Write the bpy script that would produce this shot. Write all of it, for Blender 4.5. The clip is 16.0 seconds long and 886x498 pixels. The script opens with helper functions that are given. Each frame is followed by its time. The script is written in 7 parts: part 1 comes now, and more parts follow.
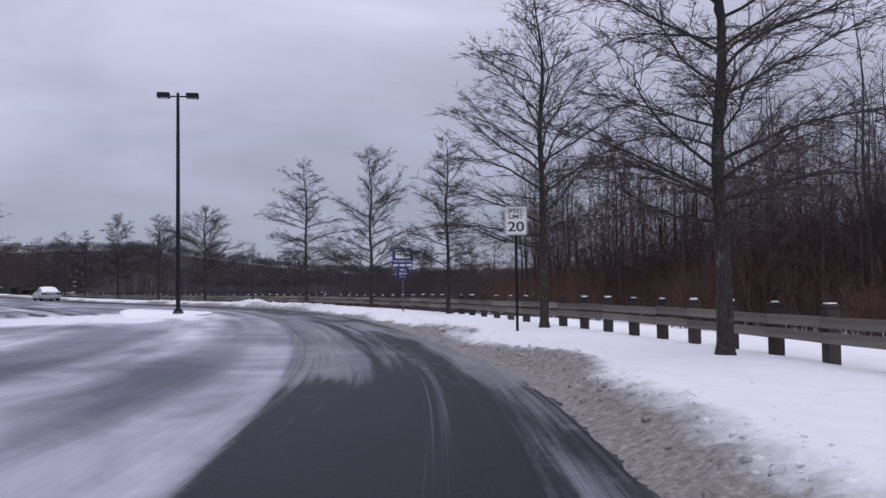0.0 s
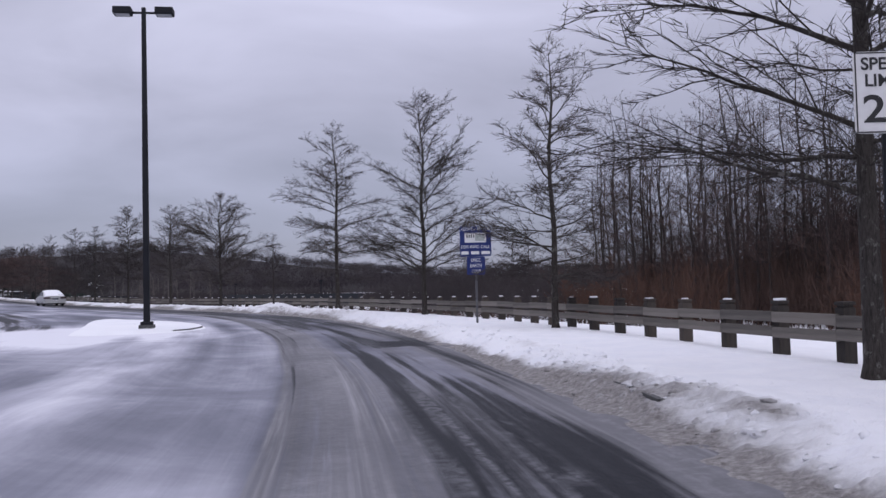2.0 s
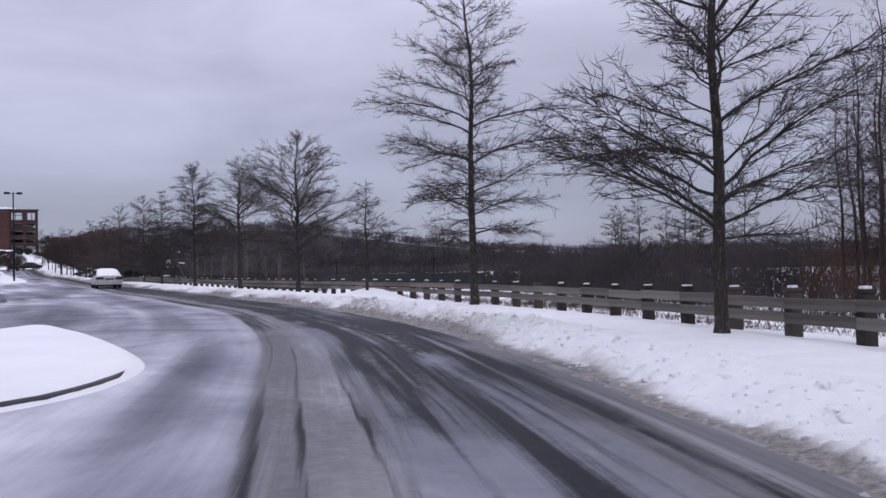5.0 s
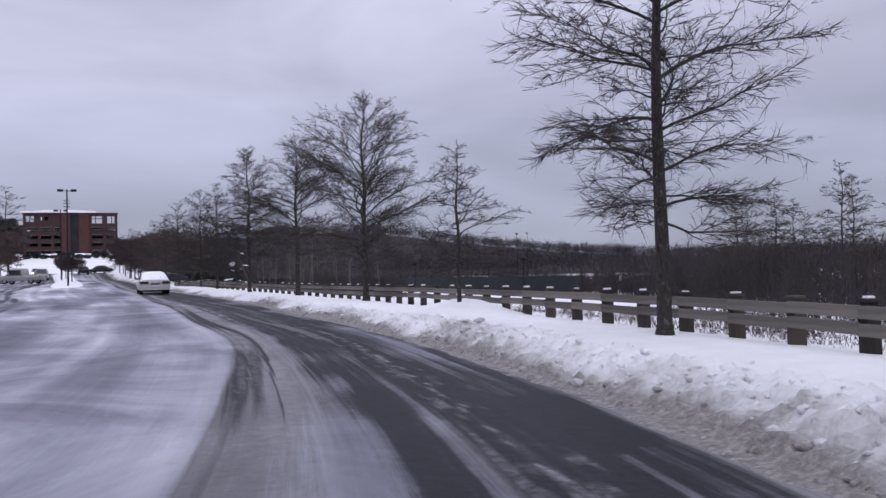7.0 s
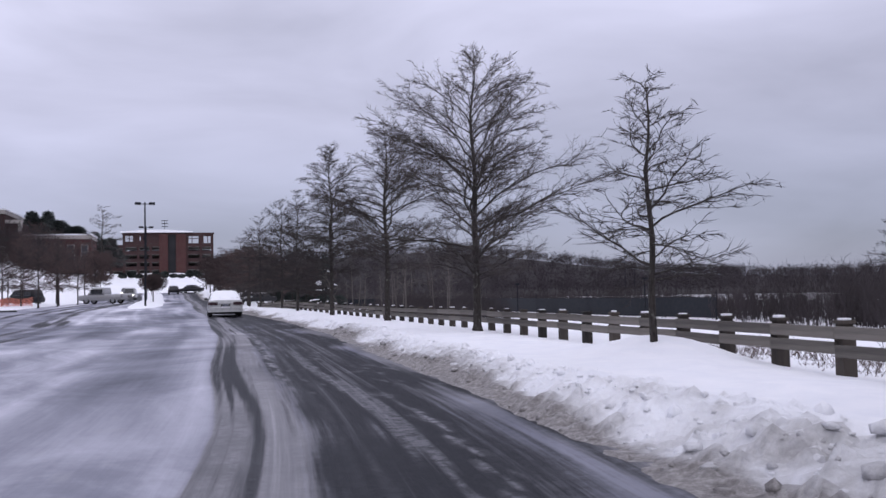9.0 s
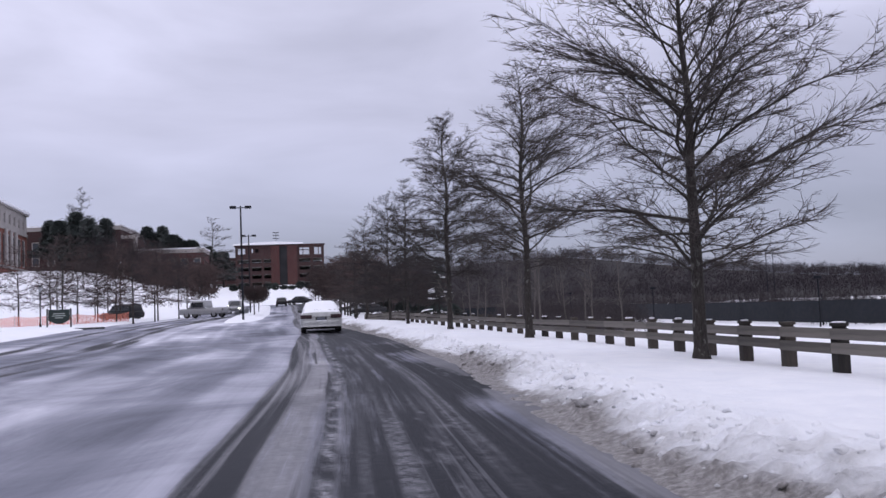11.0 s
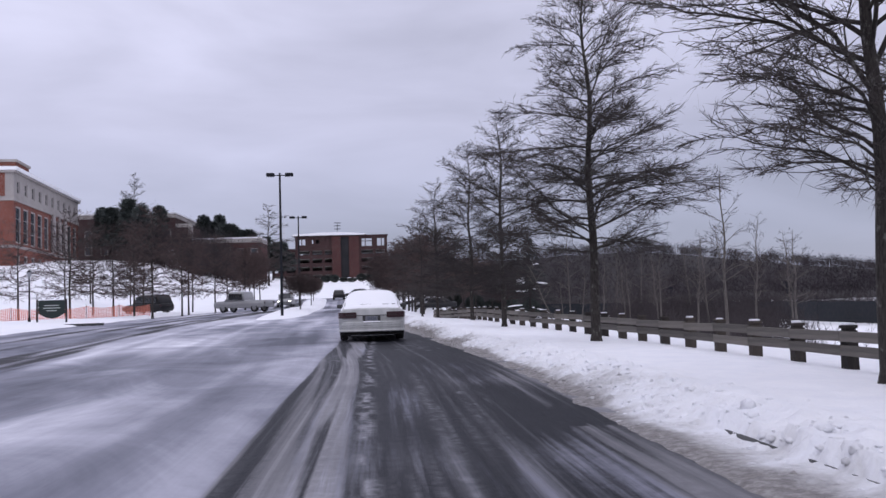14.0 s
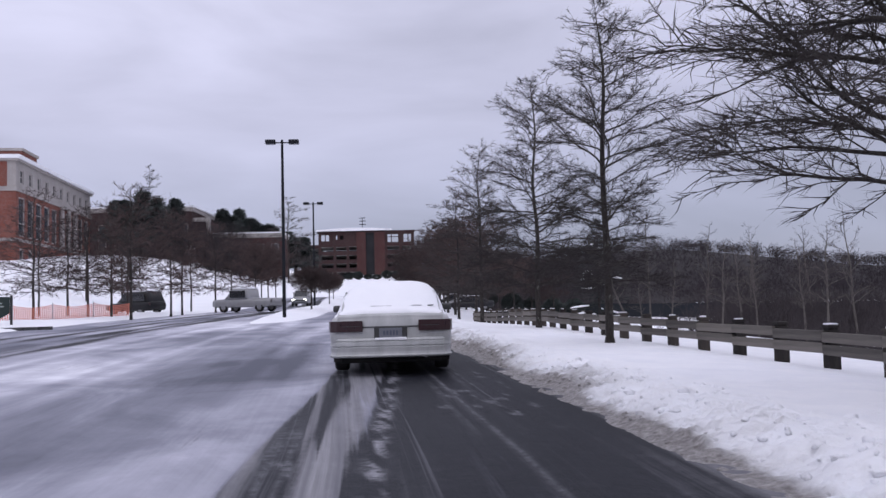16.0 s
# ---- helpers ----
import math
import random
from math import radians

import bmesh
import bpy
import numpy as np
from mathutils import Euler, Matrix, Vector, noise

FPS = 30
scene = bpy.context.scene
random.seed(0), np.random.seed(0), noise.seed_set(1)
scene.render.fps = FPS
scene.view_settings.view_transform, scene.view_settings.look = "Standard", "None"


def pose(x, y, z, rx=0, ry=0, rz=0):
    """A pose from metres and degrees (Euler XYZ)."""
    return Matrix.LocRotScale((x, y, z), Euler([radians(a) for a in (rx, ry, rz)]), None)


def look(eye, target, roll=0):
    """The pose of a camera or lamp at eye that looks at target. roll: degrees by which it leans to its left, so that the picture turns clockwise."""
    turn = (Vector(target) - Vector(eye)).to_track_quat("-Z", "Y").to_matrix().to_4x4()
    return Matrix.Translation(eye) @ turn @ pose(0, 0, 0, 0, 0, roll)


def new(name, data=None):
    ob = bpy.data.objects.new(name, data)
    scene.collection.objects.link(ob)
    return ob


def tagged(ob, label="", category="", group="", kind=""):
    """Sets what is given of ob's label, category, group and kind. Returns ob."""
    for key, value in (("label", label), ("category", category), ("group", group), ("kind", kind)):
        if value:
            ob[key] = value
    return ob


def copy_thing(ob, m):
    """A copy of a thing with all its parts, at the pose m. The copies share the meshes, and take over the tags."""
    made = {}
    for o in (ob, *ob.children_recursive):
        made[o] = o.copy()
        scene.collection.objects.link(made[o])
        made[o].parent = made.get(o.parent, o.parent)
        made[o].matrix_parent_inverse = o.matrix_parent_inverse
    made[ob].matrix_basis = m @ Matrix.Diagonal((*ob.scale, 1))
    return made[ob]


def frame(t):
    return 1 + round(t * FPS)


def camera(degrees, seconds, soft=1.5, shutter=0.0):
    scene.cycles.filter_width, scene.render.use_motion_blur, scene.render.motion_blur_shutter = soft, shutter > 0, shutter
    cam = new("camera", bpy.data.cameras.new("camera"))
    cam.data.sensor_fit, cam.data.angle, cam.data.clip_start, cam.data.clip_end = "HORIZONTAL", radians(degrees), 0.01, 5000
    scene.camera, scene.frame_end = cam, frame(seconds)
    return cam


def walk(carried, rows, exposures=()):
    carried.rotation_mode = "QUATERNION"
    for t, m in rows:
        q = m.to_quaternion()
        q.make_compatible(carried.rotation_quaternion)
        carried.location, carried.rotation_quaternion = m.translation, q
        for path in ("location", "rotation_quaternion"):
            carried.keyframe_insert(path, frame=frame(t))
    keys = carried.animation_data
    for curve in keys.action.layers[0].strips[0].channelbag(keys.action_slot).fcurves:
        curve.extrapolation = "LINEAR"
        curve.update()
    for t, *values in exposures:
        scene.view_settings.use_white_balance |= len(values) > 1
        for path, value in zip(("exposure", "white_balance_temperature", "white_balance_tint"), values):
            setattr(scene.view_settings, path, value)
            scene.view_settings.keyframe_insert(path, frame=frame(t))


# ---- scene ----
# ================= camera and its drive =================
cam = camera(52.7, 16.0, soft=1.5)
METRES, EYE, TILT, LEAN, TURN = 92.0, 1.18, -0.725, -0.59, -35.5
ROWS = [
    (0.0, -3e-05, 0.00026, 0.00019, 0.179, 3.094, 1.326),
    (0.5, -0.00301, 0.03363, 0.00061, 0.516, 3.078, 1.643),
    (1.0, -0.00669, 0.06857, 0.00134, 1.029, 3.303, 1.688),
    (1.5, -0.01187, 0.10218, 0.00161, 1.755, 2.803, 1.76),
    (2.0, -0.01712, 0.13883, 0.00218, 2.68, 3.091, 1.933),
    (2.5, -0.02291, 0.17461, 0.00308, 3.605, 3.23, 1.942),
    (3.0, -0.02945, 0.21185, 0.00379, 4.605, 2.869, 2.106),
    (3.5, -0.03602, 0.25025, 0.00402, 6.01, 2.531, 1.894),
    (4.0, -0.04414, 0.28584, 0.0039, 7.215, 2.226, 1.749),
    (6.5, -0.08491, 0.43959, 0.00659, 13.449, 2.18, 1.857),
    (7.0, -0.09387, 0.46568, 0.00667, 14.63, 2.312, 1.811),
    (7.5, -0.10324, 0.49149, 0.00695, 15.736, 2.642, 1.762),
    (8.0, -0.11244, 0.51645, 0.00734, 17.228, 2.48, 2.019),
    (8.5, -0.12283, 0.53868, 0.00754, 18.798, 3.982, 1.839),
    (9.0, -0.13415, 0.56242, 0.00818, 20.607, 3.81, 1.551),
    (11.5, -0.20279, 0.6808, 0.01051, 29.437, 4.728, 1.966),
    (12.0, -0.21893, 0.70373, 0.01087, 30.623, 4.09, 1.277),
    (12.5, -0.23576, 0.72884, 0.01139, 30.68, 4.045, 1.319),
    (13.0, -0.25209, 0.75337, 0.0119, 31.08, 4.014, 1.514),
    (13.5, -0.26888, 0.77908, 0.01243, 31.375, 4.202, 1.559),
    (14.0, -0.28573, 0.80353, 0.0131, 31.755, 4.436, 1.767),
    (14.5, -0.30382, 0.82738, 0.01377, 32.036, 4.103, 1.697),
    (15.0, -0.32292, 0.8554, 0.01459, 32.41, 4.102, 1.659),
    (15.5, -0.34208, 0.88141, 0.01519, 32.914, 4.329, 1.526),
    (16.0, -0.36292, 0.91085, 0.01604, 33.444, 4.403, 1.507),
]
walk(cam, [(t, pose(0, 0, EYE, TILT, LEAN, TURN) @ pose(METRES * x, METRES * y, METRES * z, 90 + pitch, roll, yaw)) for t, x, y, z, yaw, pitch, roll in ROWS], [(0, -0.11), (4, -0.09), (7, -0.03), (11.5, 0), (13.5, -0.03), (16, -0.05)])

# ================= sky and light: overcast winter day =================
world = bpy.data.worlds.new("overcast_sky")
scene.world = world
world.use_nodes = True
wn, wl = world.node_tree.nodes, world.node_tree.links
wn.clear()


def wnode(kind, **settings):
    n = wn.new(kind)
    for k, v in settings.items():
        n.inputs[k].default_value = v
    return n


sky_tex = wn.new("ShaderNodeTexSky")
sky_tex.sky_type, sky_tex.sun_disc = "NISHITA", False
sky_tex.sun_elevation, sky_tex.sun_rotation = radians(38), radians(200)
coord = wn.new("ShaderNodeTexCoord")
split = wn.new("ShaderNodeSeparateXYZ")
wl.new(coord.outputs["Generated"], split.inputs[0])
# cloud deck: brighter overhead than at the horizon, as under any overcast sky
height = wn.new("ShaderNodeMapRange")
height.inputs["From Min"].default_value, height.inputs["From Max"].default_value = 0.0, 1.0
wl.new(split.outputs["Z"], height.inputs["Value"])
deck_ramp = wn.new("ShaderNodeValToRGB")
wl.new(height.outputs[0], deck_ramp.inputs[0])
cr = deck_ramp.color_ramp
cr.elements[0].position, cr.elements[0].color = 0.0, (0.30, 0.315, 0.435, 1)
cr.elements[1].position, cr.elements[1].color = 1.0, (0.97, 0.965, 1.15, 1)
for p, c in ((0.07, (0.365, 0.375, 0.52, 1)), (0.20, (0.54, 0.535, 0.70, 1)), (0.36, (0.67, 0.665, 0.85, 1))):
    e = cr.elements.new(p)
    e.color = c
# soft cloud structure, flattened towards the horizon
flat = wn.new("ShaderNodeMapping")
flat.inputs["Scale"].default_value = (1.6, 1.6, 5.5)
wl.new(coord.outputs["Generated"], flat.inputs[0])
clouds = wnode("ShaderNodeTexNoise", Scale=1.7, Detail=6.0, Roughness=0.48, Distortion=0.35)
wl.new(flat.outputs[0], clouds.inputs["Vector"])
cloud_gain = wn.new("ShaderNodeMapRange")
for k, v in (("From Min", 0.28), ("From Max", 0.72), ("To Min", 0.78), ("To Max", 1.22)):
    cloud_gain.inputs[k].default_value = v
wl.new(clouds.outputs[0], cloud_gain.inputs["Value"])
deck = wn.new("ShaderNodeVectorMath")
deck.operation = "SCALE"
wl.new(deck_ramp.outputs[0], deck.inputs[0])
# the cloud is thicker, hence a little duller, on the side away from the sun
away = wn.new("ShaderNodeVectorMath")
away.operation = "DOT_PRODUCT"
away.inputs[1].default_value = (0.82, 0.57, 0.0)
wl.new(coord.outputs["Generated"], away.inputs[0])
dull = wn.new("ShaderNodeMapRange")
dull.interpolation_type = "SMOOTHSTEP"
for k, v in (("From Min", 0.35), ("From Max", 1.0), ("To Min", 1.08), ("To Max", 0.90)):
    dull.inputs[k].default_value = v
wl.new(away.outputs["Value"], dull.inputs["Value"])
gain = wn.new("ShaderNodeMath")
gain.operation = "MULTIPLY"
wl.new(cloud_gain.outputs[0], gain.inputs[0])
wl.new(dull.outputs[0], gain.inputs[1])
wl.new(gain.outputs[0], deck.inputs["Scale"])
bg_sky, bg_deck, total = wnode("ShaderNodeBackground", Strength=0.012), wnode("ShaderNodeBackground", Strength=1.0), wn.new("ShaderNodeAddShader")
wl.new(sky_tex.outputs[0], bg_sky.inputs[0])
wl.new(deck.outputs[0], bg_deck.inputs[0])
wl.new(bg_sky.outputs[0], total.inputs[0])
wl.new(bg_deck.outputs[0], total.inputs[1])
w_out = wn.new("ShaderNodeOutputWorld")
wl.new(total.outputs[0], w_out.inputs[0])

sun = bpy.data.lights.new("sun", "SUN")
sun.energy, sun.angle, sun.color = 0.4, radians(30), (1.0, 0.97, 0.95)
sun_ob = new("sun", sun)
sun_ob.matrix_world = look((0, 0, 60), (20, 55, 0))

# ================= materials =================


class Mat:
    """A small builder round one Principled material."""

    def __init__(self, name, color=(0.5, 0.5, 0.5), rough=0.7, metal=0.0, spec=0.5):
        self.m = bpy.data.materials.new(name)
        self.m.use_nodes = True
        self.n, self.l = self.m.node_tree.nodes, self.m.node_tree.links
        self.p = self.n["Principled BSDF"]
        self.p.inputs["Base Color"].default_value = (*color, 1)
        self.p.inputs["Roughness"].default_value = rough
        self.p.inputs["Metallic"].default_value = metal
        self.p.inputs["Specular IOR Level"].default_value = spec
        self.pos = None

    def node(self, kind, **settings):
        n = self.n.new(kind)
        for k, v in settings.items():
            n.inputs[k].default_value = v
        return n

    def where(self, scale=(1, 1, 1), kind="Object"):
        if kind == "world":
            src = self.n.new("ShaderNodeNewGeometry").outputs["Position"]
        elif kind == "lane":
            u = self.n.new("ShaderNodeUVMap")
            u.uv_map = "lane"
            src = u.outputs[0]
        else:
            src = self.n.new("ShaderNodeTexCoord").outputs[kind]
        mp = self.n.new("ShaderNodeMapping")
        mp.inputs["Scale"].default_value = scale
        self.l.new(src, mp.inputs[0])
        return mp.outputs[0]

    def noise(self, scale, detail=4.0, rough=0.55, vec=None, distort=0.0):
        n = self.node("ShaderNodeTexNoise", Scale=scale, Detail=detail, Roughness=rough, Distortion=distort)
        if vec is not None:
            self.l.new(vec, n.inputs["Vector"])
        return n.outputs[0]

    def ramp(self, fac, stops):
        r = self.n.new("ShaderNodeValToRGB")
        e = r.color_ramp.elements
        e[0].position, e[0].color = stops[0][0], (*stops[0][1], 1)
        e[1].position, e[1].color = stops[-1][0], (*stops[-1][1], 1)
        for p, c in stops[1:-1]:
            e.new(p).color = (*c, 1)
        self.l.new(fac, r.inputs[0])
        return r.outputs[0]

    def span(self, fac, a, b, c=0.0, d=1.0, smooth=False):
        r = self.n.new("ShaderNodeMapRange")
        if smooth:
            r.interpolation_type = "SMOOTHSTEP"
        for k, v in (("From Min", a), ("From Max", b), ("To Min", c), ("To Max", d)):
            r.inputs[k].default_value = v
        self.l.new(fac, r.inputs["Value"])
        return r.outputs[0]

    def math(self, op, a, b):
        r = self.n.new("ShaderNodeMath")
        r.operation = op
        for i, v in enumerate((a, b)):
            if isinstance(v, (int, float)):
                r.inputs[i].default_value = v
            else:
                self.l.new(v, r.inputs[i])
        return r.outputs[0]

    def mix(self, fac, a, b, blend="MIX"):
        r = self.n.new("ShaderNodeMix")
        r.data_type, r.blend_type = "RGBA", blend
        for i, v in ((0, fac), (6, a), (7, b)):
            if isinstance(v, (int, float)):
                r.inputs[i].default_value = v
            elif isinstance(v, tuple):
                r.inputs[i].default_value = (*v, 1)
            else:
                self.l.new(v, r.inputs[i])
        return r.outputs[2]

    def attr(self, name):
        a = self.n.new("ShaderNodeAttribute")
        a.attribute_name = name
        return a

    def color(self, sock):
        self.l.new(sock, self.p.inputs["Base Color"])

    def rough(self, sock):
        self.l.new(sock, self.p.inputs["Roughness"])

    def bump(self, sock, strength=0.3, dist=0.02):
        b = self.node("ShaderNodeBump", Strength=strength, Distance=dist)
        self.l.new(sock, b.inputs["Height"])
        self.l.new(b.outputs[0], self.p.inputs["Normal"])


def speckled(name, dark, light, scale=6.0, rough=0.8, metal=0.0, bump=0.15, kind="Object", stretch=(1, 1, 1), spec=0.4, vary=0.0):
    """Two-scale mottled surface: broad stains and fine grain; vary adds a change from piece to piece."""
    m = Mat(name, light, rough, metal, spec)
    v = m.where(stretch, kind)
    broad, fine = m.noise(scale * 0.25, 3, vec=v), m.noise(scale * 3.0, 5, 0.65, vec=v)
    f = m.math("ADD", m.math("MULTIPLY", broad, 0.55), m.math("MULTIPLY", fine, 0.45))
    if vary:
        oi = m.n.new("ShaderNodeObjectInfo")
        f = m.math("ADD", f, m.math("MULTIPLY", m.math("SUBTRACT", oi.outputs["Random"], 0.5), vary))
    m.color(m.ramp(f, [(0.32, dark), (0.68, light)]))
    m.rough(m.span(fine, 0.3, 0.7, max(0.05, rough - 0.12), min(1, rough + 0.1)))
    if bump:
        m.bump(fine, bump, 0.01)
    return m.m


def make_snow():
    m = Mat("snow", (0.86, 0.87, 0.91), 0.75, 0, 0.25)
    v = m.where((1, 1, 1), "world")
    broad, fine, lump = m.noise(0.35, 4, vec=v), m.noise(22, 5, 0.7, vec=v), m.noise(2.4, 5, 0.55, vec=v)
    c = m.ramp(broad, [(0.3, (0.84, 0.85, 0.895)), (0.7, (0.92, 0.92, 0.945))])
    m.color(m.mix(m.span(fine, 0.55, 0.8, 0, 0.25), c, (0.72, 0.73, 0.78)))
    b1 = m.math("ADD", m.math("MULTIPLY", lump, 1.0), m.math("MULTIPLY", fine, 0.12))
    m.bump(b1, 0.55, 0.12)
    return m.m


def make_bank_snow():
    """Ploughed snow: clean above, brown-grey slush towards the road (attribute dirt)."""
    m = Mat("ploughed_snow", (0.8, 0.8, 0.83), 0.7, 0, 0.3)
    v = m.where((1, 1, 1), "world")
    d = m.attr("dirt").outputs["Fac"]
    patch, fine, grit = m.noise(1.7, 5, 0.62, vec=v, distort=0.5), m.noise(15, 6, 0.72, vec=v), m.noise(60, 3, 0.6, vec=v)
    k = m.math("ADD", m.math("MULTIPLY", d, 1.25), m.math("MULTIPLY", m.math("SUBTRACT", patch, 0.55), 1.1))
    k2 = m.span(k, 0.12, 0.95, 0, 1, True)
    slush = m.ramp(fine, [(0.3, (0.115, 0.104, 0.10)), (0.5, (0.235, 0.22, 0.213)), (0.72, (0.44, 0.42, 0.415))])
    clean = m.ramp(patch, [(0.3, (0.84, 0.85, 0.895)), (0.7, (0.92, 0.92, 0.945))])
    c = m.mix(k2, clean, slush)
    m.color(m.mix(m.math("MULTIPLY", m.span(grit, 0.64, 0.76, 0, 0.4), m.span(d, 0.15, 0.7, 0.03, 1)), c, (0.10, 0.085, 0.075)))
    m.rough(m.span(k2, 0, 1, 0.75, 0.5))
    # broken crust: rounded chunks of several sizes, mostly where the plough has turned the snow over
    lump = m.node("ShaderNodeTexVoronoi", Scale=5.5)
    small_lump = m.node("ShaderNodeTexVoronoi", Scale=13.0)
    warp = m.node("ShaderNodeVectorMath")
    warp.operation = "ADD"
    m.l.new(v, warp.inputs[0])
    shove = m.node("ShaderNodeTexNoise", Scale=3.0, Detail=4.0)
    m.l.new(v, shove.inputs["Vector"])
    gentle = m.node("ShaderNodeVectorMath")
    gentle.operation = "SCALE"
    gentle.inputs["Scale"].default_value = 0.14
    m.l.new(shove.outputs["Color"], gentle.inputs[0])
    m.l.new(gentle.outputs[0], warp.inputs[1])
    for t_ in (lump, small_lump):
        m.l.new(warp.outputs[0], t_.inputs["Vector"])
    crust = m.math("ADD", m.math("MULTIPLY", lump.outputs["Distance"], -0.6), m.math("MULTIPLY", small_lump.outputs["Distance"], -0.3))
    churn = m.span(d, 0.02, 0.3, 0.12, 1.0)
    m.bump(m.math("ADD", m.math("MULTIPLY", crust, churn), m.math("ADD", m.math("MULTIPLY", patch, 0.4), m.math("MULTIPLY", fine, 0.35))), 0.8, 0.10)
    return m.m


def make_road():
    """Icy road: packed snow worn down to asphalt in the wheel tracks (attribute wear: bare, slush, white)."""
    m = Mat("icy_road", (0.3, 0.3, 0.33), 0.5, 0, 0.12)
    a = m.n.new("ShaderNodeSeparateColor")
    m.l.new(m.attr("wear").outputs["Color"], a.inputs[0])
    bare, slush, white = a.outputs[0], a.outputs[1], a.outputs[2]
    w = m.where((1, 1, 1), "world")
    streak = m.noise(1.0, 6, 0.65, vec=m.where((3.4, 0.07, 1), "lane"))
    fine = m.noise(1.6, 5, 0.7, vec=m.where((9.0, 0.22, 1), "lane"))
    tread = m.noise(1.0, 2, 0.5, vec=m.where((15.0, 0.07, 1), "lane"))
    broad = m.noise(0.4, 6, 0.62, vec=m.where((1.0, 0.5, 1), "lane"), distort=0.9)
    grain, chip = m.noise(60, 3, 0.7, vec=w), m.noise(7, 6, 0.75, vec=w, distort=0.6)
    ice_f = m.math("ADD", m.math("ADD", m.math("MULTIPLY", broad, 0.85), m.math("MULTIPLY", streak, 0.18)), m.math("ADD", m.math("MULTIPLY", m.math("SUBTRACT", white, 0.5), 0.9), 0.06))
    ice_f = m.math("ADD", ice_f, m.math("ADD", m.math("MULTIPLY", m.math("SUBTRACT", chip, 0.5), 0.07), m.math("MULTIPLY", m.math("SUBTRACT", fine, 0.5), 0.12)))
    ice = m.ramp(ice_f, [(0.2, (0.10, 0.105, 0.135)), (0.46, (0.23, 0.235, 0.285)), (0.68, (0.43, 0.43, 0.50)), (0.95, (0.78, 0.78, 0.84))])
    asphalt = m.ramp(grain, [(0.3, (0.009, 0.0098, 0.013)), (0.6, (0.0195, 0.0205, 0.0265)), (0.8, (0.044, 0.046, 0.055))])
    asphalt = m.mix(m.span(chip, 0.55, 0.78, 0, 0.26), asphalt, (0.085, 0.085, 0.097))
    # tyre lines of thin slush drawn out along the lane
    # fine tread lines show only in some ruts, soft churned slush between them
    rut = m.span(m.noise(1.0, 3, 0.5, vec=m.where((1.5, 0.035, 1), "lane"), distort=0.4), 0.47, 0.60, 0.12, 1.0, True)
    soft_ = m.math("ADD", m.math("MULTIPLY", chip, 0.45), m.math("MULTIPLY", broad, 0.55))
    roll = m.math("ADD", soft_, m.math("MULTIPLY", rut, m.math("SUBTRACT", m.math("ADD", m.math("MULTIPLY", tread, 0.6), m.math("MULTIPLY", fine, 0.4)), soft_)))
    slushc = m.ramp(roll, [(0.32, (0.085, 0.085, 0.095)), (0.5, (0.165, 0.162, 0.172)), (0.7, (0.33, 0.325, 0.34))])
    asphalt = m.mix(m.math("MULTIPLY", m.span(rut, 0.3, 1.0, 0.0, 0.55), m.span(tread, 0.56, 0.66, 0, 1, True)), asphalt, (0.125, 0.125, 0.14))
    base = m.mix(m.span(m.math("ADD", slush, m.math("MULTIPLY", m.math("SUBTRACT", fine, 0.5), 0.8)), 0.3, 0.8, 0, 0.85, True), ice, slushc)
    n1 = m.math("ADD", m.math("MULTIPLY", streak, 0.55), m.math("ADD", m.math("MULTIPLY", fine, 0.25), m.math("MULTIPLY", chip, 0.20)))
    f = m.math("ADD", bare, m.math("MULTIPLY", m.math("SUBTRACT", n1, 0.5), 1.75))
    f2 = m.span(f, 0.36, 0.74, 0, 1, True)
    surface = m.mix(f2, base, asphalt)
    bits = m.math("MULTIPLY", m.attr("crumbs").outputs["Fac"], m.span(chip, 0.40, 0.60, 0.15, 1.0))
    m.color(m.mix(m.math("MULTIPLY", bits, 0.85), surface, (0.33, 0.33, 0.36)))
    m.l.new(m.span(f2, 0, 1, 0.12, 0.07), m.p.inputs["Specular IOR Level"])
    m.rough(m.span(m.math("ADD", f2, m.math("MULTIPLY", broad, 0.4)), 0.1, 1.2, 0.66, 0.50))
    m.bump(m.math("ADD", m.math("MULTIPLY", fine, 0.5), m.math("MULTIPLY", chip, m.span(f2, 0, 1, 0.12, 0.5))), 0.5, 0.03)
    return m.m


def make_bark(name="bark", dark=(0.018, 0.0155, 0.0145), light=(0.062, 0.055, 0.050), lichen=True):
    m = Mat(name, light, 0.9, 0, 0.2)
    v = m.where((1, 1, 0.22), "world")
    ridge = m.noise(38, 5, 0.65, vec=v, distort=0.4)
    blotch = m.noise(9.0, 5, 0.68, vec=m.where((1, 1, 0.7), "world"))
    c = m.ramp(ridge, [(0.32, dark), (0.7, light)])
    if lichen:
        c = m.mix(m.span(blotch, 0.57, 0.66, 0, 0.55), c, (0.19, 0.185, 0.175))
    m.color(c)
    m.bump(ridge, 0.6, 0.02)
    return m.m


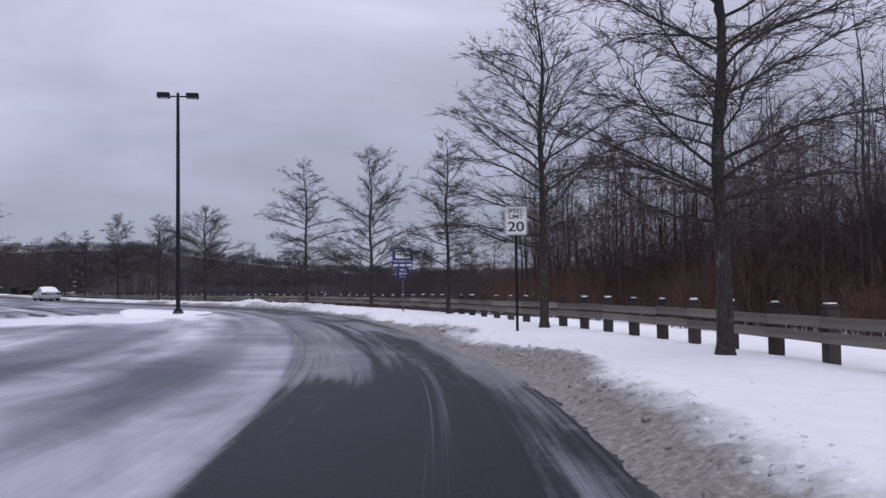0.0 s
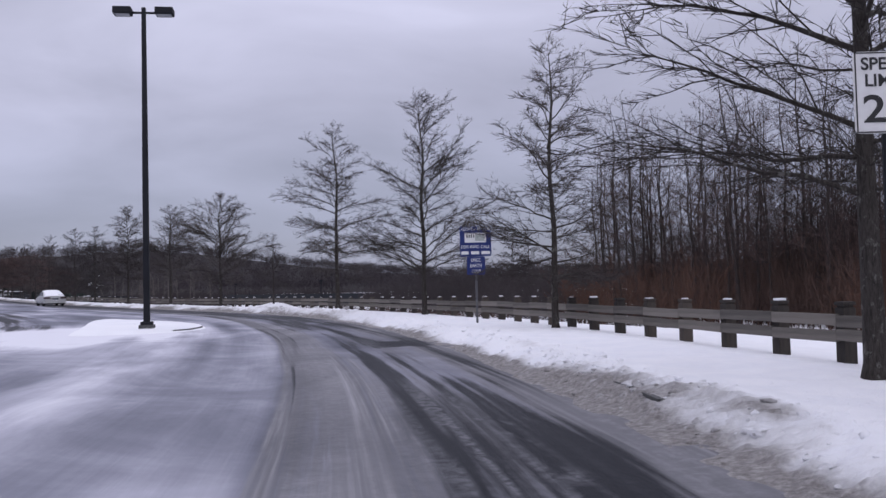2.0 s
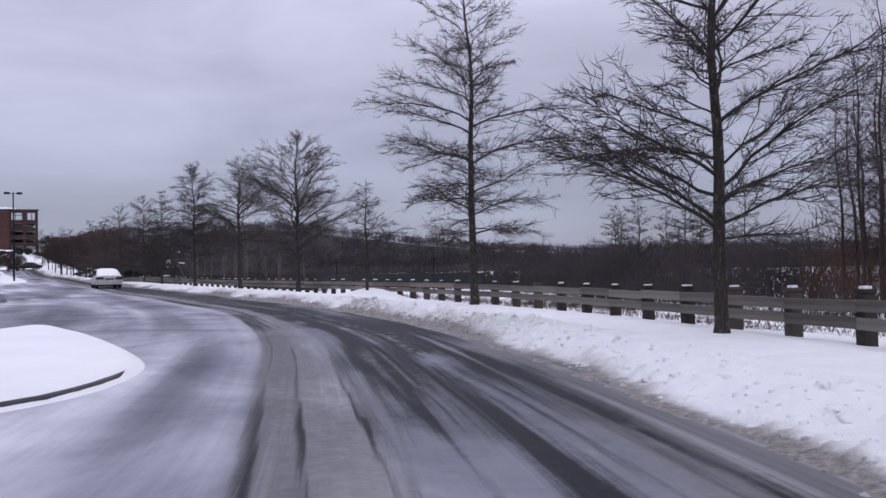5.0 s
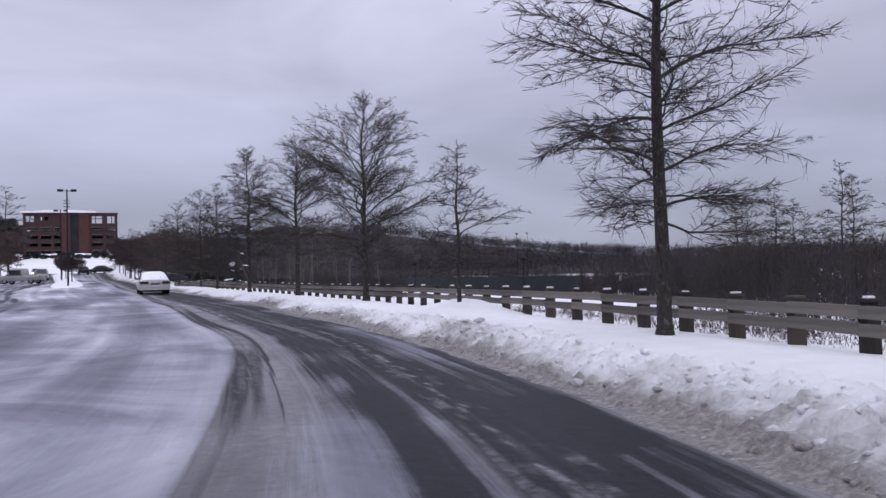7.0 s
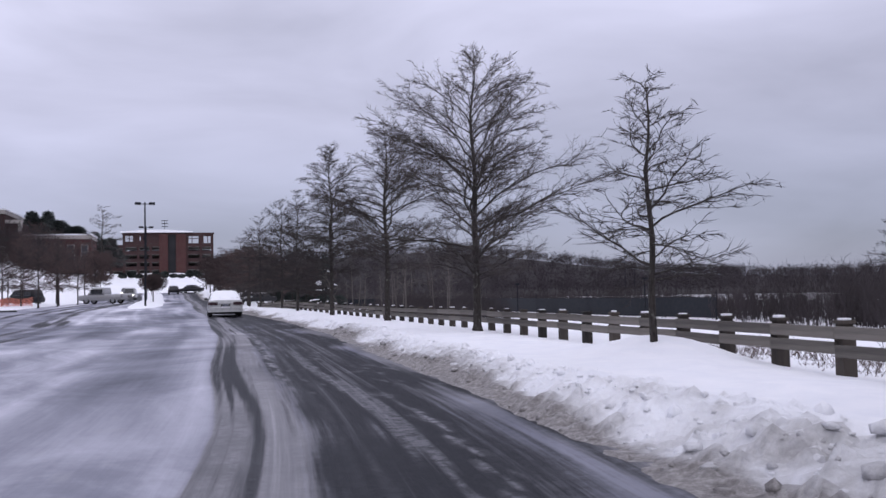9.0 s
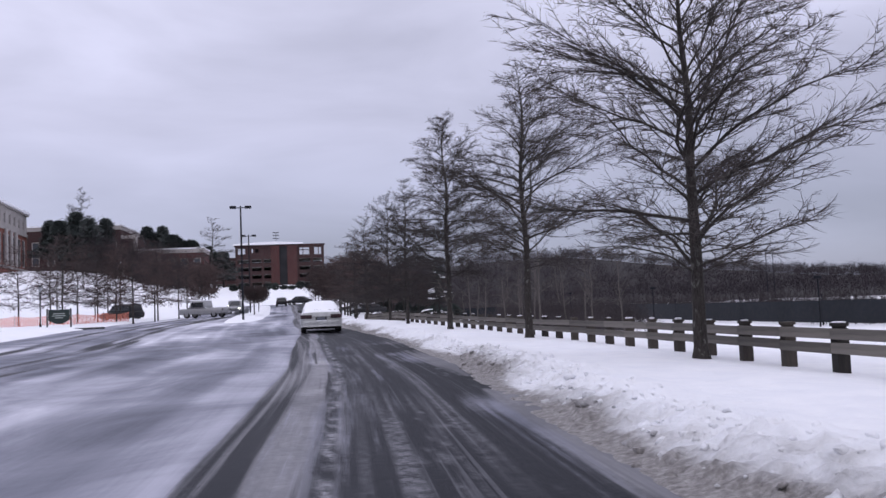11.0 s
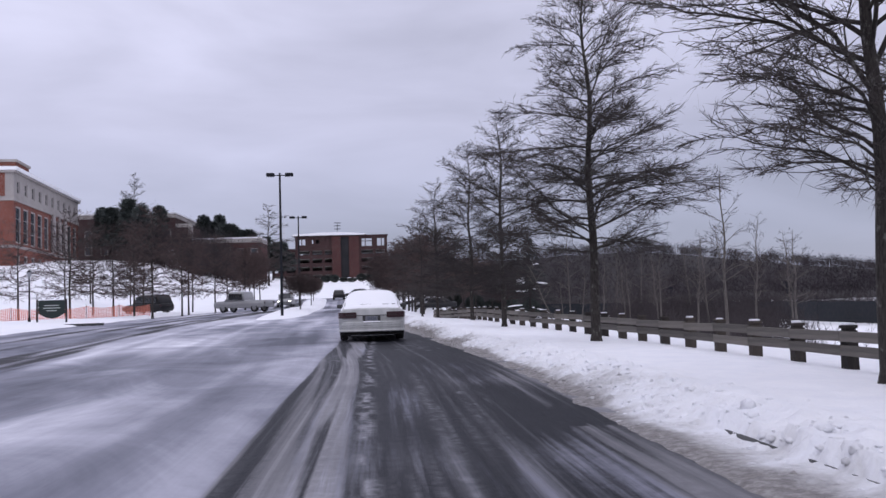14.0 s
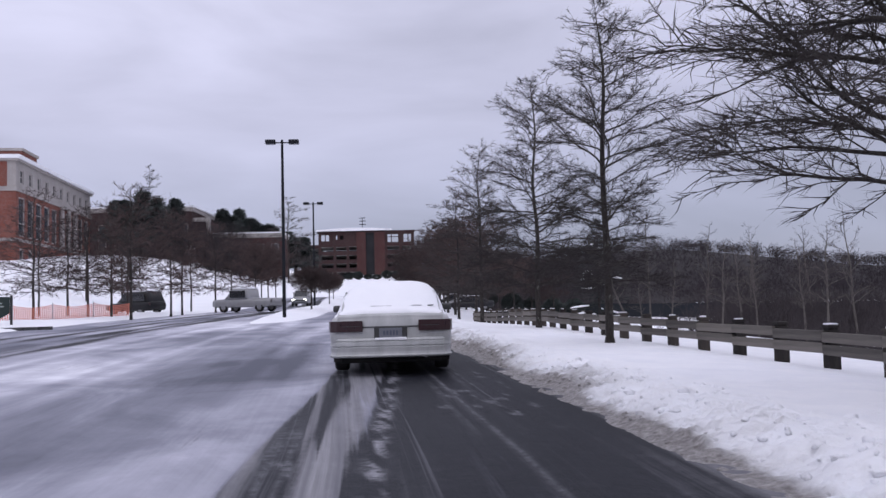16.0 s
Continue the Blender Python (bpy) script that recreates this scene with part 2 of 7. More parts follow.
def make_brick(name, c1, c2, mortar, size=0.22):
    m = Mat(name, c1, 0.9, 0, 0.2)
    b = m.node("ShaderNodeTexBrick", Scale=1.0)
    b.inputs["Color1"].default_value, b.inputs["Color2"].default_value, b.inputs["Mortar"].default_value = (*c1, 1), (*c2, 1), (*mortar, 1)
    b.inputs["Brick Width"].default_value, b.inputs["Row Height"].default_value, b.inputs["Mortar Size"].default_value = size, size / 3, 0.008
    geo = m.where((1, 1, 1), "world")
    sx = m.n.new("ShaderNodeSeparateXYZ")
    m.l.new(geo, sx.inputs[0])
    cx = m.n.new("ShaderNodeCombineXYZ")
    m.l.new(m.math("ADD", sx.outputs[0], sx.outputs[1]), cx.inputs[0])
    m.l.new(sx.outputs[2], cx.inputs[1])
    m.l.new(cx.outputs[0], b.inputs["Vector"])
    stain = m.noise(0.35, 4, vec=geo)
    m.color(m.mix(m.span(stain, 0.35, 0.7, 0, 0.35), b.outputs[0], (c1[0] * 0.55, c1[1] * 0.6, c1[2] * 0.7)))
    return m.m


SNOW, BANK, ROAD = make_snow(), make_bank_snow(), make_road()
BARK = make_bark()
BARK_FAR = make_bark("woodland_bark", (0.020, 0.016, 0.016), (0.066, 0.055, 0.052), False)
BIRCH = make_bark("pale_bark", (0.065, 0.057, 0.052), (0.17, 0.155, 0.142), False)
TWIG = speckled("twigs", (0.026, 0.022, 0.022), (0.066, 0.055, 0.053), 8, 0.9, bump=0, kind="Object", vary=0.4)
TWIG_BROWN = speckled("brown_twigs", (0.033, 0.023, 0.022), (0.086, 0.058, 0.054), 5, 0.9, bump=0, kind="Object", vary=0.4)
FAR_TWIG = speckled("far_twigs", (0.025, 0.021, 0.023), (0.064, 0.053, 0.055), 0.25, 0.95, bump=0, kind="Object")
BRUSH = speckled("dry_brush", (0.034, 0.022, 0.018), (0.098, 0.057, 0.044), 1.2, 0.95, bump=0, kind="Object")
LEAF_RUST = speckled("rust_leaves", (0.040, 0.021, 0.014), (0.100, 0.050, 0.033), 3, 0.85, bump=0, kind="Object")
LITTER = speckled("leaf_litter", (0.010, 0.0085, 0.009), (0.026, 0.021, 0.022), 1.5, 0.95, kind="world")
SPRUCE = speckled("spruce_needles", (0.008, 0.011, 0.010), (0.024, 0.031, 0.027), 3, 0.85, bump=0, kind="Object")
PINE = speckled("pine_needles", (0.028, 0.036, 0.034), (0.070, 0.084, 0.078), 3, 0.85, bump=0, kind="Object")
RAIL_WOOD = speckled("weathered_rail", (0.066, 0.060, 0.054), (0.185, 0.168, 0.148), 9, 0.88, bump=0.4, stretch=(1, 0.12, 3), vary=0.25)
POST_WOOD = speckled("dark_post_timber", (0.018, 0.016, 0.015), (0.075, 0.062, 0.052), 9, 0.9, bump=0.4, stretch=(2, 2, 0.25), vary=0.4)
BLACK_METAL = speckled("black_painted_metal", (0.006, 0.0065, 0.009), (0.016, 0.0175, 0.023), 5, 0.65, 0.0, bump=0.05, spec=0.2)
GALV = speckled("galvanised_steel", (0.07, 0.07, 0.076), (0.17, 0.17, 0.18), 20, 0.5, 0.7, bump=0.05)
SIGN_WHITE = speckled("sign_white", (0.60, 0.60, 0.60), (0.76, 0.76, 0.76), 3, 0.45, bump=0)
SIGN_BLACK = speckled("sign_black", (0.012, 0.012, 0.013), (0.03, 0.03, 0.032), 5, 0.5, bump=0)
SIGN_BLUE = speckled("sign_blue", (0.006, 0.018, 0.11), (0.011, 0.030, 0.17), 3, 0.4, bump=0)
SIGN_GREY = speckled("faded_print", (0.22, 0.25, 0.24), (0.42, 0.45, 0.43), 14, 0.6, bump=0)
CONCRETE = speckled("concrete", (0.24, 0.23, 0.22), (0.42, 0.41, 0.39), 4, 0.9, kind="world", bump=0.25)
KERB = speckled("wet_kerb", (0.025, 0.027, 0.03), (0.095, 0.095, 0.095), 6, 0.7, kind="world", bump=0.3)
LIMESTONE = speckled("limestone_trim", (0.28, 0.26, 0.25), (0.42, 0.39, 0.37), 1.2, 0.85, kind="world")
BRICK = make_brick("red_brick", (0.185, 0.052, 0.036), (0.25, 0.075, 0.05), (0.25, 0.19, 0.17))
BRICK_DARK = make_brick("brown_brick", (0.050, 0.027, 0.027), (0.070, 0.034, 0.033), (0.075, 0.064, 0.062))
BRICK_MID = make_brick("dull_red_brick", (0.075, 0.029, 0.028), (0.098, 0.038, 0.035), (0.095, 0.075, 0.070))
# near-black stands in for shade inside buildings; also colours the deck's dark glazing
DARK_FILL = speckled("unlit_interior", (0.012, 0.012, 0.014), (0.03, 0.03, 0.034), 1, 0.9, kind="world", bump=0)
ORANGE = speckled("orange_plastic_mesh", (0.62, 0.17, 0.11), (0.80, 0.30, 0.21), 3, 0.6, kind="world", bump=0)
SCREEN = speckled("dark_windscreen_mesh", (0.008, 0.0095, 0.012), (0.017, 0.020, 0.026), 1, 0.9, kind="world", bump=0)


def plain(name, color, rough=0.5, metal=0.0, spec=0.5, coat=0.0):
    m = Mat(name, color, rough, metal, spec)
    v = m.where((1, 1, 1), "Object")
    n = m.noise(3.0, 5, 0.6, vec=v)
    lo = tuple(c * 0.86 for c in color)
    m.color(m.ramp(n, [(0.35, lo), (0.7, color)]))
    m.rough(m.span(m.noise(24, 3, vec=v), 0.3, 0.7, max(0.03, rough - 0.06), min(1, rough + 0.12)))
    m.p.inputs["Coat Weight"].default_value = coat
    m.p.inputs["Coat Roughness"].default_value = 0.12
    return m.m


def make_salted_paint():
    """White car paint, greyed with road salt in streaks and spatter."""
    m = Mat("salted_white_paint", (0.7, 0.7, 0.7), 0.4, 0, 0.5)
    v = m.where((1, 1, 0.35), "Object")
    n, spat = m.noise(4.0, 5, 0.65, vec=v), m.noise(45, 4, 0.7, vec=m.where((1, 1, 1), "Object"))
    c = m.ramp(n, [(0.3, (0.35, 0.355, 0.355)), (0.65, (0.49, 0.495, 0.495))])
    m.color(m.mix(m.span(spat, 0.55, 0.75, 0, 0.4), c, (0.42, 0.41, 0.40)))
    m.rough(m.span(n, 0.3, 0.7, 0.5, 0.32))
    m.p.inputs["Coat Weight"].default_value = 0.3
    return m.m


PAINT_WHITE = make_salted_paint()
PAINT_SILVER = plain("silver_paint", (0.30, 0.30, 0.31), 0.4, 0.2, coat=0.3)
PAINT_BLACK = plain("black_paint", (0.012, 0.012, 0.014), 0.35, spec=0.3, coat=0.15)
RUBBER = speckled("tyre_rubber", (0.012, 0.012, 0.012), (0.035, 0.033, 0.032), 14, 0.9)
UNDER = speckled("grimy_underside", (0.010, 0.010, 0.010), (0.03, 0.028, 0.026), 9, 0.85)
STEEL = plain("wheel_steel", (0.35, 0.35, 0.36), 0.4, 0.8)
TRIM_DARK = plain("dark_trim", (0.05, 0.05, 0.052), 0.5)
RED_LENS = plain("red_tail_lens", (0.030, 0.006, 0.009), 0.3, coat=0.25)
PLATE = plain("plate_blue_grey", (0.17, 0.18, 0.21), 0.45)
PLATE_INK = plain("plate_ink", (0.09, 0.10, 0.14), 0.5)
CAR_GLASS = plain("dark_car_glass", (0.02, 0.022, 0.026), 0.08, 0, 0.7)
WINDOW_GLASS = plain("window_glass", (0.07, 0.08, 0.095), 0.10, 0, 0.6)
HEADLAMP = Mat("lit_headlamp", (0.9, 0.9, 0.9), 0.2)
HEADLAMP.p.inputs["Emission Color"].default_value = (1, 0.97, 0.9, 1)
HEADLAMP.p.inputs["Emission Strength"].default_value = 6.0
HEADLAMP = HEADLAMP.m
LENS_GREY = plain("lamp_lens", (0.30, 0.31, 0.33), 0.3)

# ================= small mesh helpers =================


def part(name, bm, material, parent=None, label="", smooth=False):
    """Links a bmesh as one mesh object, under a thing or a part where one is given."""
    me = bpy.data.meshes.new(name)
    bm.to_mesh(me)
    bm.free()
    if smooth:
        me.polygons.foreach_set("use_smooth", [True] * len(me.polygons))
    me.materials.append(material)
    ob = new(name, me)
    if parent is not None:
        ob.parent = parent
    if label:
        ob["label"] = label
    return ob


def raw(name, verts, faces, material, parent=None, label="", smooth=True):
    me = bpy.data.meshes.new(name)
    me.from_pydata(verts, [], faces)
    me.update()
    if smooth:
        me.polygons.foreach_set("use_smooth", [True] * len(me.polygons))
    me.materials.append(material)
    ob = new(name, me)
    if parent is not None:
        ob.parent = parent
    if label:
        ob["label"] = label
    return ob


def thing(name, at, label, category, group="", kind="", turn=0.0):
    ob = new(name)
    ob.empty_display_size = 0.3
    ob.matrix_basis = pose(at[0], at[1], at[2], 0, 0, turn)
    return tagged(ob, label, category, group, kind)


def again(ob, parent, at, turn=0.0, scale=None):
    """The same mesh once more, as an object of its own under parent."""
    o = bpy.data.objects.new(ob.name.split(".")[0], ob.data)
    scene.collection.objects.link(o)
    o.parent = parent
    o.matrix_basis = pose(at[0], at[1], at[2], 0, 0, turn) @ (Matrix.Diagonal((*scale, 1)) if scale else Matrix())
    return o


def box(bm, x0, x1, y0, y1, z0, z1, bevel=0.0, m=None):
    r = bmesh.ops.create_cube(bm, size=1.0)
    vs = r["verts"]
    mt = Matrix.Translation(((x0 + x1) / 2, (y0 + y1) / 2, (z0 + z1) / 2)) @ Matrix.Diagonal((x1 - x0, y1 - y0, z1 - z0, 1))
    bmesh.ops.transform(bm, matrix=(m @ mt) if m is not None else mt, verts=vs)
    if bevel:
        es = list({e for v in vs for e in v.link_edges})
        bmesh.ops.bevel(bm, geom=es, offset=bevel, segments=2, profile=0.6, affect="EDGES")


def cyl(bm, p0, p1, r0, r1=None, sides=12):
    p0, p1 = Vector(p0), Vector(p1)
    d = p1 - p0
    r = bmesh.ops.create_cone(bm, cap_ends=True, segments=sides, radius1=r0, radius2=r0 if r1 is None else r1, depth=d.length)
    m = Matrix.Translation((p0 + p1) / 2) @ d.to_track_quat("Z", "Y").to_matrix().to_4x4()
    bmesh.ops.transform(bm, matrix=m, verts=r["verts"])


def boxed(name, dims, material, parent, label="", bevel=0.0):
    bm = bmesh.new()
    box(bm, *dims, bevel)
    return part(name, bm, material, parent, label)


def smooth_line(table, y):
    """A gently smoothed polyline x(y)."""
    ys, xs = np.array([p[0] for p in table], float), np.array([p[1] for p in table], float)
    k = np.linspace(-1, 1, 9)
    w = np.exp(-3 * k * k)
    w /= w.sum()
    y = np.asarray(y, float)
    return sum(wi * np.interp(y + 6.0 * ki, ys, xs) for wi, ki in zip(w, k))


# right-hand edge of the carriageway, the fence behind it, and the far carriageway
EDGE = [(-300, -60), (-60, -38), (-20, -13.5), (0, 2.6), (6, 6.9), (9.7, 9.2), (14.4, 11.6), (21.7, 15.0), (29.5, 17.9), (34, 19.5), (42, 21.9), (47, 22.9), (52, 23.5), (57, 24.0), (75, 24.5), (80, 24.4), (85, 24.35), (90, 24.36), (95, 24.18), (98, 23.85), (102, 23.6), (105, 23.33), (110, 22.95), (116, 22.55), (130, 22.1), (165, 21.2), (230, 18.6), (350, 12.0), (420, 6)]
FENCE = [(-40, -24), (-12, 0.0), (0, 8.0), (7.2, 11.9), (11.1, 13.9), (13.9, 15.4), (21.2, 18.3), (34.5, 23.5), (50, 27.0), (56, 27.6), (63, 28.3), (75, 28.75), (85, 28.75), (90, 28.5), (95, 28.28), (100, 28.0), (104, 27.7), (108, 27.2), (112, 26.75), (116, 26.45), (121, 26.2), (128, 25.7), (137, 25.0), (165, 24.4), (230, 21.0), (325, 15)]
FAR_LANE = [(-300, -70), (-30, -55), (0, -22), (10, -9), (24, 1.5), (42, 9.0), (60, 10.8), (80, 11.6), (95, 11.3), (105, 9.8), (120, 8.6), (135, 8.6), (150, 9.2), (168, 9.6), (230, 6.0), (325, 0.5), (420, -8)]


def edge_x(y):
    return smooth_line(EDGE, y)


def fence_x(y):
    return smooth_line(FENCE, y)


def lane2_x(y):
    return smooth_line(FAR_LANE, y)


RISE_Y, RISE_Z = (-400, 92, 120, 137, 157, 188, 203, 225, 262, 300, 350, 440, 700, 1600), (0, 0, 0.35, 0.62, 0.92, 1.15, 2.0, 2.7, 5.9, 7.9, 9.9, 12.0, 14, 16)


def sstep(v):
    v = np.clip(v, 0, 1)
    return v * v * (3 - 2 * v)


def land(x, y):
    """Height of the terrain: level at first, climbing to the parking deck, with a slope up on the left and a hollow beyond the fence."""
    x, y = np.asarray(x, float), np.asarray(y, float)
    k = np.linspace(-1, 1, 7)
    z = sum(np.interp(y + 9 * ki, RISE_Y, RISE_Z) for ki in k) / 7
    z = z + 6.2 * sstep((-7 - x) / 34) * sstep((y - 128) / 60)
    # the verge sinks below the road towards the entrance
    z = z - 0.5 * sstep((x - edge_x(y) - 0.4) / 2.4) * sstep((y - 115) / 22) * (1 - sstep((y - 190) / 40))
    hollow = sstep((x - fence_x(y) - 1.0) / 16)
    z = z * (1 - 0.85 * hollow) - 1.3 * hollow * sstep((y + 30) / 60)
    return z


def lz(x, y):
    return float(land(x, y))


def strip(name, ys, offs, height, material, layers=None, kind="structure", label="", category=""):
    """A sheet laid along the road edge: rows at ys, columns at distances offs to the left of the edge (negative: to the right)."""
    ys, offs = np.asarray(ys, float), np.asarray(offs, float)
    ex = edge_x(ys)
    dx = (edge_x(ys + 0.5) - edge_x(ys - 0.5))
    n = np.sqrt(1 + dx * dx)
    nx, ny = -1 / n, dx / n
    X = ex[:, None] + nx[:, None] * offs[None]
    Y = ys[:, None] + ny[:, None] * offs[None]
    s = np.concatenate([[0], np.cumsum(np.hypot(np.diff(ex), np.diff(ys)))])
    Z = height(X, Y, offs[None] + 0 * X, s[:, None] + 0 * X)
    R, C = X.shape
    verts = np.stack([X, Y, Z], -1).reshape(-1, 3)
    i = (np.arange(R - 1)[:, None] * C + np.arange(C - 1)[None]).ravel()
    faces = np.stack([i, i + C, i + C + 1, i + 1], -1)
    me = bpy.data.meshes.new(name)
    me.from_pydata(verts.tolist(), [], faces.tolist())
    me.polygons.foreach_set("use_smooth", [True] * len(me.polygons))
    me.materials.append(material)
    if layers:
        for key, fn in layers.items():
            val = fn(X, Y, offs[None] + 0 * X, s[:, None] + 0 * X).reshape(R * C, -1)
            if val.shape[1] == 1:
                me.attributes.new(key, "FLOAT", "POINT").data.foreach_set("value", val.ravel().astype(np.float32))
            else:
                full = np.concatenate([val, np.ones((R * C, 1))], 1)
                me.attributes.new(key, "FLOAT_COLOR", "POINT").data.foreach_set("color", full.ravel().astype(np.float32))
    uv = me.uv_layers.new(name="lane")
    loop = np.empty(len(me.loops), int)
    me.loops.foreach_get("vertex_index", loop)
    UV = np.stack([offs[None] + 0 * X, s[:, None] + 0 * X], -1).reshape(-1, 2)
    uv.data.foreach_set("uv", UV[loop].ravel().astype(np.float32))
    ob = new(name, me)
    return tagged(ob, label, category, "", kind)


def value_noise(seed, cell_u, cell_s, offs, s):
    """Smooth random field over distance from the edge and distance along the road, 0 to 1."""
    rng = np.random.default_rng(seed)
    g = rng.random((160, 1024))
    a, b = (offs + 40) / cell_u, (s + 10) / cell_s
    i, j = np.floor(a).astype(int), np.floor(b).astype(int)
    fa, fb = sstep(a - i), sstep(b - j)
    G = lambda p, q: g[p % 160, q % 1024]
    return (G(i, j) * (1 - fa) + G(i + 1, j) * fa) * (1 - fb) + (G(i, j + 1) * (1 - fa) + G(i + 1, j + 1) * fa) * fb


# ================= ground, road, ploughed bank =================


def build_ground():
    u = np.concatenate([-np.geomspace(2200, 34, 26), np.arange(-33, -6, 0.9), np.arange(-6, 9, 1.0), np.arange(9, 40, 2.5), np.geomspace(40, 2200, 28)])
    y = np.concatenate([-np.geomspace(2200, 30, 22), np.arange(-28, 232, 1.6), np.geomspace(234, 2600, 40)])
    ex = edge_x(np.clip(y, -60, 420))
    X, Y = ex[:, None] + u[None], y[:, None] + 0 * u[None]
    Z = land(X, Y)
    l2 = lane2_x(np.clip(Y, -300, 420))
    right = X - ex[:, None]
    wob = 0.10 * np.sin(X * 0.21 + 1.3 * np.sin(Y * 0.13)) * np.sin(Y * 0.17 + 0.8)
    snowy = 0.14 + wob + 0.05 * np.sin(X * 0.9) * np.sin(Y * 0.7)
    # sunk beneath the road sheet and the bank, rising smoothly at the far kerb
    # and closing over it where the road leaves for the side
    shut = sstep((Y - 217) / 6)
    inside = sstep((X - (l2 - 5.6)) / 1.8) * (1 - shut)
    left = snowy * (1 - inside) - 0.22 * inside
    Z = Z + np.where(right < 1.0, left, np.where(right < 6.5, -0.2 + (0.30 + wob) * shut, -0.10 + wob + 0.2 * shut))
    R, C = X.shape
    i = (np.arange(R - 1)[:, None] * C + np.arange(C - 1)[None]).ravel()
    ob = raw("ground", np.stack([X, Y, Z], -1).reshape(-1, 3).tolist(), np.stack([i, i + 1, i + C + 1, i + C], -1).tolist(), SNOW)
    tagged(ob, "open ground under fresh undulating snow", "ground", kind="structure")


def road_z(X, Y, o, s):
    return land(X, Y) + 0.012 * (value_noise(5, 1.1, 2.5, o, s) - 0.5)


# wheel tracks of the lane, as distances from its right edge: y, left track, packed ridge, half its width
TRACKS = ((-40, 3.6, 3.1, 0.30), (3, 3.55, 3.1, 0.30), (11, 3.86, 3.36, 0.27), (28, 3.9, 3.4, 0.29), (47, 3.92, 3.5, 0.25), (55, 3.76, 3.38, 0.16), (73, 3.86, 3.40, 0.19), (79, 3.74, 3.28, 0.17), (87, 3.85, 3.38, 0.18), (95, 3.67, 3.25, 0.20), (104, 3.0, 2.6, 0.21), (110, 2.8, 2.4, 0.22), (400, 2.9, 2.5, 0.22))
MELT_Y, MELT = (-20, 8.0, 10.5, 14, 24, 33, 38, 50, 56, 66, 74, 82, 89, 97, 140, 200), (0.98, 0.98, 0.72, 0.43, 0.43, 0.46, 0.68, 0.66, 0.62, 0.66, 0.70, 0.70, 0.74, 0.90, 0.75, 0.7)


def road_fields(Y, o, s):
    q = o + 0.20 * (value_noise(7, 50, 9.0, o, s) - 0.5)
    lt, pk, pw = (np.interp(Y, [v[0] for v in TRACKS], [v[i] for v in TRACKS]) for i in (1, 2, 3))
    tread, ribbon, crumb = value_noise(8, 0.065, 8.0, q, s), value_noise(9, 0.17, 6.0, q, s), value_noise(10, 0.085, 0.30, q, s)
    on = sstep((Y - 9) / 4)
    left_track = on * np.exp(-((q - lt) / 0.21) ** 4)
    right_track = on * np.exp(-((q - lt + 1.45) / 0.42) ** 2)
    ridge = on * np.exp(-((q - pk) / pw) ** 4)
    return q, lt, pk, on, left_track, right_track, ridge, tread, ribbon, crumb


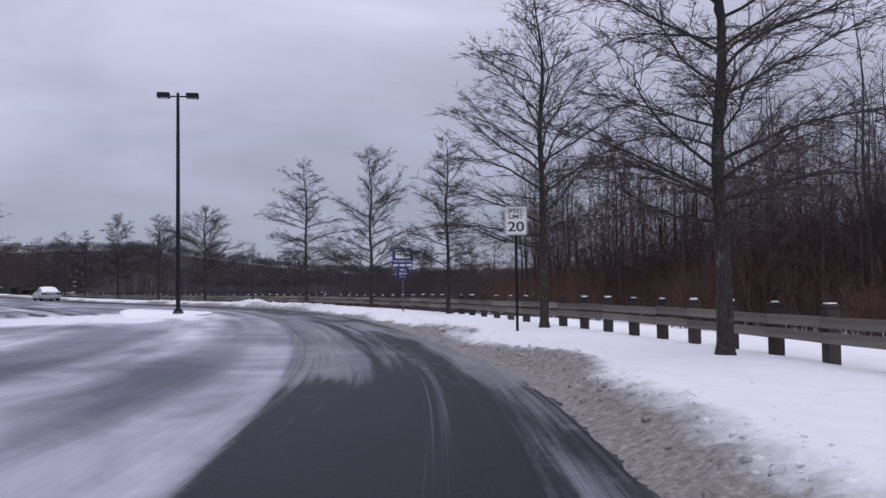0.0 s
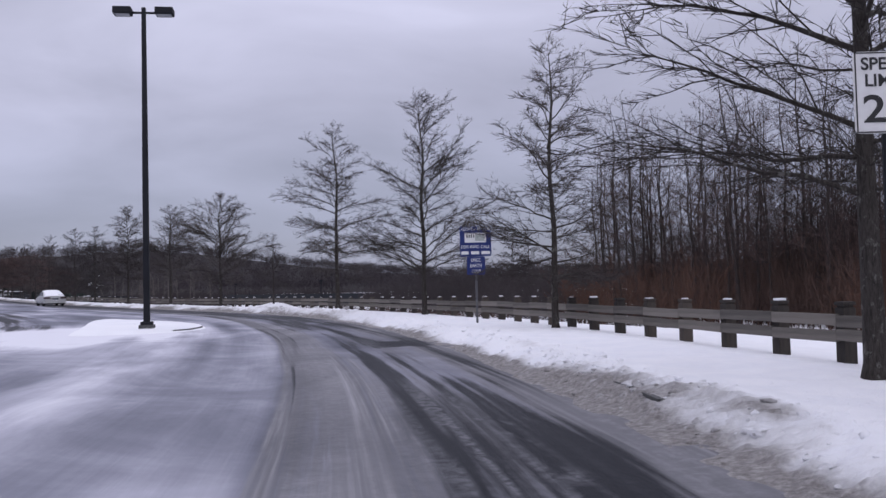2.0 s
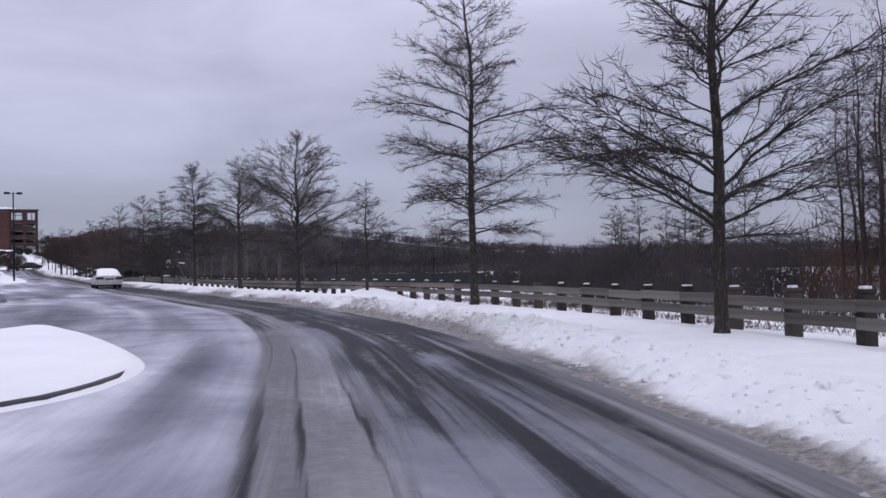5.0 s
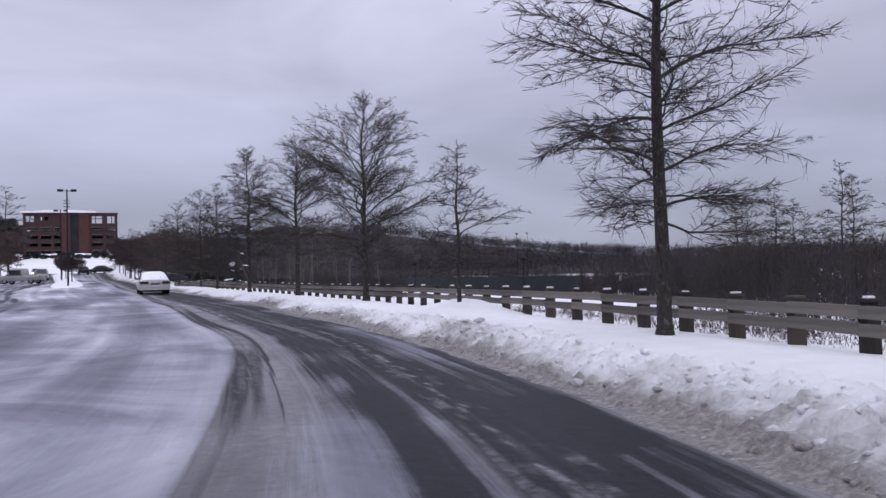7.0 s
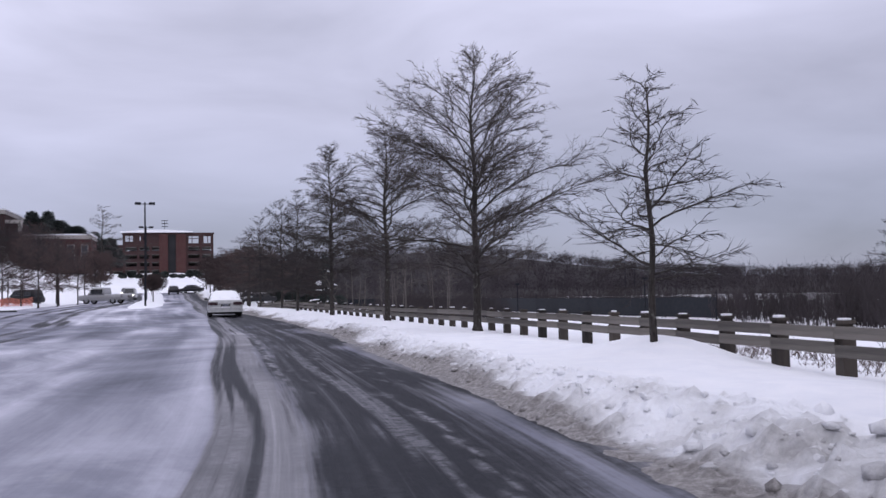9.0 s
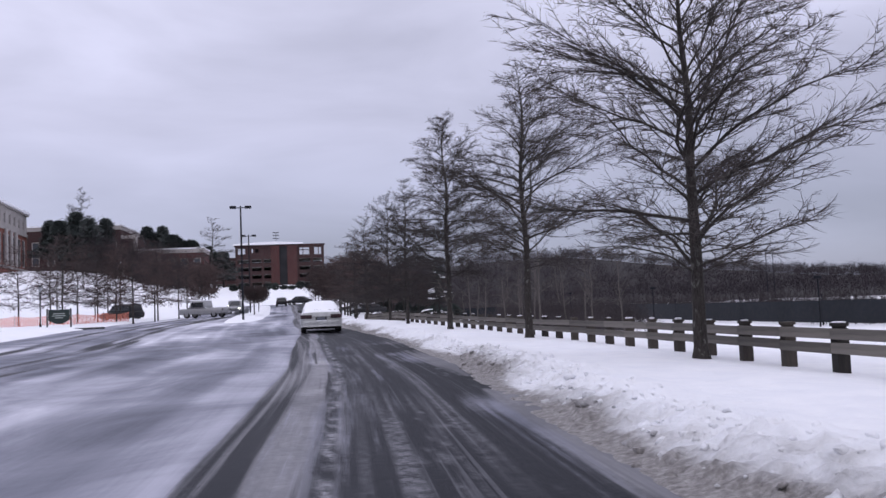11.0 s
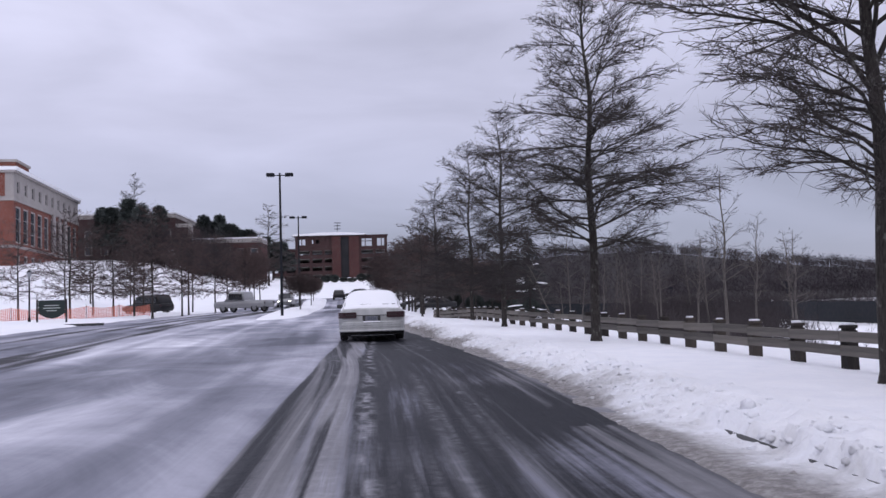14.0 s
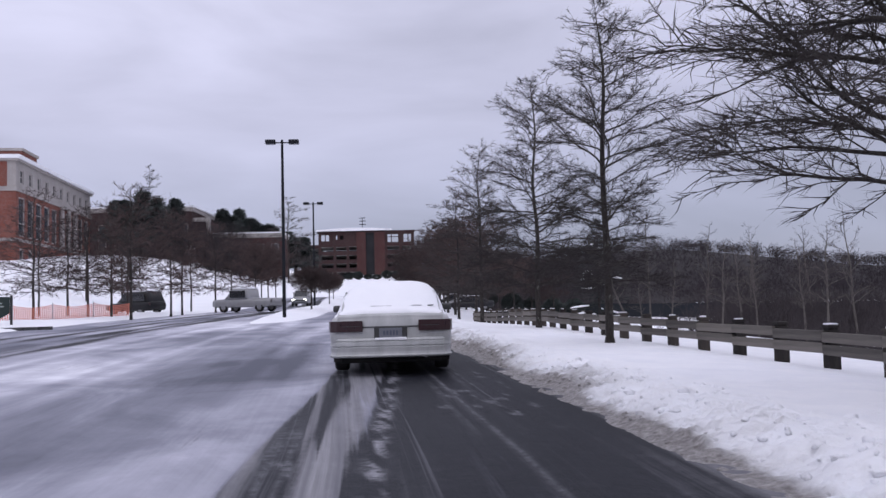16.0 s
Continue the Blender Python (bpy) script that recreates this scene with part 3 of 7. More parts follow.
def road_wear(X, Y, o, s):
    """Red: bare asphalt; green: tyre-rolled slush; blue: whiteness of the packed snow."""
    w1, w2, w3, w4 = value_noise(1, 0.7, 6.0, o, s), value_noise(2, 2.2, 11.0, o, s), value_noise(3, 0.35, 16.0, o, s), value_noise(4, 0.5, 1.6, o, s)
    q, lt, pk, on, tl, tr, ridge, tread, ribbon, crumb = road_fields(Y, o, s)
    left = lt + 0.36
    lane = sstep((q - 0.15) / 0.6) * sstep((left - q) / 0.3)
    # how far the lane has melted down to asphalt, stretch by stretch
    melt = np.interp(Y, MELT_Y, MELT)
    near_kerb = sstep((np.interp(Y, (10, 18), (2.0, 1.35)) - q) / 0.8)
    soft = 1.15 - melt
    bare = melt + 0.22 * tr * soft + 0.35 * (w1 - 0.5) + soft * (0.45 * (w3 - 0.5) + 0.55 * (ribbon - 0.5) + 0.45 * (tread - 0.5)) + 0.25 * (w4 - 0.5)
    bare = lane * (bare - np.interp(Y, (4, 8, 10, 18, 44, 50, 60, 76, 90), (0.42, 0.5, 0.75, 0.55, 0.55, 0.8, 0.65, 0.36, 0.10)) * near_kerb * (0.75 + 0.5 * w1))
    bare = bare * (1 - tl) + tl * (np.interp(Y, (12, 34, 44, 60), (0.18, 0.24, 0.52, 0.62)) + 0.6 * (ribbon - 0.5) + 0.9 * (tread - 0.5))
    bare = bare * (1 - ridge * (0.92 - 0.45 * sstep((tread - 0.58) / 0.2) - 0.25 * sstep((ribbon - 0.6) / 0.2)))
    # white rim thrown up beside the outer wheel
    rim = np.exp(-((q - lt - 0.36) / np.where(on > 0.5, 0.14, 0.26)) ** 2) * np.clip(1.5 * w1 - 0.25 + 0.4 * (ribbon - 0.5), 0, 1) * np.interp(Y, (60, 76), (1.0, 0.35))
    bare = bare * (1 - 0.8 * np.clip(rim, 0, 1))
    # black resurfaced patches beside the bank
    for y0, y1, a_, b_, sk in ((26.7, 28.9, 0.95, 2.3, 0.0), (44.9, 47.7, 0.95, 2.1, 0.3), (71.4, 74.3, 0.6, 1.6, 0.2), (83.9, 85.8, 0.5, 1.7, 0.0)):
        yy = Y + sk * (o - 1.2) * 0.6 + 0.5 * (crumb - 0.5) + 0.6 * (w4 - 0.5)
        bare = np.maximum(bare, 1.2 * sstep((yy - y0) / 0.3) * sstep((y1 - yy) / 0.3) * sstep((q - a_) / 0.15) * sstep((b_ - q) / 0.15))
    # far carriageway
    d2 = X - lane2_x(Y)
    two = np.clip(sum(np.exp(-((d2 - c + 0.3 * (w2 - 0.5)) / 0.5) ** 2) for c in (-1.7, -0.3, 1.2, 2.3)), 0, 1)
    bare = np.maximum(bare, 0.92 * two * (0.75 + 0.6 * (w2 - 0.4)) * sstep((Y - 34) / 14) * (0.6 + 0.8 * w1))
    # sweeping grey tyre marks and wind-scoured ice on the open side
    open_ice = sstep((q - left - 0.1) / 0.8)
    marks = 0.24 * sstep((w2 - 0.62) / 0.2) + (0.05 + 0.12 * sstep((Y - 46) / 12)) * sstep((w3 - 0.62) / 0.15) + sstep((Y - 50) / 10) * (0.12 + 0.34 * w1) * np.exp(-((q - left - 0.5) / 0.32) ** 2)
    bare = np.maximum(bare, open_ice * marks * (1 - sstep((two - 0.2) / 0.4)))
    slush = lane * (0.30 + 0.6 * w1) + np.interp(Y, (76, 90), (0.85, 0.5)) * sstep((np.interp(Y, (4, 10, 36, 42, 70), (0.9, 1.7, 1.6, 1.2, 1.2)) - q) / 0.5) + np.interp(Y, (34, 46), (0.30, 0.8)) * tl + 0.25 * ridge + 0.26 * open_ice * sstep((w2 - 0.5) / 0.3)
    scoured = np.interp(Y, (0, 18, 30, 44, 55, 70, 90), (0.28, 0.28, 0.26, 0.13, 0.10, 0.17, 0.22)) * sstep((left + 4.2 - q) / 3.4)
    scoured = scoured + 0.16 * sstep((left + 1.9 - q) / 1.2) * sstep((Y - 18) / 5) * sstep((38 - Y) / 6)
    white = 0.48 + open_ice * (0.68 * (w2 - 0.45) + 0.30 * (w1 - 0.5) + 0.26 * (w3 - 0.5)) - open_ice * scoured + 0.16 * ridge + 0.10 * rim - 0.18 * lane * (1 - ridge)
    # drifted snow spreading from the traffic island
    drift = np.exp(-(((X - 9.4) / 7.6) ** 2 + ((Y - 38.6 - 0.35 * (X - 9.4)) / 5.4) ** 2) ** 2) * sstep((q - left - 0.4) / 0.8)
    white = white + 0.75 * drift * (0.5 + w1)
    bare = bare * (1 - drift)
    return np.stack([np.clip(bare, 0, 1.2), np.clip(slush, 0, 1), np.clip(white, 0, 1.2)], -1)


def road_crumbs(X, Y, o, s):
    """Thin lines and crumbs of snow squeezed up by tyres and left along seams."""
    w1, w2 = value_noise(1, 0.7, 6.0, o, s), value_noise(2, 2.2, 11.0, o, s)
    q, lt, pk, on, tl, tr, ridge, tread, ribbon, crumb = road_fields(Y, o, s)
    bits = sstep((crumb - 0.47) / 0.14)
    seam = np.exp(-((q - 2.03) / 0.05) ** 2) * sstep((Y - 38) / 3) * sstep((62 - Y) / 5) * bits
    column = np.exp(-((q - pk + 0.36) / 0.085) ** 2) * sstep((Y - 58) / 8) * bits
    lines = (tr * np.interp(Y, (88, 96), (1.0, 0.35)) + 0.7 * tl) * sstep((tread - 0.60) / 0.12) * sstep((w1 - 0.38) / 0.25)
    # pale slush thrown off between the wheels: a broken double line, then a single thin one
    thin = (np.exp(-((o - 1.79) / 0.035) ** 2) + np.interp(Y, (84, 92), (0.9, 0)) * np.exp(-((o - 1.90) / 0.045) ** 2)) * sstep((Y - 63) / 5) * (0.45 + 0.6 * w2)
    thin = np.maximum(thin, np.exp(-((o - 2.36 - 0.10 * (w2 - 0.5)) / 0.07) ** 2) * sstep((Y - 75) / 4) * sstep((92 - Y) / 4) * (0.3 + 0.9 * ribbon) * (0.5 + 0.5 * bits))
    rimline = np.exp(-((q - lt - 0.32) / 0.075) ** 2) * on * sstep((58 - Y) / 8) * np.clip(1.6 * w1 - 0.2, 0, 1) * (0.5 + 0.5 * bits)
    scatter = 0.5 * sstep((crumb - 0.80) / 0.1) * sstep((w1 - 0.55) / 0.2)
    return np.clip(np.maximum.reduce([seam, column, rimline, 0.55 * lines, 0.6 * thin, scatter]), 0, 1)[..., None]


def build_road():
    ys = np.concatenate([np.arange(-45, -6, 0.8), np.arange(-6, 106, 0.2), np.arange(106, 180, 0.7), np.arange(180, 226, 1.5)])
    offs = np.concatenate([np.arange(-1.0, 0.3, 0.13), np.arange(0.3, 5.3, 0.045), np.arange(5.3, 8, 0.15), np.arange(8, 22.0, 0.4), np.arange(22, 40, 1.5)])
    strip("road", ys, offs, road_z, ROAD, {"wear": road_wear, "crumbs": road_crumbs}, "structure", "icy road with packed snow and bare wheel tracks", "road")


def lumps(X, Y, scale, seed):
    f = noise.noise
    return np.array([f(Vector((x * scale + seed, y * scale, seed * 1.7))) for x, y in zip(X.ravel(), Y.ravel())]).reshape(X.shape)


def spill(Y):
    """How far the ploughed snow has spilled onto the carriageway."""
    return np.interp(Y, (0, 8, 13, 20, 26, 34, 44, 54, 66, 73, 77, 85, 90, 102, 125), (0.25, 0.3, 0.5, 0.5, 0.25, 0.2, 0.3, 0.4, 0.35, 0.3, 0.0, 0.0, -0.05, 0.05, 0.1))


def bank_z(X, Y, o, s):
    o = o - spill(Y)
    o2 = o + 0.38 * (value_noise(11, 50, 3.2, o, s) - 0.5) + 0.22 * (value_noise(12, 50, 0.9, o, s) - 0.5)
    rise = sstep((0.62 - o2) / 0.95)
    crest = np.exp(-((o2 + 0.45) / 0.6) ** 2)
    size = 0.55 + 0.75 * value_noise(13, 50, 7.0, o, s)
    # well ploughed up on the outside of the bend, thin on the last straight
    size *= np.interp(Y, (-5, 8, 20, 36, 44, 60, 70, 84, 95, 140), (0.7, 0.8, 0.6, 0.55, 0.85, 0.9, 0.7, 0.6, 0.8, 0.8))
    rough = sstep((0.66 - o2) / 0.45) * sstep((o2 + np.interp(Y, (8, 20), (0.75, 1.15))) / 0.8) * np.interp(Y, (2, 12, 30, 40), (0.5, 0.55, 0.65, 0.85))
    n1, n2, n3 = lumps(X, Y, 1.7, 3.0), lumps(X, Y, 4.3, 9.0), lumps(X, Y, 8.6, 21.0)
    h = 0.15 * rise + 0.11 * size * crest + rough * (0.4 + 0.6 * size) * (0.06 * n1 + 0.14 * (np.abs(n2) - 0.14) + 0.17 * (np.abs(n3) - 0.12) + 0.07 * lumps(X, Y, 15.0, 33.0))
    h = h + (1 - rough) * (0.022 * n1 + 0.014 * n2)
    back = sstep((-o - 2.2) / 3.6)
    h = h - 0.26 * back
    # drift heaped against one fence bay
    h = h + 0.34 * np.exp(-((o + 3.3) / 1.0) ** 2 - ((Y - 62.2) / 1.5) ** 2)
    h = h - (h - 0.03) * 0.85 * sstep((o + 0.02) / 0.07) * sstep((Y - 78.6) / 0.9) * sstep((84.2 - Y) / 0.9) * sstep((0.75 - o) / 0.3)
    return land(X, Y) + h - 0.06 * sstep((o - 0.62) / 0.2) - 0.10 * sstep((-o - 6.3) / 0.8)


def bank_dirt(X, Y, o, s):
    o = o - spill(Y)
    wv = value_noise(14, 0.6, 2.6, o, s)
    amount = np.interp(Y, (-5, 10, 16, 22, 30, 40, 46, 66, 80, 120), (0.85, 0.85, 0.84, 0.66, 0.50, 0.48, 0.55, 0.58, 0.50, 0.60))
    reach = np.interp(Y, (-5, 3, 7, 10, 14, 20, 28, 36, 46), (0.65, 0.5, 0.34, 0.55, 0.5, 0.3, 0.25, 0.62, 0.88))
    return np.clip(amount * (sstep((o + reach + 0.7 * (wv - 0.5)) / np.interp(Y, (26, 40), (0.75, 1.4))) + 0.15 * (wv - 0.5)) + np.interp(Y, (66, 76, 85, 92), (0.55, 0.35, 0.35, 0.55)) * sstep((o + 0.3 * (wv - 0.5) - 0.15) / 0.45), 0, 1)[..., None]


def build_bank():
    offs = np.concatenate([np.arange(-7.4, -2.0, 0.3), np.arange(-2.0, 1.38, 0.07)])
    strip("snow_bank", np.arange(-6, 112, 0.085), offs, bank_z, BANK, {"dirt": bank_dirt}, "structure", "ploughed roadside snow bank with dirty slush edge", "snow bank")
    strip("snow_bank", np.concatenate([np.arange(112, 180, 0.45), np.arange(180, 223, 1.5)]), offs[::2], bank_z, BANK, {"dirt": bank_dirt}, "structure", "ploughed roadside snow bank with dirty slush edge", "snow bank")


def mound(name, outline, top, material, label, category, seed=1):
    """A kerbed traffic island under a pillow of snow: outline in plan, anticlockwise."""
    rng = random.Random(seed)
    c = Vector((sum(p[0] for p in outline) / len(outline), sum(p[1] for p in outline) / len(outline)))
    dense = []
    n = len(outline)
    for i in range(n):
        p0, p1, p2, p3 = (Vector(outline[(i + k) % n]) for k in (-1, 0, 1, 2))
        for j in range(8):
            t = j / 8
            dense.append(0.5 * (2 * p1 + (p2 - p0) * t + (2 * p0 - 5 * p1 + 4 * p2 - p3) * t * t + (3 * p1 - p0 - 3 * p2 + p3) * t ** 3))
    rings = [(1.03, 0.0), (1.0, 0.04), (0.96, 0.08), (0.88, 0.13), (0.75, 0.75 * top), (0.5, 0.93 * top), (0.25, top), (0.02, top)]
    verts, faces = [], []
    for k, (sc, z) in enumerate(rings):
        for p in dense:
            q = c + (p - c) * sc
            verts.append((q.x, q.y, lz(q.x, q.y) + z + (0.025 * noise.noise(Vector((q.x, q.y, seed))) if k > 1 else 0)))
    m = len(dense)
    for k in range(len(rings) - 1):
        for i in range(m):
            a, b = k * m + i, k * m + (i + 1) % m
            faces.append((a, b, b + m, a + m))
    ob = raw(name, verts, faces, material)
    return tagged(ob, label, category, kind="structure")


build_ground()
build_road()
build_bank()


def snow_clods():
    """Broken lumps of ploughed snow and ice scattered along the foot of the bank."""
    rng = random.Random(23)
    bm = bmesh.new()
    bmesh.ops.create_icosphere(bm, subdivisions=1, radius=1.0)
    base = [v.co.copy() for v in bm.verts]
    tri = [[v.index for v in f.verts] for f in bm.faces]
    bm.free()
    n = 6500
    ys = np.array([rng.uniform(0, 112) for _ in range(n)])
    os_ = np.array([rng.gauss(-0.05, 0.40) for _ in range(n)])
    ex = edge_x(ys)
    dx = edge_x(ys + 0.5) - edge_x(ys - 0.5)
    nn = np.sqrt(1 + dx * dx)
    X, Y = ex - os_ / nn, ys + dx / nn * os_
    s = np.interp(ys, np.arange(-6, 112, 0.11), np.concatenate([[0], np.cumsum(np.hypot(np.diff(edge_x(np.arange(-6, 112, 0.11))), 0.11))]))
    os_ = os_ + spill(Y)
    X, Y = ex - os_ / nn, ys + dx / nn * os_
    Z = bank_z(X, Y, os_, s[: len(Y)])
    v, f = [], []
    for x, y, z in zip(X, Y, Z):
        r = 0.016 + 0.055 * rng.random() ** 4
        sx, sy, sz = r * rng.uniform(0.8, 1.6), r * rng.uniform(0.8, 1.6), r * rng.uniform(0.6, 1.0)
        i = len(v)
        for c in base:
            j = rng.uniform(0.55, 1.35)
            v.append((x + c.x * sx * j, y + c.y * sy * j, z - r * 0.38 + c.z * sz * j))
        f.extend([[i + k for k in t] for t in tri])
    ob = raw("snow_clods", v, f, BANK)
    d = np.clip(bank_dirt(X, Y, os_, s)[:, 0] * np.array([rng.uniform(0.6, 1.15) for _ in range(n)]), 0, 1)
    ob.data.attributes.new("dirt", "FLOAT", "POINT").data.foreach_set("value", np.repeat(d, len(base)).astype(np.float32))
    tagged(ob, "broken lumps of ploughed snow along the bank", "snow", kind="stuff")


snow_clods()
ISLAND = [(11.2, 39.0), (12.4, 38.2), (13.6, 38.1), (14.6, 38.75), (15.3, 39.9), (15.8, 41.8), (15.8, 45), (15.5, 49), (14.9, 52), (13.9, 50), (12.9, 46), (11.9, 42)]
mound("traffic_island", ISLAND, 0.13, SNOW, "kerbed traffic island under smooth snow", "traffic island", 1)
MEDIAN = [(13.9, 131.5), (15.4, 133), (16.0, 140), (15.6, 152), (15.2, 165), (14.2, 186), (13.1, 208), (12.2, 217), (10.2, 216), (10.3, 204), (11.4, 184), (12.4, 165), (12.8, 152), (13.0, 140)]
mound("median", MEDIAN, 0.33, SNOW, "snow-covered median between the two carriageways", "median", 2)


def kerb_run(y0, y1, off, h):
    """A short length of kerb that shows dark through the snow."""
    ys = np.linspace(y0, y1, 19)
    full = h
    bm = bmesh.new()
    prev = None
    for y in ys:
        x = float(edge_x(y)) - off
        h = full * float(sstep((y - y0) / 1.6) * sstep((y1 - y) / 1.6)) - 0.03
        z = lz(x, y)
        ring = [bm.verts.new((x + a, y, z + b)) for a, b in ((-0.05, -0.05), (-0.045, h - 0.03), (-0.02, h), (0.05, h), (0.05, -0.05))]
        if prev:
            for i in range(4):
                bm.faces.new((prev[i], prev[i + 1], ring[i + 1], ring[i]))
        prev = ring
    ob = part("kerb", bm, KERB)
    tagged(ob, "wet dark concrete kerb showing through snow", "kerb", kind="structure")


def path_kerb(points, h):
    """Kerb stones along a curve in plan."""
    bm = bmesh.new()
    prev = None
    for i, (x, y) in enumerate(points):
        xa, ya = points[max(0, i - 1)]
        xb, yb = points[min(len(points) - 1, i + 1)]
        L = math.hypot(xb - xa, yb - ya)
        nx, ny = (yb - ya) / L, -(xb - xa) / L
        z = lz(x, y)
        ring = [bm.verts.new((x + nx * a, y + ny * a, z + b)) for a, b in ((0.045, -0.05), (0.04, h - 0.02), (0.025, h), (-0.04, h), (-0.04, -0.05))]
        if prev:
            for k in range(4):
                bm.faces.new((prev[k], prev[k + 1], ring[k + 1], ring[k]))
        prev = ring
    bmesh.ops.recalc_face_normals(bm, faces=bm.faces)
    tagged(part("kerb", bm, KERB), "wet dark kerb round the snowy traffic island", "kerb", kind="structure")


path_kerb([(13.85, 38.24), (14.2, 38.42), (14.55, 38.72), (14.85, 39.12), (15.1, 39.55), (15.32, 40.05), (15.5, 40.7)], 0.07)
path_kerb([(12.1, 17.0), (12.2, 17.17), (12.32, 17.38), (12.42, 17.55)], 0.145)
path_kerb([(12.58, 17.83), (12.66, 18.0), (12.8, 18.3)], 0.15)
kerb_run(78.6, 84.4, 0.02, 0.10)

# ================= bare trees =================


class Blades:
    """The thinnest twigs, as tapered strips."""

    def __init__(self):
        self.v, self.f = [], []

    def add(self, pts, radii, sides):
        d = (pts[-1] - pts[0]).normalized()
        k = len(self.v)
        a = d.cross(Vector((math.sin(k * 1.7), math.cos(k * 2.3), 0.4))).normalized()
        n = len(pts) - 1
        for p, r in zip(pts[:-1], radii[:-1]):
            self.v.append(tuple(p - a * r))
            self.v.append(tuple(p + a * r))
        self.v.append(tuple(pts[-1]))
        for i in range(n - 1):
            self.f.append((k + 2 * i, k + 2 * i + 1, k + 2 * i + 3, k + 2 * i + 2))
        self.f.append((k + 2 * n - 2, k + 2 * n - 1, k + 2 * n))


class Tubes:
    """Collects tapered tubes as plain vertex and face lists."""

    def __init__(self):
        self.v, self.f = [], []

    def add(self, pts, radii, sides):
        d = (pts[-1] - pts[0]).normalized()
        a = d.orthogonal().normalized()
        b = d.cross(a)
        base = len(self.v)
        ring = [(math.cos(2 * math.pi * k / sides), math.sin(2 * math.pi * k / sides)) for k in range(sides)]
        for p, r in zip(pts[:-1], radii[:-1]):
            for c, s in ring:
                self.v.append((p.x + r * (a.x * c + b.x * s), p.y + r * (a.y * c + b.y * s), p.z + r * (a.z * c + b.z * s)))
        tip = len(self.v)
        self.v.append(tuple(pts[-1]))
        n = len(pts) - 1
        for i in range(n - 1):
            for k in range(sides):
                p, q = base + i * sides + k, base + i * sides + (k + 1) % sides
                self.f.append((p, q, q + sides, p + sides))
        last = base + (n - 1) * sides
        for k in range(sides):
            self.f.append((last + k, last + (k + 1) % sides, tip))


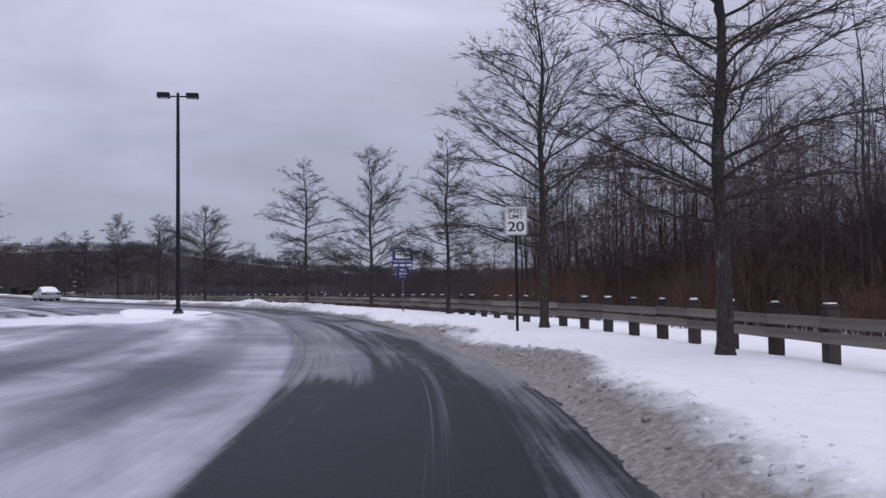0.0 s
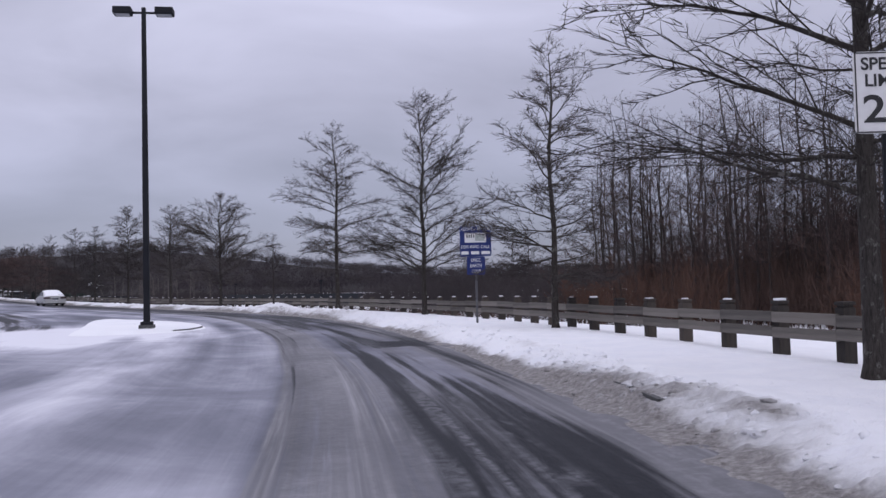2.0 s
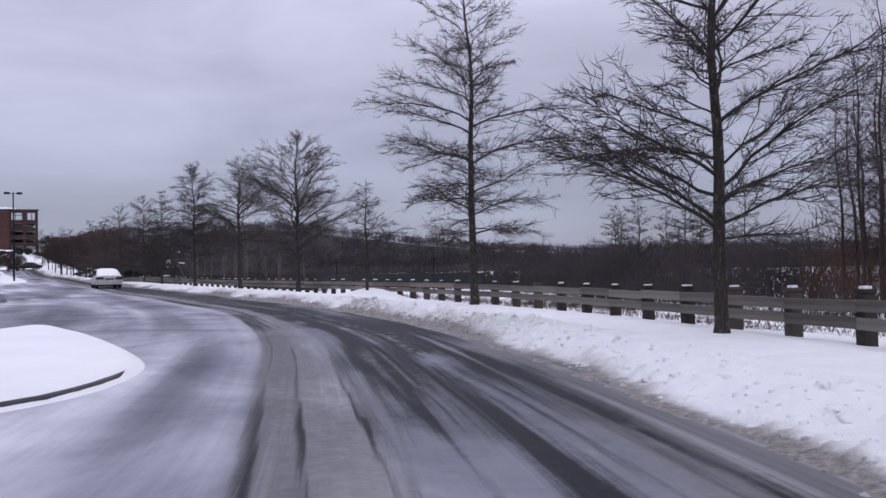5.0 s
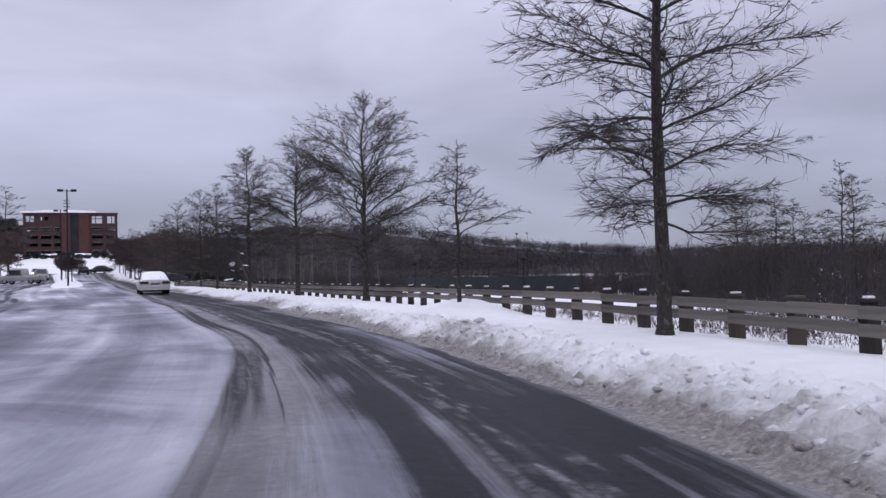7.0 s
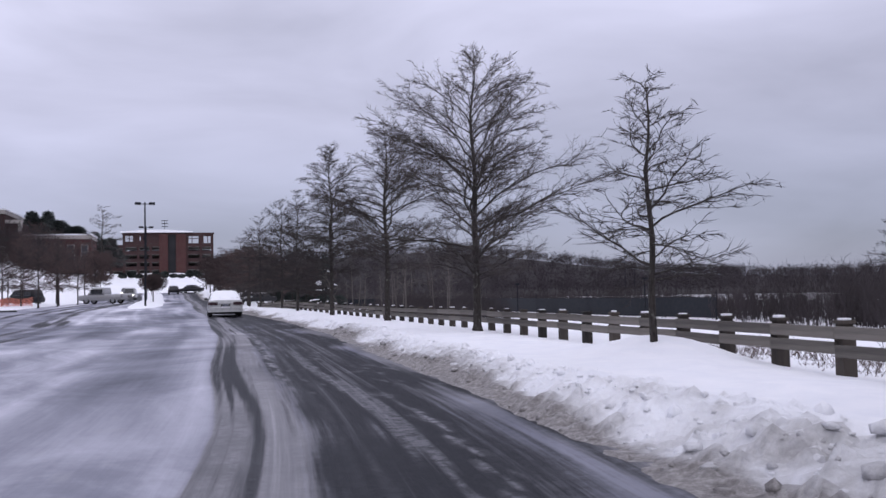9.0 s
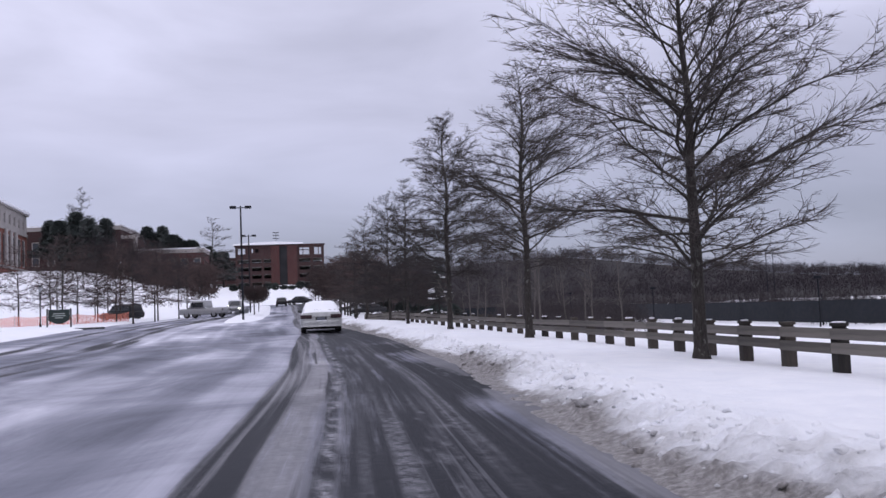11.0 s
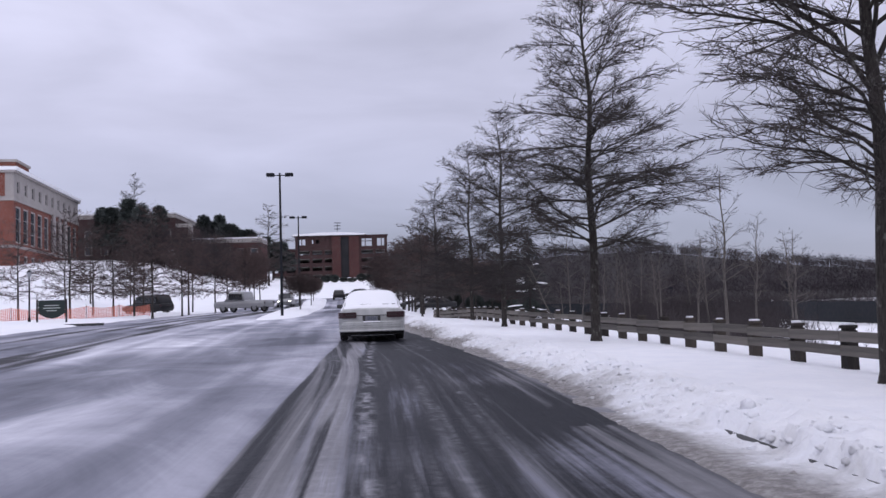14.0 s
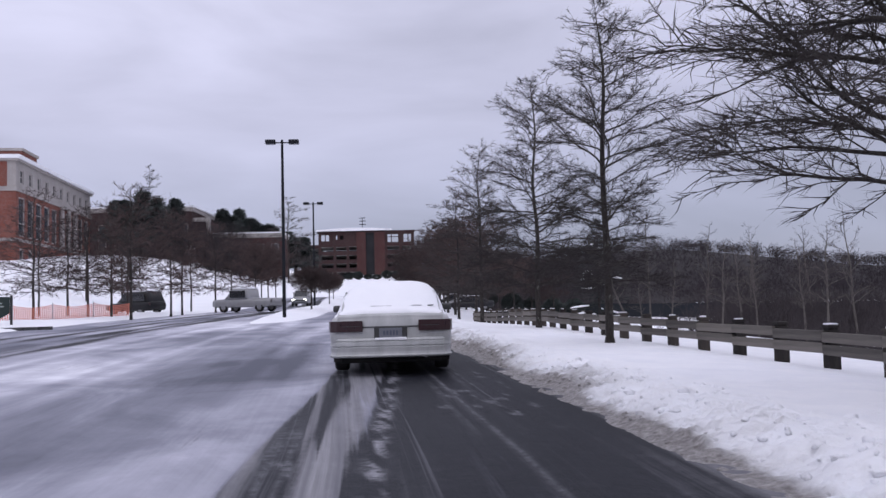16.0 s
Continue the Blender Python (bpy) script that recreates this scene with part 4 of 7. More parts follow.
def grow(seed, h, width, first=0.2, low=0, high=55, n1=52, n2=8, n3=5, r0=None, fullness=0.75, sides=5, fine=0.0054, flat=False, skirt=0.75, level=0.35, droop=-0.03):
    """Trunk, branches and twigs of a leafless tree as three tube sets."""
    rng = random.Random(seed)
    r0 = r0 or 0.0115 * h + 0.01
    trunk, limbs, twigs = Tubes(), Tubes(), Blades()
    small = twigs if flat else limbs
    n = 14
    ax = rng.uniform(0, 6.3)
    line = [Vector((0.011 * h * math.sin(i * 0.8 + ax) * (i / n), 0.011 * h * math.cos(i * 1.1 + ax) * (i / n), h * i / n)) for i in range(n + 1)]
    rad = [r0 * (1 - i / n) ** 0.9 + 0.006 for i in range(n + 1)]
    rad[0] *= 1.35
    line.insert(1, line[0].lerp(line[1], 0.35))
    rad.insert(1, r0 * 1.02)
    trunk.add(line, rad, 9)

    def at_h(z):
        i = min(n - 1, int(z / h * n))
        a, b = Vector((line[0] if i == 0 else line[i + 1])), Vector(line[i + 2])
        t = (z - a.z) / max(1e-6, b.z - a.z)
        return a.lerp(b, t)

    def sway(k):
        return Vector((rng.uniform(-1, 1), rng.uniform(-1, 1), rng.uniform(-0.55, 0.55))) * k

    az = rng.uniform(0, 6.28)
    for i in range(n1):
        t = min(max((i + rng.uniform(-0.35, 0.35)) / n1, 0), 0.985)
        t = t ** 1.22
        z = h * (first + (1 - first) * t)
        az += 2.39996 + rng.uniform(-0.45, 0.45)
        el = radians(low + (high - low) * t ** 0.75 + rng.uniform(-13, 13))
        env = (1 - t) ** fullness * (skirt + (1 - skirt) * min(1, t / 0.28))
        length = width / 2 * env * rng.choice((0.42, 0.65, 0.85, 1.0, 1.12)) / max(0.72, math.cos(el)) + 0.15
        length = min(length, (h - z) / max(0.3, math.sin(max(el, 0.05))) + 0.1)
        if length < 0.12:
            continue
        d = Vector((math.cos(az) * math.cos(el), math.sin(az) * math.cos(el), math.sin(el)))
        p = at_h(z)
        rb = min(r0 * (1 - z / h) * 0.44 + 0.004, 0.0092 * length + 0.0045)
        # limbs leave the stem at a slant, then sweep out towards the level they end at
        pts, dd = [p.copy()], d.copy()
        turn_ = Vector((-math.sin(az), math.cos(az), 0)) * rng.uniform(-0.10, 0.10)
        aim = math.sin(el * level + radians(rng.uniform(-4, 5)))
        for k in range(8):
            dd = dd + turn_ + sway(0.40)
            if k > 0:
                dd.z += (aim - dd.z) * 0.22
            if k > 5:
                dd.z += droop
            dd.normalize()
            q_ = pts[-1] + dd * (length / 8)
            q_.z = max(q_.z, 0.15 * h + 0.2)
            pts.append(q_)
        limbs.add(pts, [rb * (1 - k / 8) ** 0.95 + 0.0028 for k in range(9)], sides)
        m2 = max(2, int(n2 * (0.12 + 1.15 * length / (width / 2)) + rng.random()))
        for j in range(m2):
            s = 0.14 + 0.86 * (j + rng.random() * 0.9) / m2
            s = min(s, 0.995)
            k = min(7, int(s * 8))
            q = pts[k].lerp(pts[k + 1], s * 8 - k)
            along = (pts[k + 1] - pts[k]).normalized()
            side = along.cross(Vector((0, 0, 1))).normalized() * (1 if j % 2 else -1)
            l2 = length * rng.uniform(0.22, 0.62) * (1.15 - 0.75 * s) + 0.12
            d2 = (along * rng.uniform(0.75, 1.1) + side * rng.uniform(0.3, 1.05) + Vector((0, 0, rng.uniform(-0.42, 0.50)))).normalized()
            p2, e2 = [q.copy()], d2.copy()
            for k2 in range(4):
                e2 = (e2 + sway(0.36) + along * 0.06 + Vector((0, 0, droop * 0.5))).normalized()
                p2.append(p2[-1] + e2 * (l2 / 4))
            for q_ in p2:
                q_.z = max(q_.z, 0.12 * h)
            r2 = rb * 0.36 * (1 - 0.6 * s) + 0.0026
            small.add(p2, [r2, r2 * 0.85, r2 * 0.7, r2 * 0.5, 0.0018], 3)
            for _ in range(max(1, int(n3 * (0.62 + 1.0 * l2) + rng.random()))):
                u = rng.uniform(0.12, 1.0)
                kk = min(3, int(u * 4))
                e = p2[kk].lerp(p2[kk + 1], u * 4 - kk)
                d3 = (d2 * 0.8 + along * 0.15 + sway(1.0)).normalized()
                l3 = rng.uniform(0.13, 0.40) * (0.55 + 0.06 * h) * (1.1 - 0.5 * t)
                d4 = (d3 + sway(0.6) + Vector((0, 0, droop))).normalized()
                knee = e + d3 * l3 * 0.5
                end = knee + d4 * l3 * 0.5
                twigs.add([e, end] if flat else [e, knee, end], [fine, 0] if flat else [fine, fine * 0.75, 0], 3)
                if rng.random() < 0.75:
                    d5 = (d4 + sway(0.6)).normalized()
                    b5 = e + d3 * l3 * rng.uniform(0.2, 0.5)
                    twigs.add([b5, b5 + d5 * l3 * 0.6], [fine * 0.75, 0], 3)
    return trunk, limbs, twigs


def tree(name, at, label, category="tree", group="", turn=0, bark=None, twig=None, **how):
    t, l, w = grow(**how)
    ob = thing(name, (at[0], at[1], at[2]), label, category, group, turn=turn)
    raw("trunk", t.v, t.f, bark or BARK, ob)
    tagged(raw("branchwork", l.v, l.f, bark or BARK, ob), kind="stuff")
    tagged(raw("crown", w.v, w.f, twig or TWIG, ob, "haze of fine bare twigs"), kind="stuff")
    return ob


# the row of young oaks between road and fence: place, height, spread, habit
ROW = [
    (10.9, 8.3, 8.8, 6.2, dict(seed=3, first=0.22, low=16, high=56, n1=50, n2=15, n3=12, r0=0.125)),
    (14.89, 16.69, 8.8, 6.0, dict(seed=5, first=0.22, low=14, high=62, n1=50, n2=13, n3=9, r0=0.115, level=0.5)),
    (19.94, 27.8, 6.9, 4.2, dict(seed=8, first=0.12, low=-2, high=50, n1=54, n2=13, n3=10, r0=0.085)),
    (23.42, 39.36, 8.1, 5.2, dict(seed=13, first=0.17, low=20, high=60, n1=50, n2=15, n3=11, r0=0.10, fullness=0.55, level=0.6)),
    (25.75, 51.3, 9.2, 6.4, dict(seed=21, first=0.19, low=0, high=52, skirt=0.5, n1=52, n2=16, n3=12, r0=0.115)),
    (26.62, 61.7, 4.4, 3.2, dict(seed=34, first=0.27, low=4, high=52, n1=29, n2=10, n3=7, r0=0.06, fullness=0.6)),
]
ROW_ON = [
    (27.62, 74.1, 8.0, 6.6, dict(seed=55, first=0.18, low=22, high=62, n1=62, n2=17, n3=12, r0=0.12, fullness=0.6, level=0.55)),
    (27.22, 85.24, 8.1, 6.5, dict(seed=4, first=0.26, skirt=0.45, low=16, high=56, n1=64, n2=15, n3=11, r0=0.12)),
    (26.45, 96.1, 9.0, 6.5, dict(seed=9, first=0.24, skirt=0.6, low=8, high=52, n1=77, n2=17, n3=12, r0=0.115)),
    (25.73, 106.7, 7.7, 5.0, dict(seed=15, first=0.16, low=4, high=52, n1=60, n2=15, n3=11, r0=0.09)),
    (25.48, 115.5, 7.9, 5.0, dict(seed=27, first=0.16, low=0, high=50, n1=58, n2=15, n3=11, r0=0.085)),
    (24.6, 126.6, 7.9, 5.0, dict(seed=31, first=0.16, low=6, high=54, n1=56, n2=14, n3=11, r0=0.085)),
]
for i, (x, y, h, wd, how) in enumerate(ROW + ROW_ON):
    tree("oak_tree", (x, y, lz(x, y) + 0.08), "bare roadside oak with lichen-spotted trunk in snow", "tree", "roadside oaks", turn=i * 77, h=h, width=wd, **how)

tree("oak_tree", (5.9, 42.3, lz(5.9, 42.3) + 0.1), "bare young oak on the snowy bank across the road", "tree", "roadside oaks", turn=30, h=5.4, width=3.6, seed=61, first=0.2, low=4, high=54, n1=36, n2=9, n3=7, r0=0.07)

# further down the road the same row goes on
far_oak = tree("oak_tree", (24.2, 138, lz(24.2, 138) + 0.05), "bare distant roadside oak above the bank", "tree", "roadside oaks", h=7.6, width=5.2, seed=41, first=0.2, low=4, high=52, n1=46, n2=10, n3=9, r0=0.08, sides=3, fine=0.0105, flat=True)
for i, (x, y, k) in enumerate(((23.6, 149, 1.0), (23.0, 160, 1.08), (22.6, 172, 0.95), (22.0, 184, 1.05), (21.3, 197, 1.1), (20.4, 212, 0.95), (19.2, 228, 1.0))):
    o = copy_thing(far_oak, pose(x + 1.2, y, lz(x + 1.2, y), 0, 0, 50 + 97 * i))
    o.scale = (k, k, k)

# ================= timber fence =================


def build_fence():
    ys = np.arange(-10, 137, 0.02)
    xs = fence_x(ys)
    # at the entrance it turns the corner and runs back beside the side drive
    xs, ys = np.concatenate([xs, np.linspace(25.0, 37.0, 600)]), np.concatenate([ys, np.linspace(137, 166, 600)])
    s = np.concatenate([[0], np.cumsum(np.hypot(np.diff(xs), np.diff(ys)))])
    step = 1.56
    n = int(s[-1] / step)
    py = np.interp(np.arange(n) * step, s, ys)
    px_ = np.interp(np.arange(n) * step, s, xs)
    fence = thing("fence", (0, 0, 0), "low weathered timber fence with two rails and snow-capped posts", "fence")
    rng = random.Random(7)
    bm = bmesh.new()
    box(bm, -0.095, 0.095, -0.095, 0.095, -0.45, 0.655, 0.012)
    box(bm, -0.075, 0.075, -0.075, 0.075, 0.65, 0.69, 0.006)
    box(bm, -0.10, 0.10, -0.10, 0.10, 0.685, 0.735, 0.014)
    post = part("post", bm, POST_WOOD, fence, "dark square timber post with grooved head")
    bm = bmesh.new()
    box(bm, -0.085, 0.085, -0.085, 0.085, 0.0, 0.035, 0.016)
    cap = part("snow_cap", bm, SNOW, fence, "thin cap of snow")
    bm = bmesh.new()
    box(bm, -0.03, 0.03, -0.5, 0.5, -0.078, 0.078, 0.008)
    rail = part("rail", bm, RAIL_WOOD, fence)
    for i in range(n):
        x, y = float(px_[i]), float(py[i])
        z = lz(x, y) - 0.02 + float(np.interp(y, (0, 16, 36, 60, 76, 90), (0.07, 0.06, 0.0, 0.0, -0.03, -0.05)))
        up = float(np.interp(y, (34, 46), (0.09, 0.0)))
        i2 = min(i + 1, n - 1)
        dx, dy = (float(px_[i2]) - x, float(py[i2]) - y) if i2 > i else (0, 1)
        turn = -math.degrees(math.atan2(dx, dy))
        tilt = rng.uniform(-1.5, 1.5)
        if i == 0:
            post.matrix_basis = pose(x, y, z + up, tilt, 0, turn)
            cap.matrix_basis = pose(x, y, z + up + 0.732, 0, 0, turn)
        else:
            again(post, fence, (x, y, z + up), turn + tilt)
            if rng.random() < 0.78:
                again(cap, fence, (x, y, z + up + 0.732), turn, (rng.uniform(0.5, 0.95), rng.uniform(0.5, 0.95), rng.uniform(0.5, 1.2)))
        if i2 > i:
            length = math.hypot(dx, dy)
            nx, ny = -dy / length, dx / length
            for k, h in enumerate((0.575, 0.365)):
                m = pose((x + dx / 2) + nx * 0.125, (y + dy / 2) + ny * 0.125, z + h + rng.uniform(-0.014, 0.014), rng.uniform(-0.5, 0.5), 0, turn)
                o = rail if (i == 0 and k == 0) else again(rail, fence, (0, 0, 0))
                o.matrix_basis = m @ Matrix.Diagonal((1, length * rng.uniform(0.995, 1.0), 1, 1))


build_fence()

# ================= signs =================


def lettering(text, size, at, material, parent, name="lettering", width=None, weight=0.008):
    """Flat lettering facing -y in its parent's space, centred on at."""
    cu = bpy.data.curves.new(name, "FONT")
    cu.body, cu.size, cu.align_x, cu.align_y, cu.extrude, cu.offset = text, size, "CENTER", "CENTER", 0.001, size * weight
    tmp = bpy.data.objects.new(name, cu)
    scene.collection.objects.link(tmp)
    dg = bpy.context.evaluated_depsgraph_get()
    me = bpy.data.meshes.new_from_object(tmp.evaluated_get(dg))
    bpy.data.objects.remove(tmp)
    me.materials.clear()
    me.materials.append(material)
    ob = new(name, me)
    ob.parent = parent
    xs = [v.co.x for v in me.vertices]
    k = width / (max(xs) - min(xs)) if width and xs else 1.0
    ob.matrix_basis = pose(at[0], at[1], at[2], 90, 0, 0) @ Matrix.Diagonal((k, 1, 1, 1))
    return ob


def plate(bm, w, h, r, y0, y1, zc):
    """A rounded sheet in the xz plane."""
    pts = []
    for cx, cz, a0 in ((w / 2 - r, h / 2 - r, 0), (-w / 2 + r, h / 2 - r, 90), (-w / 2 + r, -h / 2 + r, 180), (w / 2 - r, -h / 2 + r, 270)):
        for k in range(5):
            a = radians(a0 + k * 22.5)
            pts.append((cx + r * math.cos(a), cz + r * math.sin(a)))
    f = [bm.verts.new((x, y0, zc + z)) for x, z in pts]
    b = [bm.verts.new((x, y1, zc + z)) for x, z in pts]
    bm.faces.new(f)
    bm.faces.new(b[::-1])
    for i in range(len(pts)):
        j = (i + 1) % len(pts)
        bm.faces.new((f[j], f[i], b[i], b[j]))


def speed_sign(x, y, turn):
    ob = thing("speed_limit_sign", (x, y, lz(x, y) + 0.02), "white speed limit sign with black lettering on a dark steel post", "road sign", turn=turn)
    bm = bmesh.new()
    box(bm, -0.03, 0.03, 0.012, 0.042, -0.3, 2.85, 0.004)
    part("post", bm, BLACK_METAL, ob, "dark steel channel post")
    bm = bmesh.new()
    plate(bm, 0.495, 0.64, 0.04, -0.003, 0.003, 2.60)
    face = part("sign_face", bm, SIGN_WHITE, ob, "white reflective sheet")
    bm = bmesh.new()
    for a, b, c, d in ((-0.235, 0.235, 2.905, 2.915), (-0.235, 0.235, 2.285, 2.295), (-0.235, -0.225, 2.295, 2.905), (0.225, 0.235, 2.295, 2.905)):
        box(bm, a, b, -0.0075, -0.0045, c, d)
    part("border", bm, SIGN_BLACK, face, "thin black border")
    lettering("SPEED", 0.135, (0, -0.006, 2.82), SIGN_BLACK, face, width=0.37, weight=0.02)
    lettering("LIMIT", 0.135, (0, -0.006, 2.69), SIGN_BLACK, face, width=0.32, weight=0.02)
    lettering("20", 0.30, (0, -0.006, 2.46), SIGN_BLACK, face, width=0.36, weight=0.016)
    for z in (2.86, 2.34):
        bm = bmesh.new()
        cyl(bm, (0, -0.009, z), (0, 0.02, z), 0.009, sides=8)
        part("bolt", bm, GALV, ob)


def stream_sign(x, y, turn):
    ob = thing("adopt_a_stream_sign", (x, y, lz(x, y) + 0.05), "blue stream adoption sign with white lettering on a steel post", "road sign", turn=turn)
    bm = bmesh.new()
    box(bm, -0.03, 0.03, 0.012, 0.04, -0.3, 2.7, 0.004)
    part("post", bm, GALV, ob, "galvanised channel post")
    bm = bmesh.new()
    plate(bm, 0.87, 0.83, 0.04, -0.003, 0.003, 2.36)
    face = part("sign_face", bm, SIGN_BLUE, ob, "blue sheet with white lettering")
    lettering("ADOPT A STREAM", 0.125, (0, -0.006, 2.70), SIGN_WHITE, face, width=0.80)
    lettering("FOR INFO CALL", 0.125, (0, -0.006, 2.205), SIGN_WHITE, face, width=0.80)
    for a, b in ((-0.40, -0.20), (-0.13, 0.10), (0.16, 0.40)):
        bm = bmesh.new()
        box(bm, a, b, -0.0065, -0.0035, 2.0, 2.085)
        part("text_bar", bm, SIGN_WHITE, face, "plain white bar")
    bm = bmesh.new()
    plate(bm, 0.60, 0.27, 0.006, -0.008, -0.0035, 2.465)
    panel = part("panel", bm, SIGN_WHITE, face, "white panel with a faded picture")
    bm = bmesh.new()
    plate(bm, 0.26, 0.19, 0.03, -0.011, -0.0085, 2.465)
    bmesh.ops.translate(bm, vec=(0.12, 0, 0), verts=bm.verts)
    part("faded_picture", bm, SIGN_GREY, panel)
    bm = bmesh.new()
    for k in range(4):
        box(bm, -0.25 + 0.062 * k, -0.215 + 0.062 * k, -0.011, -0.0085, 2.46, 2.56 - 0.012 * (k % 2), 0, Matrix.Identity(4))
    part("dark_marks", bm, SIGN_BLACK, panel)
    bm = bmesh.new()
    plate(bm, 0.51, 0.50, 0.035, -0.003, 0.003, 1.685)
    low = part("lower_face", bm, SIGN_BLUE, ob, "smaller blue sheet with white lettering")
    for k, (word, wd) in enumerate((("UNCC", 0.27), ("EARTH", 0.32), ("CLUB", 0.24))):
        lettering(word, 0.135, (0, -0.006, 1.835 - 0.155 * k), SIGN_WHITE, low, width=wd)


speed_sign(12.79, 15.22, -33)
stream_sign(20.42, 31.72, -30)

# ================= car-park lamps =================


def area_lamp(x, y, z, h, turn, base=True):
    ob = thing("street_lamp", (x, y, z), "tall black lamp post with two flat box heads", "street lamp", "double-headed lamps", turn=turn)
    bm = bmesh.new()
    prev = None
    for zz, r in ((-0.2, 0.09), (h * 0.5, 0.08), (h, 0.06)):
        ring = [bm.verts.new((sx * r, sy * r, zz)) for sx, sy in ((-1, -0.8), (-0.8, -1), (0.8, -1), (1, -0.8), (1, 0.8), (0.8, 1), (-0.8, 1), (-1, 0.8))]
        if prev:
            for i in range(8):
                bm.faces.new((prev[i], prev[(i + 1) % 8], ring[(i + 1) % 8], ring[i]))
        prev = ring
    bm.faces.new(prev)
    part("pole", bm, BLACK_METAL, ob)
    if base:
        bm = bmesh.new()
        box(bm, -0.21, 0.21, -0.21, 0.21, -0.25, -0.01, 0.015)
        part("base_plate", bm, KERB, ob, "concrete footing with snow on it")
        bm = bmesh.new()
        box(bm, -0.17, 0.17, -0.17, 0.17, -0.02, 0.09, 0.03)
        part("base_cover", bm, BLACK_METAL, ob)
    bm = bmesh.new()
    box(bm, -0.42, 0.42, -0.03, 0.03, h - 0.10, h - 0.04, 0.008)
    box(bm, -0.06, 0.06, -0.06, 0.06, h - 0.01, h + 0.09, 0.01)
    part("crossarm", bm, BLACK_METAL, ob)
    for sx in (-1, 1):
        bm = bmesh.new()
        box(bm, sx * 0.62 - 0.27, sx * 0.62 + 0.27, -0.22, 0.22, h - 0.14, h + 0.08, 0.04)
        head = part("lamp_head", bm, BLACK_METAL, ob, "flat black shoebox lantern")
        bm = bmesh.new()
        box(bm, sx * 0.62 - 0.21, sx * 0.62 + 0.21, -0.16, 0.16, h - 0.155, h - 0.143)
        part("lens", bm, LENS_GREY, head)


area_lamp(13.27, 38.85, lz(13.3, 38.8) + 0.245, 9.565, -25)
area_lamp(14.78, 135.6, lz(14.8, 135.6) + 0.26, 9.3, 3, False)
area_lamp(12.95, 168.0, lz(12.95, 168.0) + 0.22, 9.3, 3, False)

# ================= vehicles =================


def loft(bm, rings, close=True):
    """Skins a list of rings of equal length; caps both ends."""
    vs = [[bm.verts.new(p) for p in r] for r in rings]
    n = len(rings[0])
    for a, b in zip(vs[:-1], vs[1:]):
        for i in range(n):
            j = (i + 1) % n
            bm.faces.new((a[i], a[j], b[j], b[i]))
    bm.faces.new(vs[0][::-1])
    bm.faces.new(vs[-1])
    bmesh.ops.recalc_face_normals(bm, faces=bm.faces)


def hull_ring(y, w, z0, z1, crown=0.03, tuck=0.10):
    """One cross-section of a car's lower body."""
    h = z1 - z0
    half = [(w - tuck, z0), (w - 0.03, z0 + 0.10 * h), (w, z0 + 0.38 * h), (w - 0.005, z0 + 0.62 * h), (w - 0.045, z0 + 0.86 * h), (w - 0.14, z1), (w * 0.45, z1 + crown)]
    return [(x, y, z) for x, z in half] + [(-x, y, z) for x, z in half[::-1]]


def cabin_ring(y, wb, wt, z0, z1):
    h = z1 - z0
    half = [(wb, z0), (wb + (wt - wb) * 0.5, z0 + 0.5 * h), (wt + 0.05, z0 + 0.85 * h), (wt - 0.05, z0 + 0.97 * h), (wt * 0.5, z1)]
    return [(x, y, z) for x, z in half] + [(-x, y, z) for x, z in half[::-1]]


def wheel(parent, x, y, r, w, rim=True):
    bm = bmesh.new()
    s = 1 if x > 0 else -1
    prof = [(-w / 2, r * 0.62), (-w / 2, r * 0.9), (-w / 2 + 0.03, r), (w / 2 - 0.03, r), (w / 2, r * 0.9), (w / 2, r * 0.62)]
    vs = [[bm.verts.new((x + a, y + b * math.cos(k * math.pi / 12), r + b * math.sin(k * math.pi / 12))) for a, b in prof] for k in range(24)]
    for k in range(24):
        p, q = vs[k], vs[(k + 1) % 24]
        for i in range(5):
            bm.faces.new((p[i], p[i + 1], q[i + 1], q[i]))
    bmesh.ops.recalc_face_normals(bm, faces=bm.faces)
    tyre = part("tyre", bm, RUBBER, parent, smooth=False)
    if rim:
        bm = bmesh.new()
        cyl(bm, (x + s * w * 0.20, y, r), (x + s * w * 0.42, y, r), r * 0.63, r * 0.5, 18)
        cyl(bm, (x + s * w * 0.42, y, r), (x + s * w * 0.46, y, r), r * 0.2, sides=12)
        cyl(bm, (x - s * w * 0.45, y, r), (x - s * w * 0.3, y, r), r * 0.61, sides=18)
        part("rim", bm, STEEL, tyre)


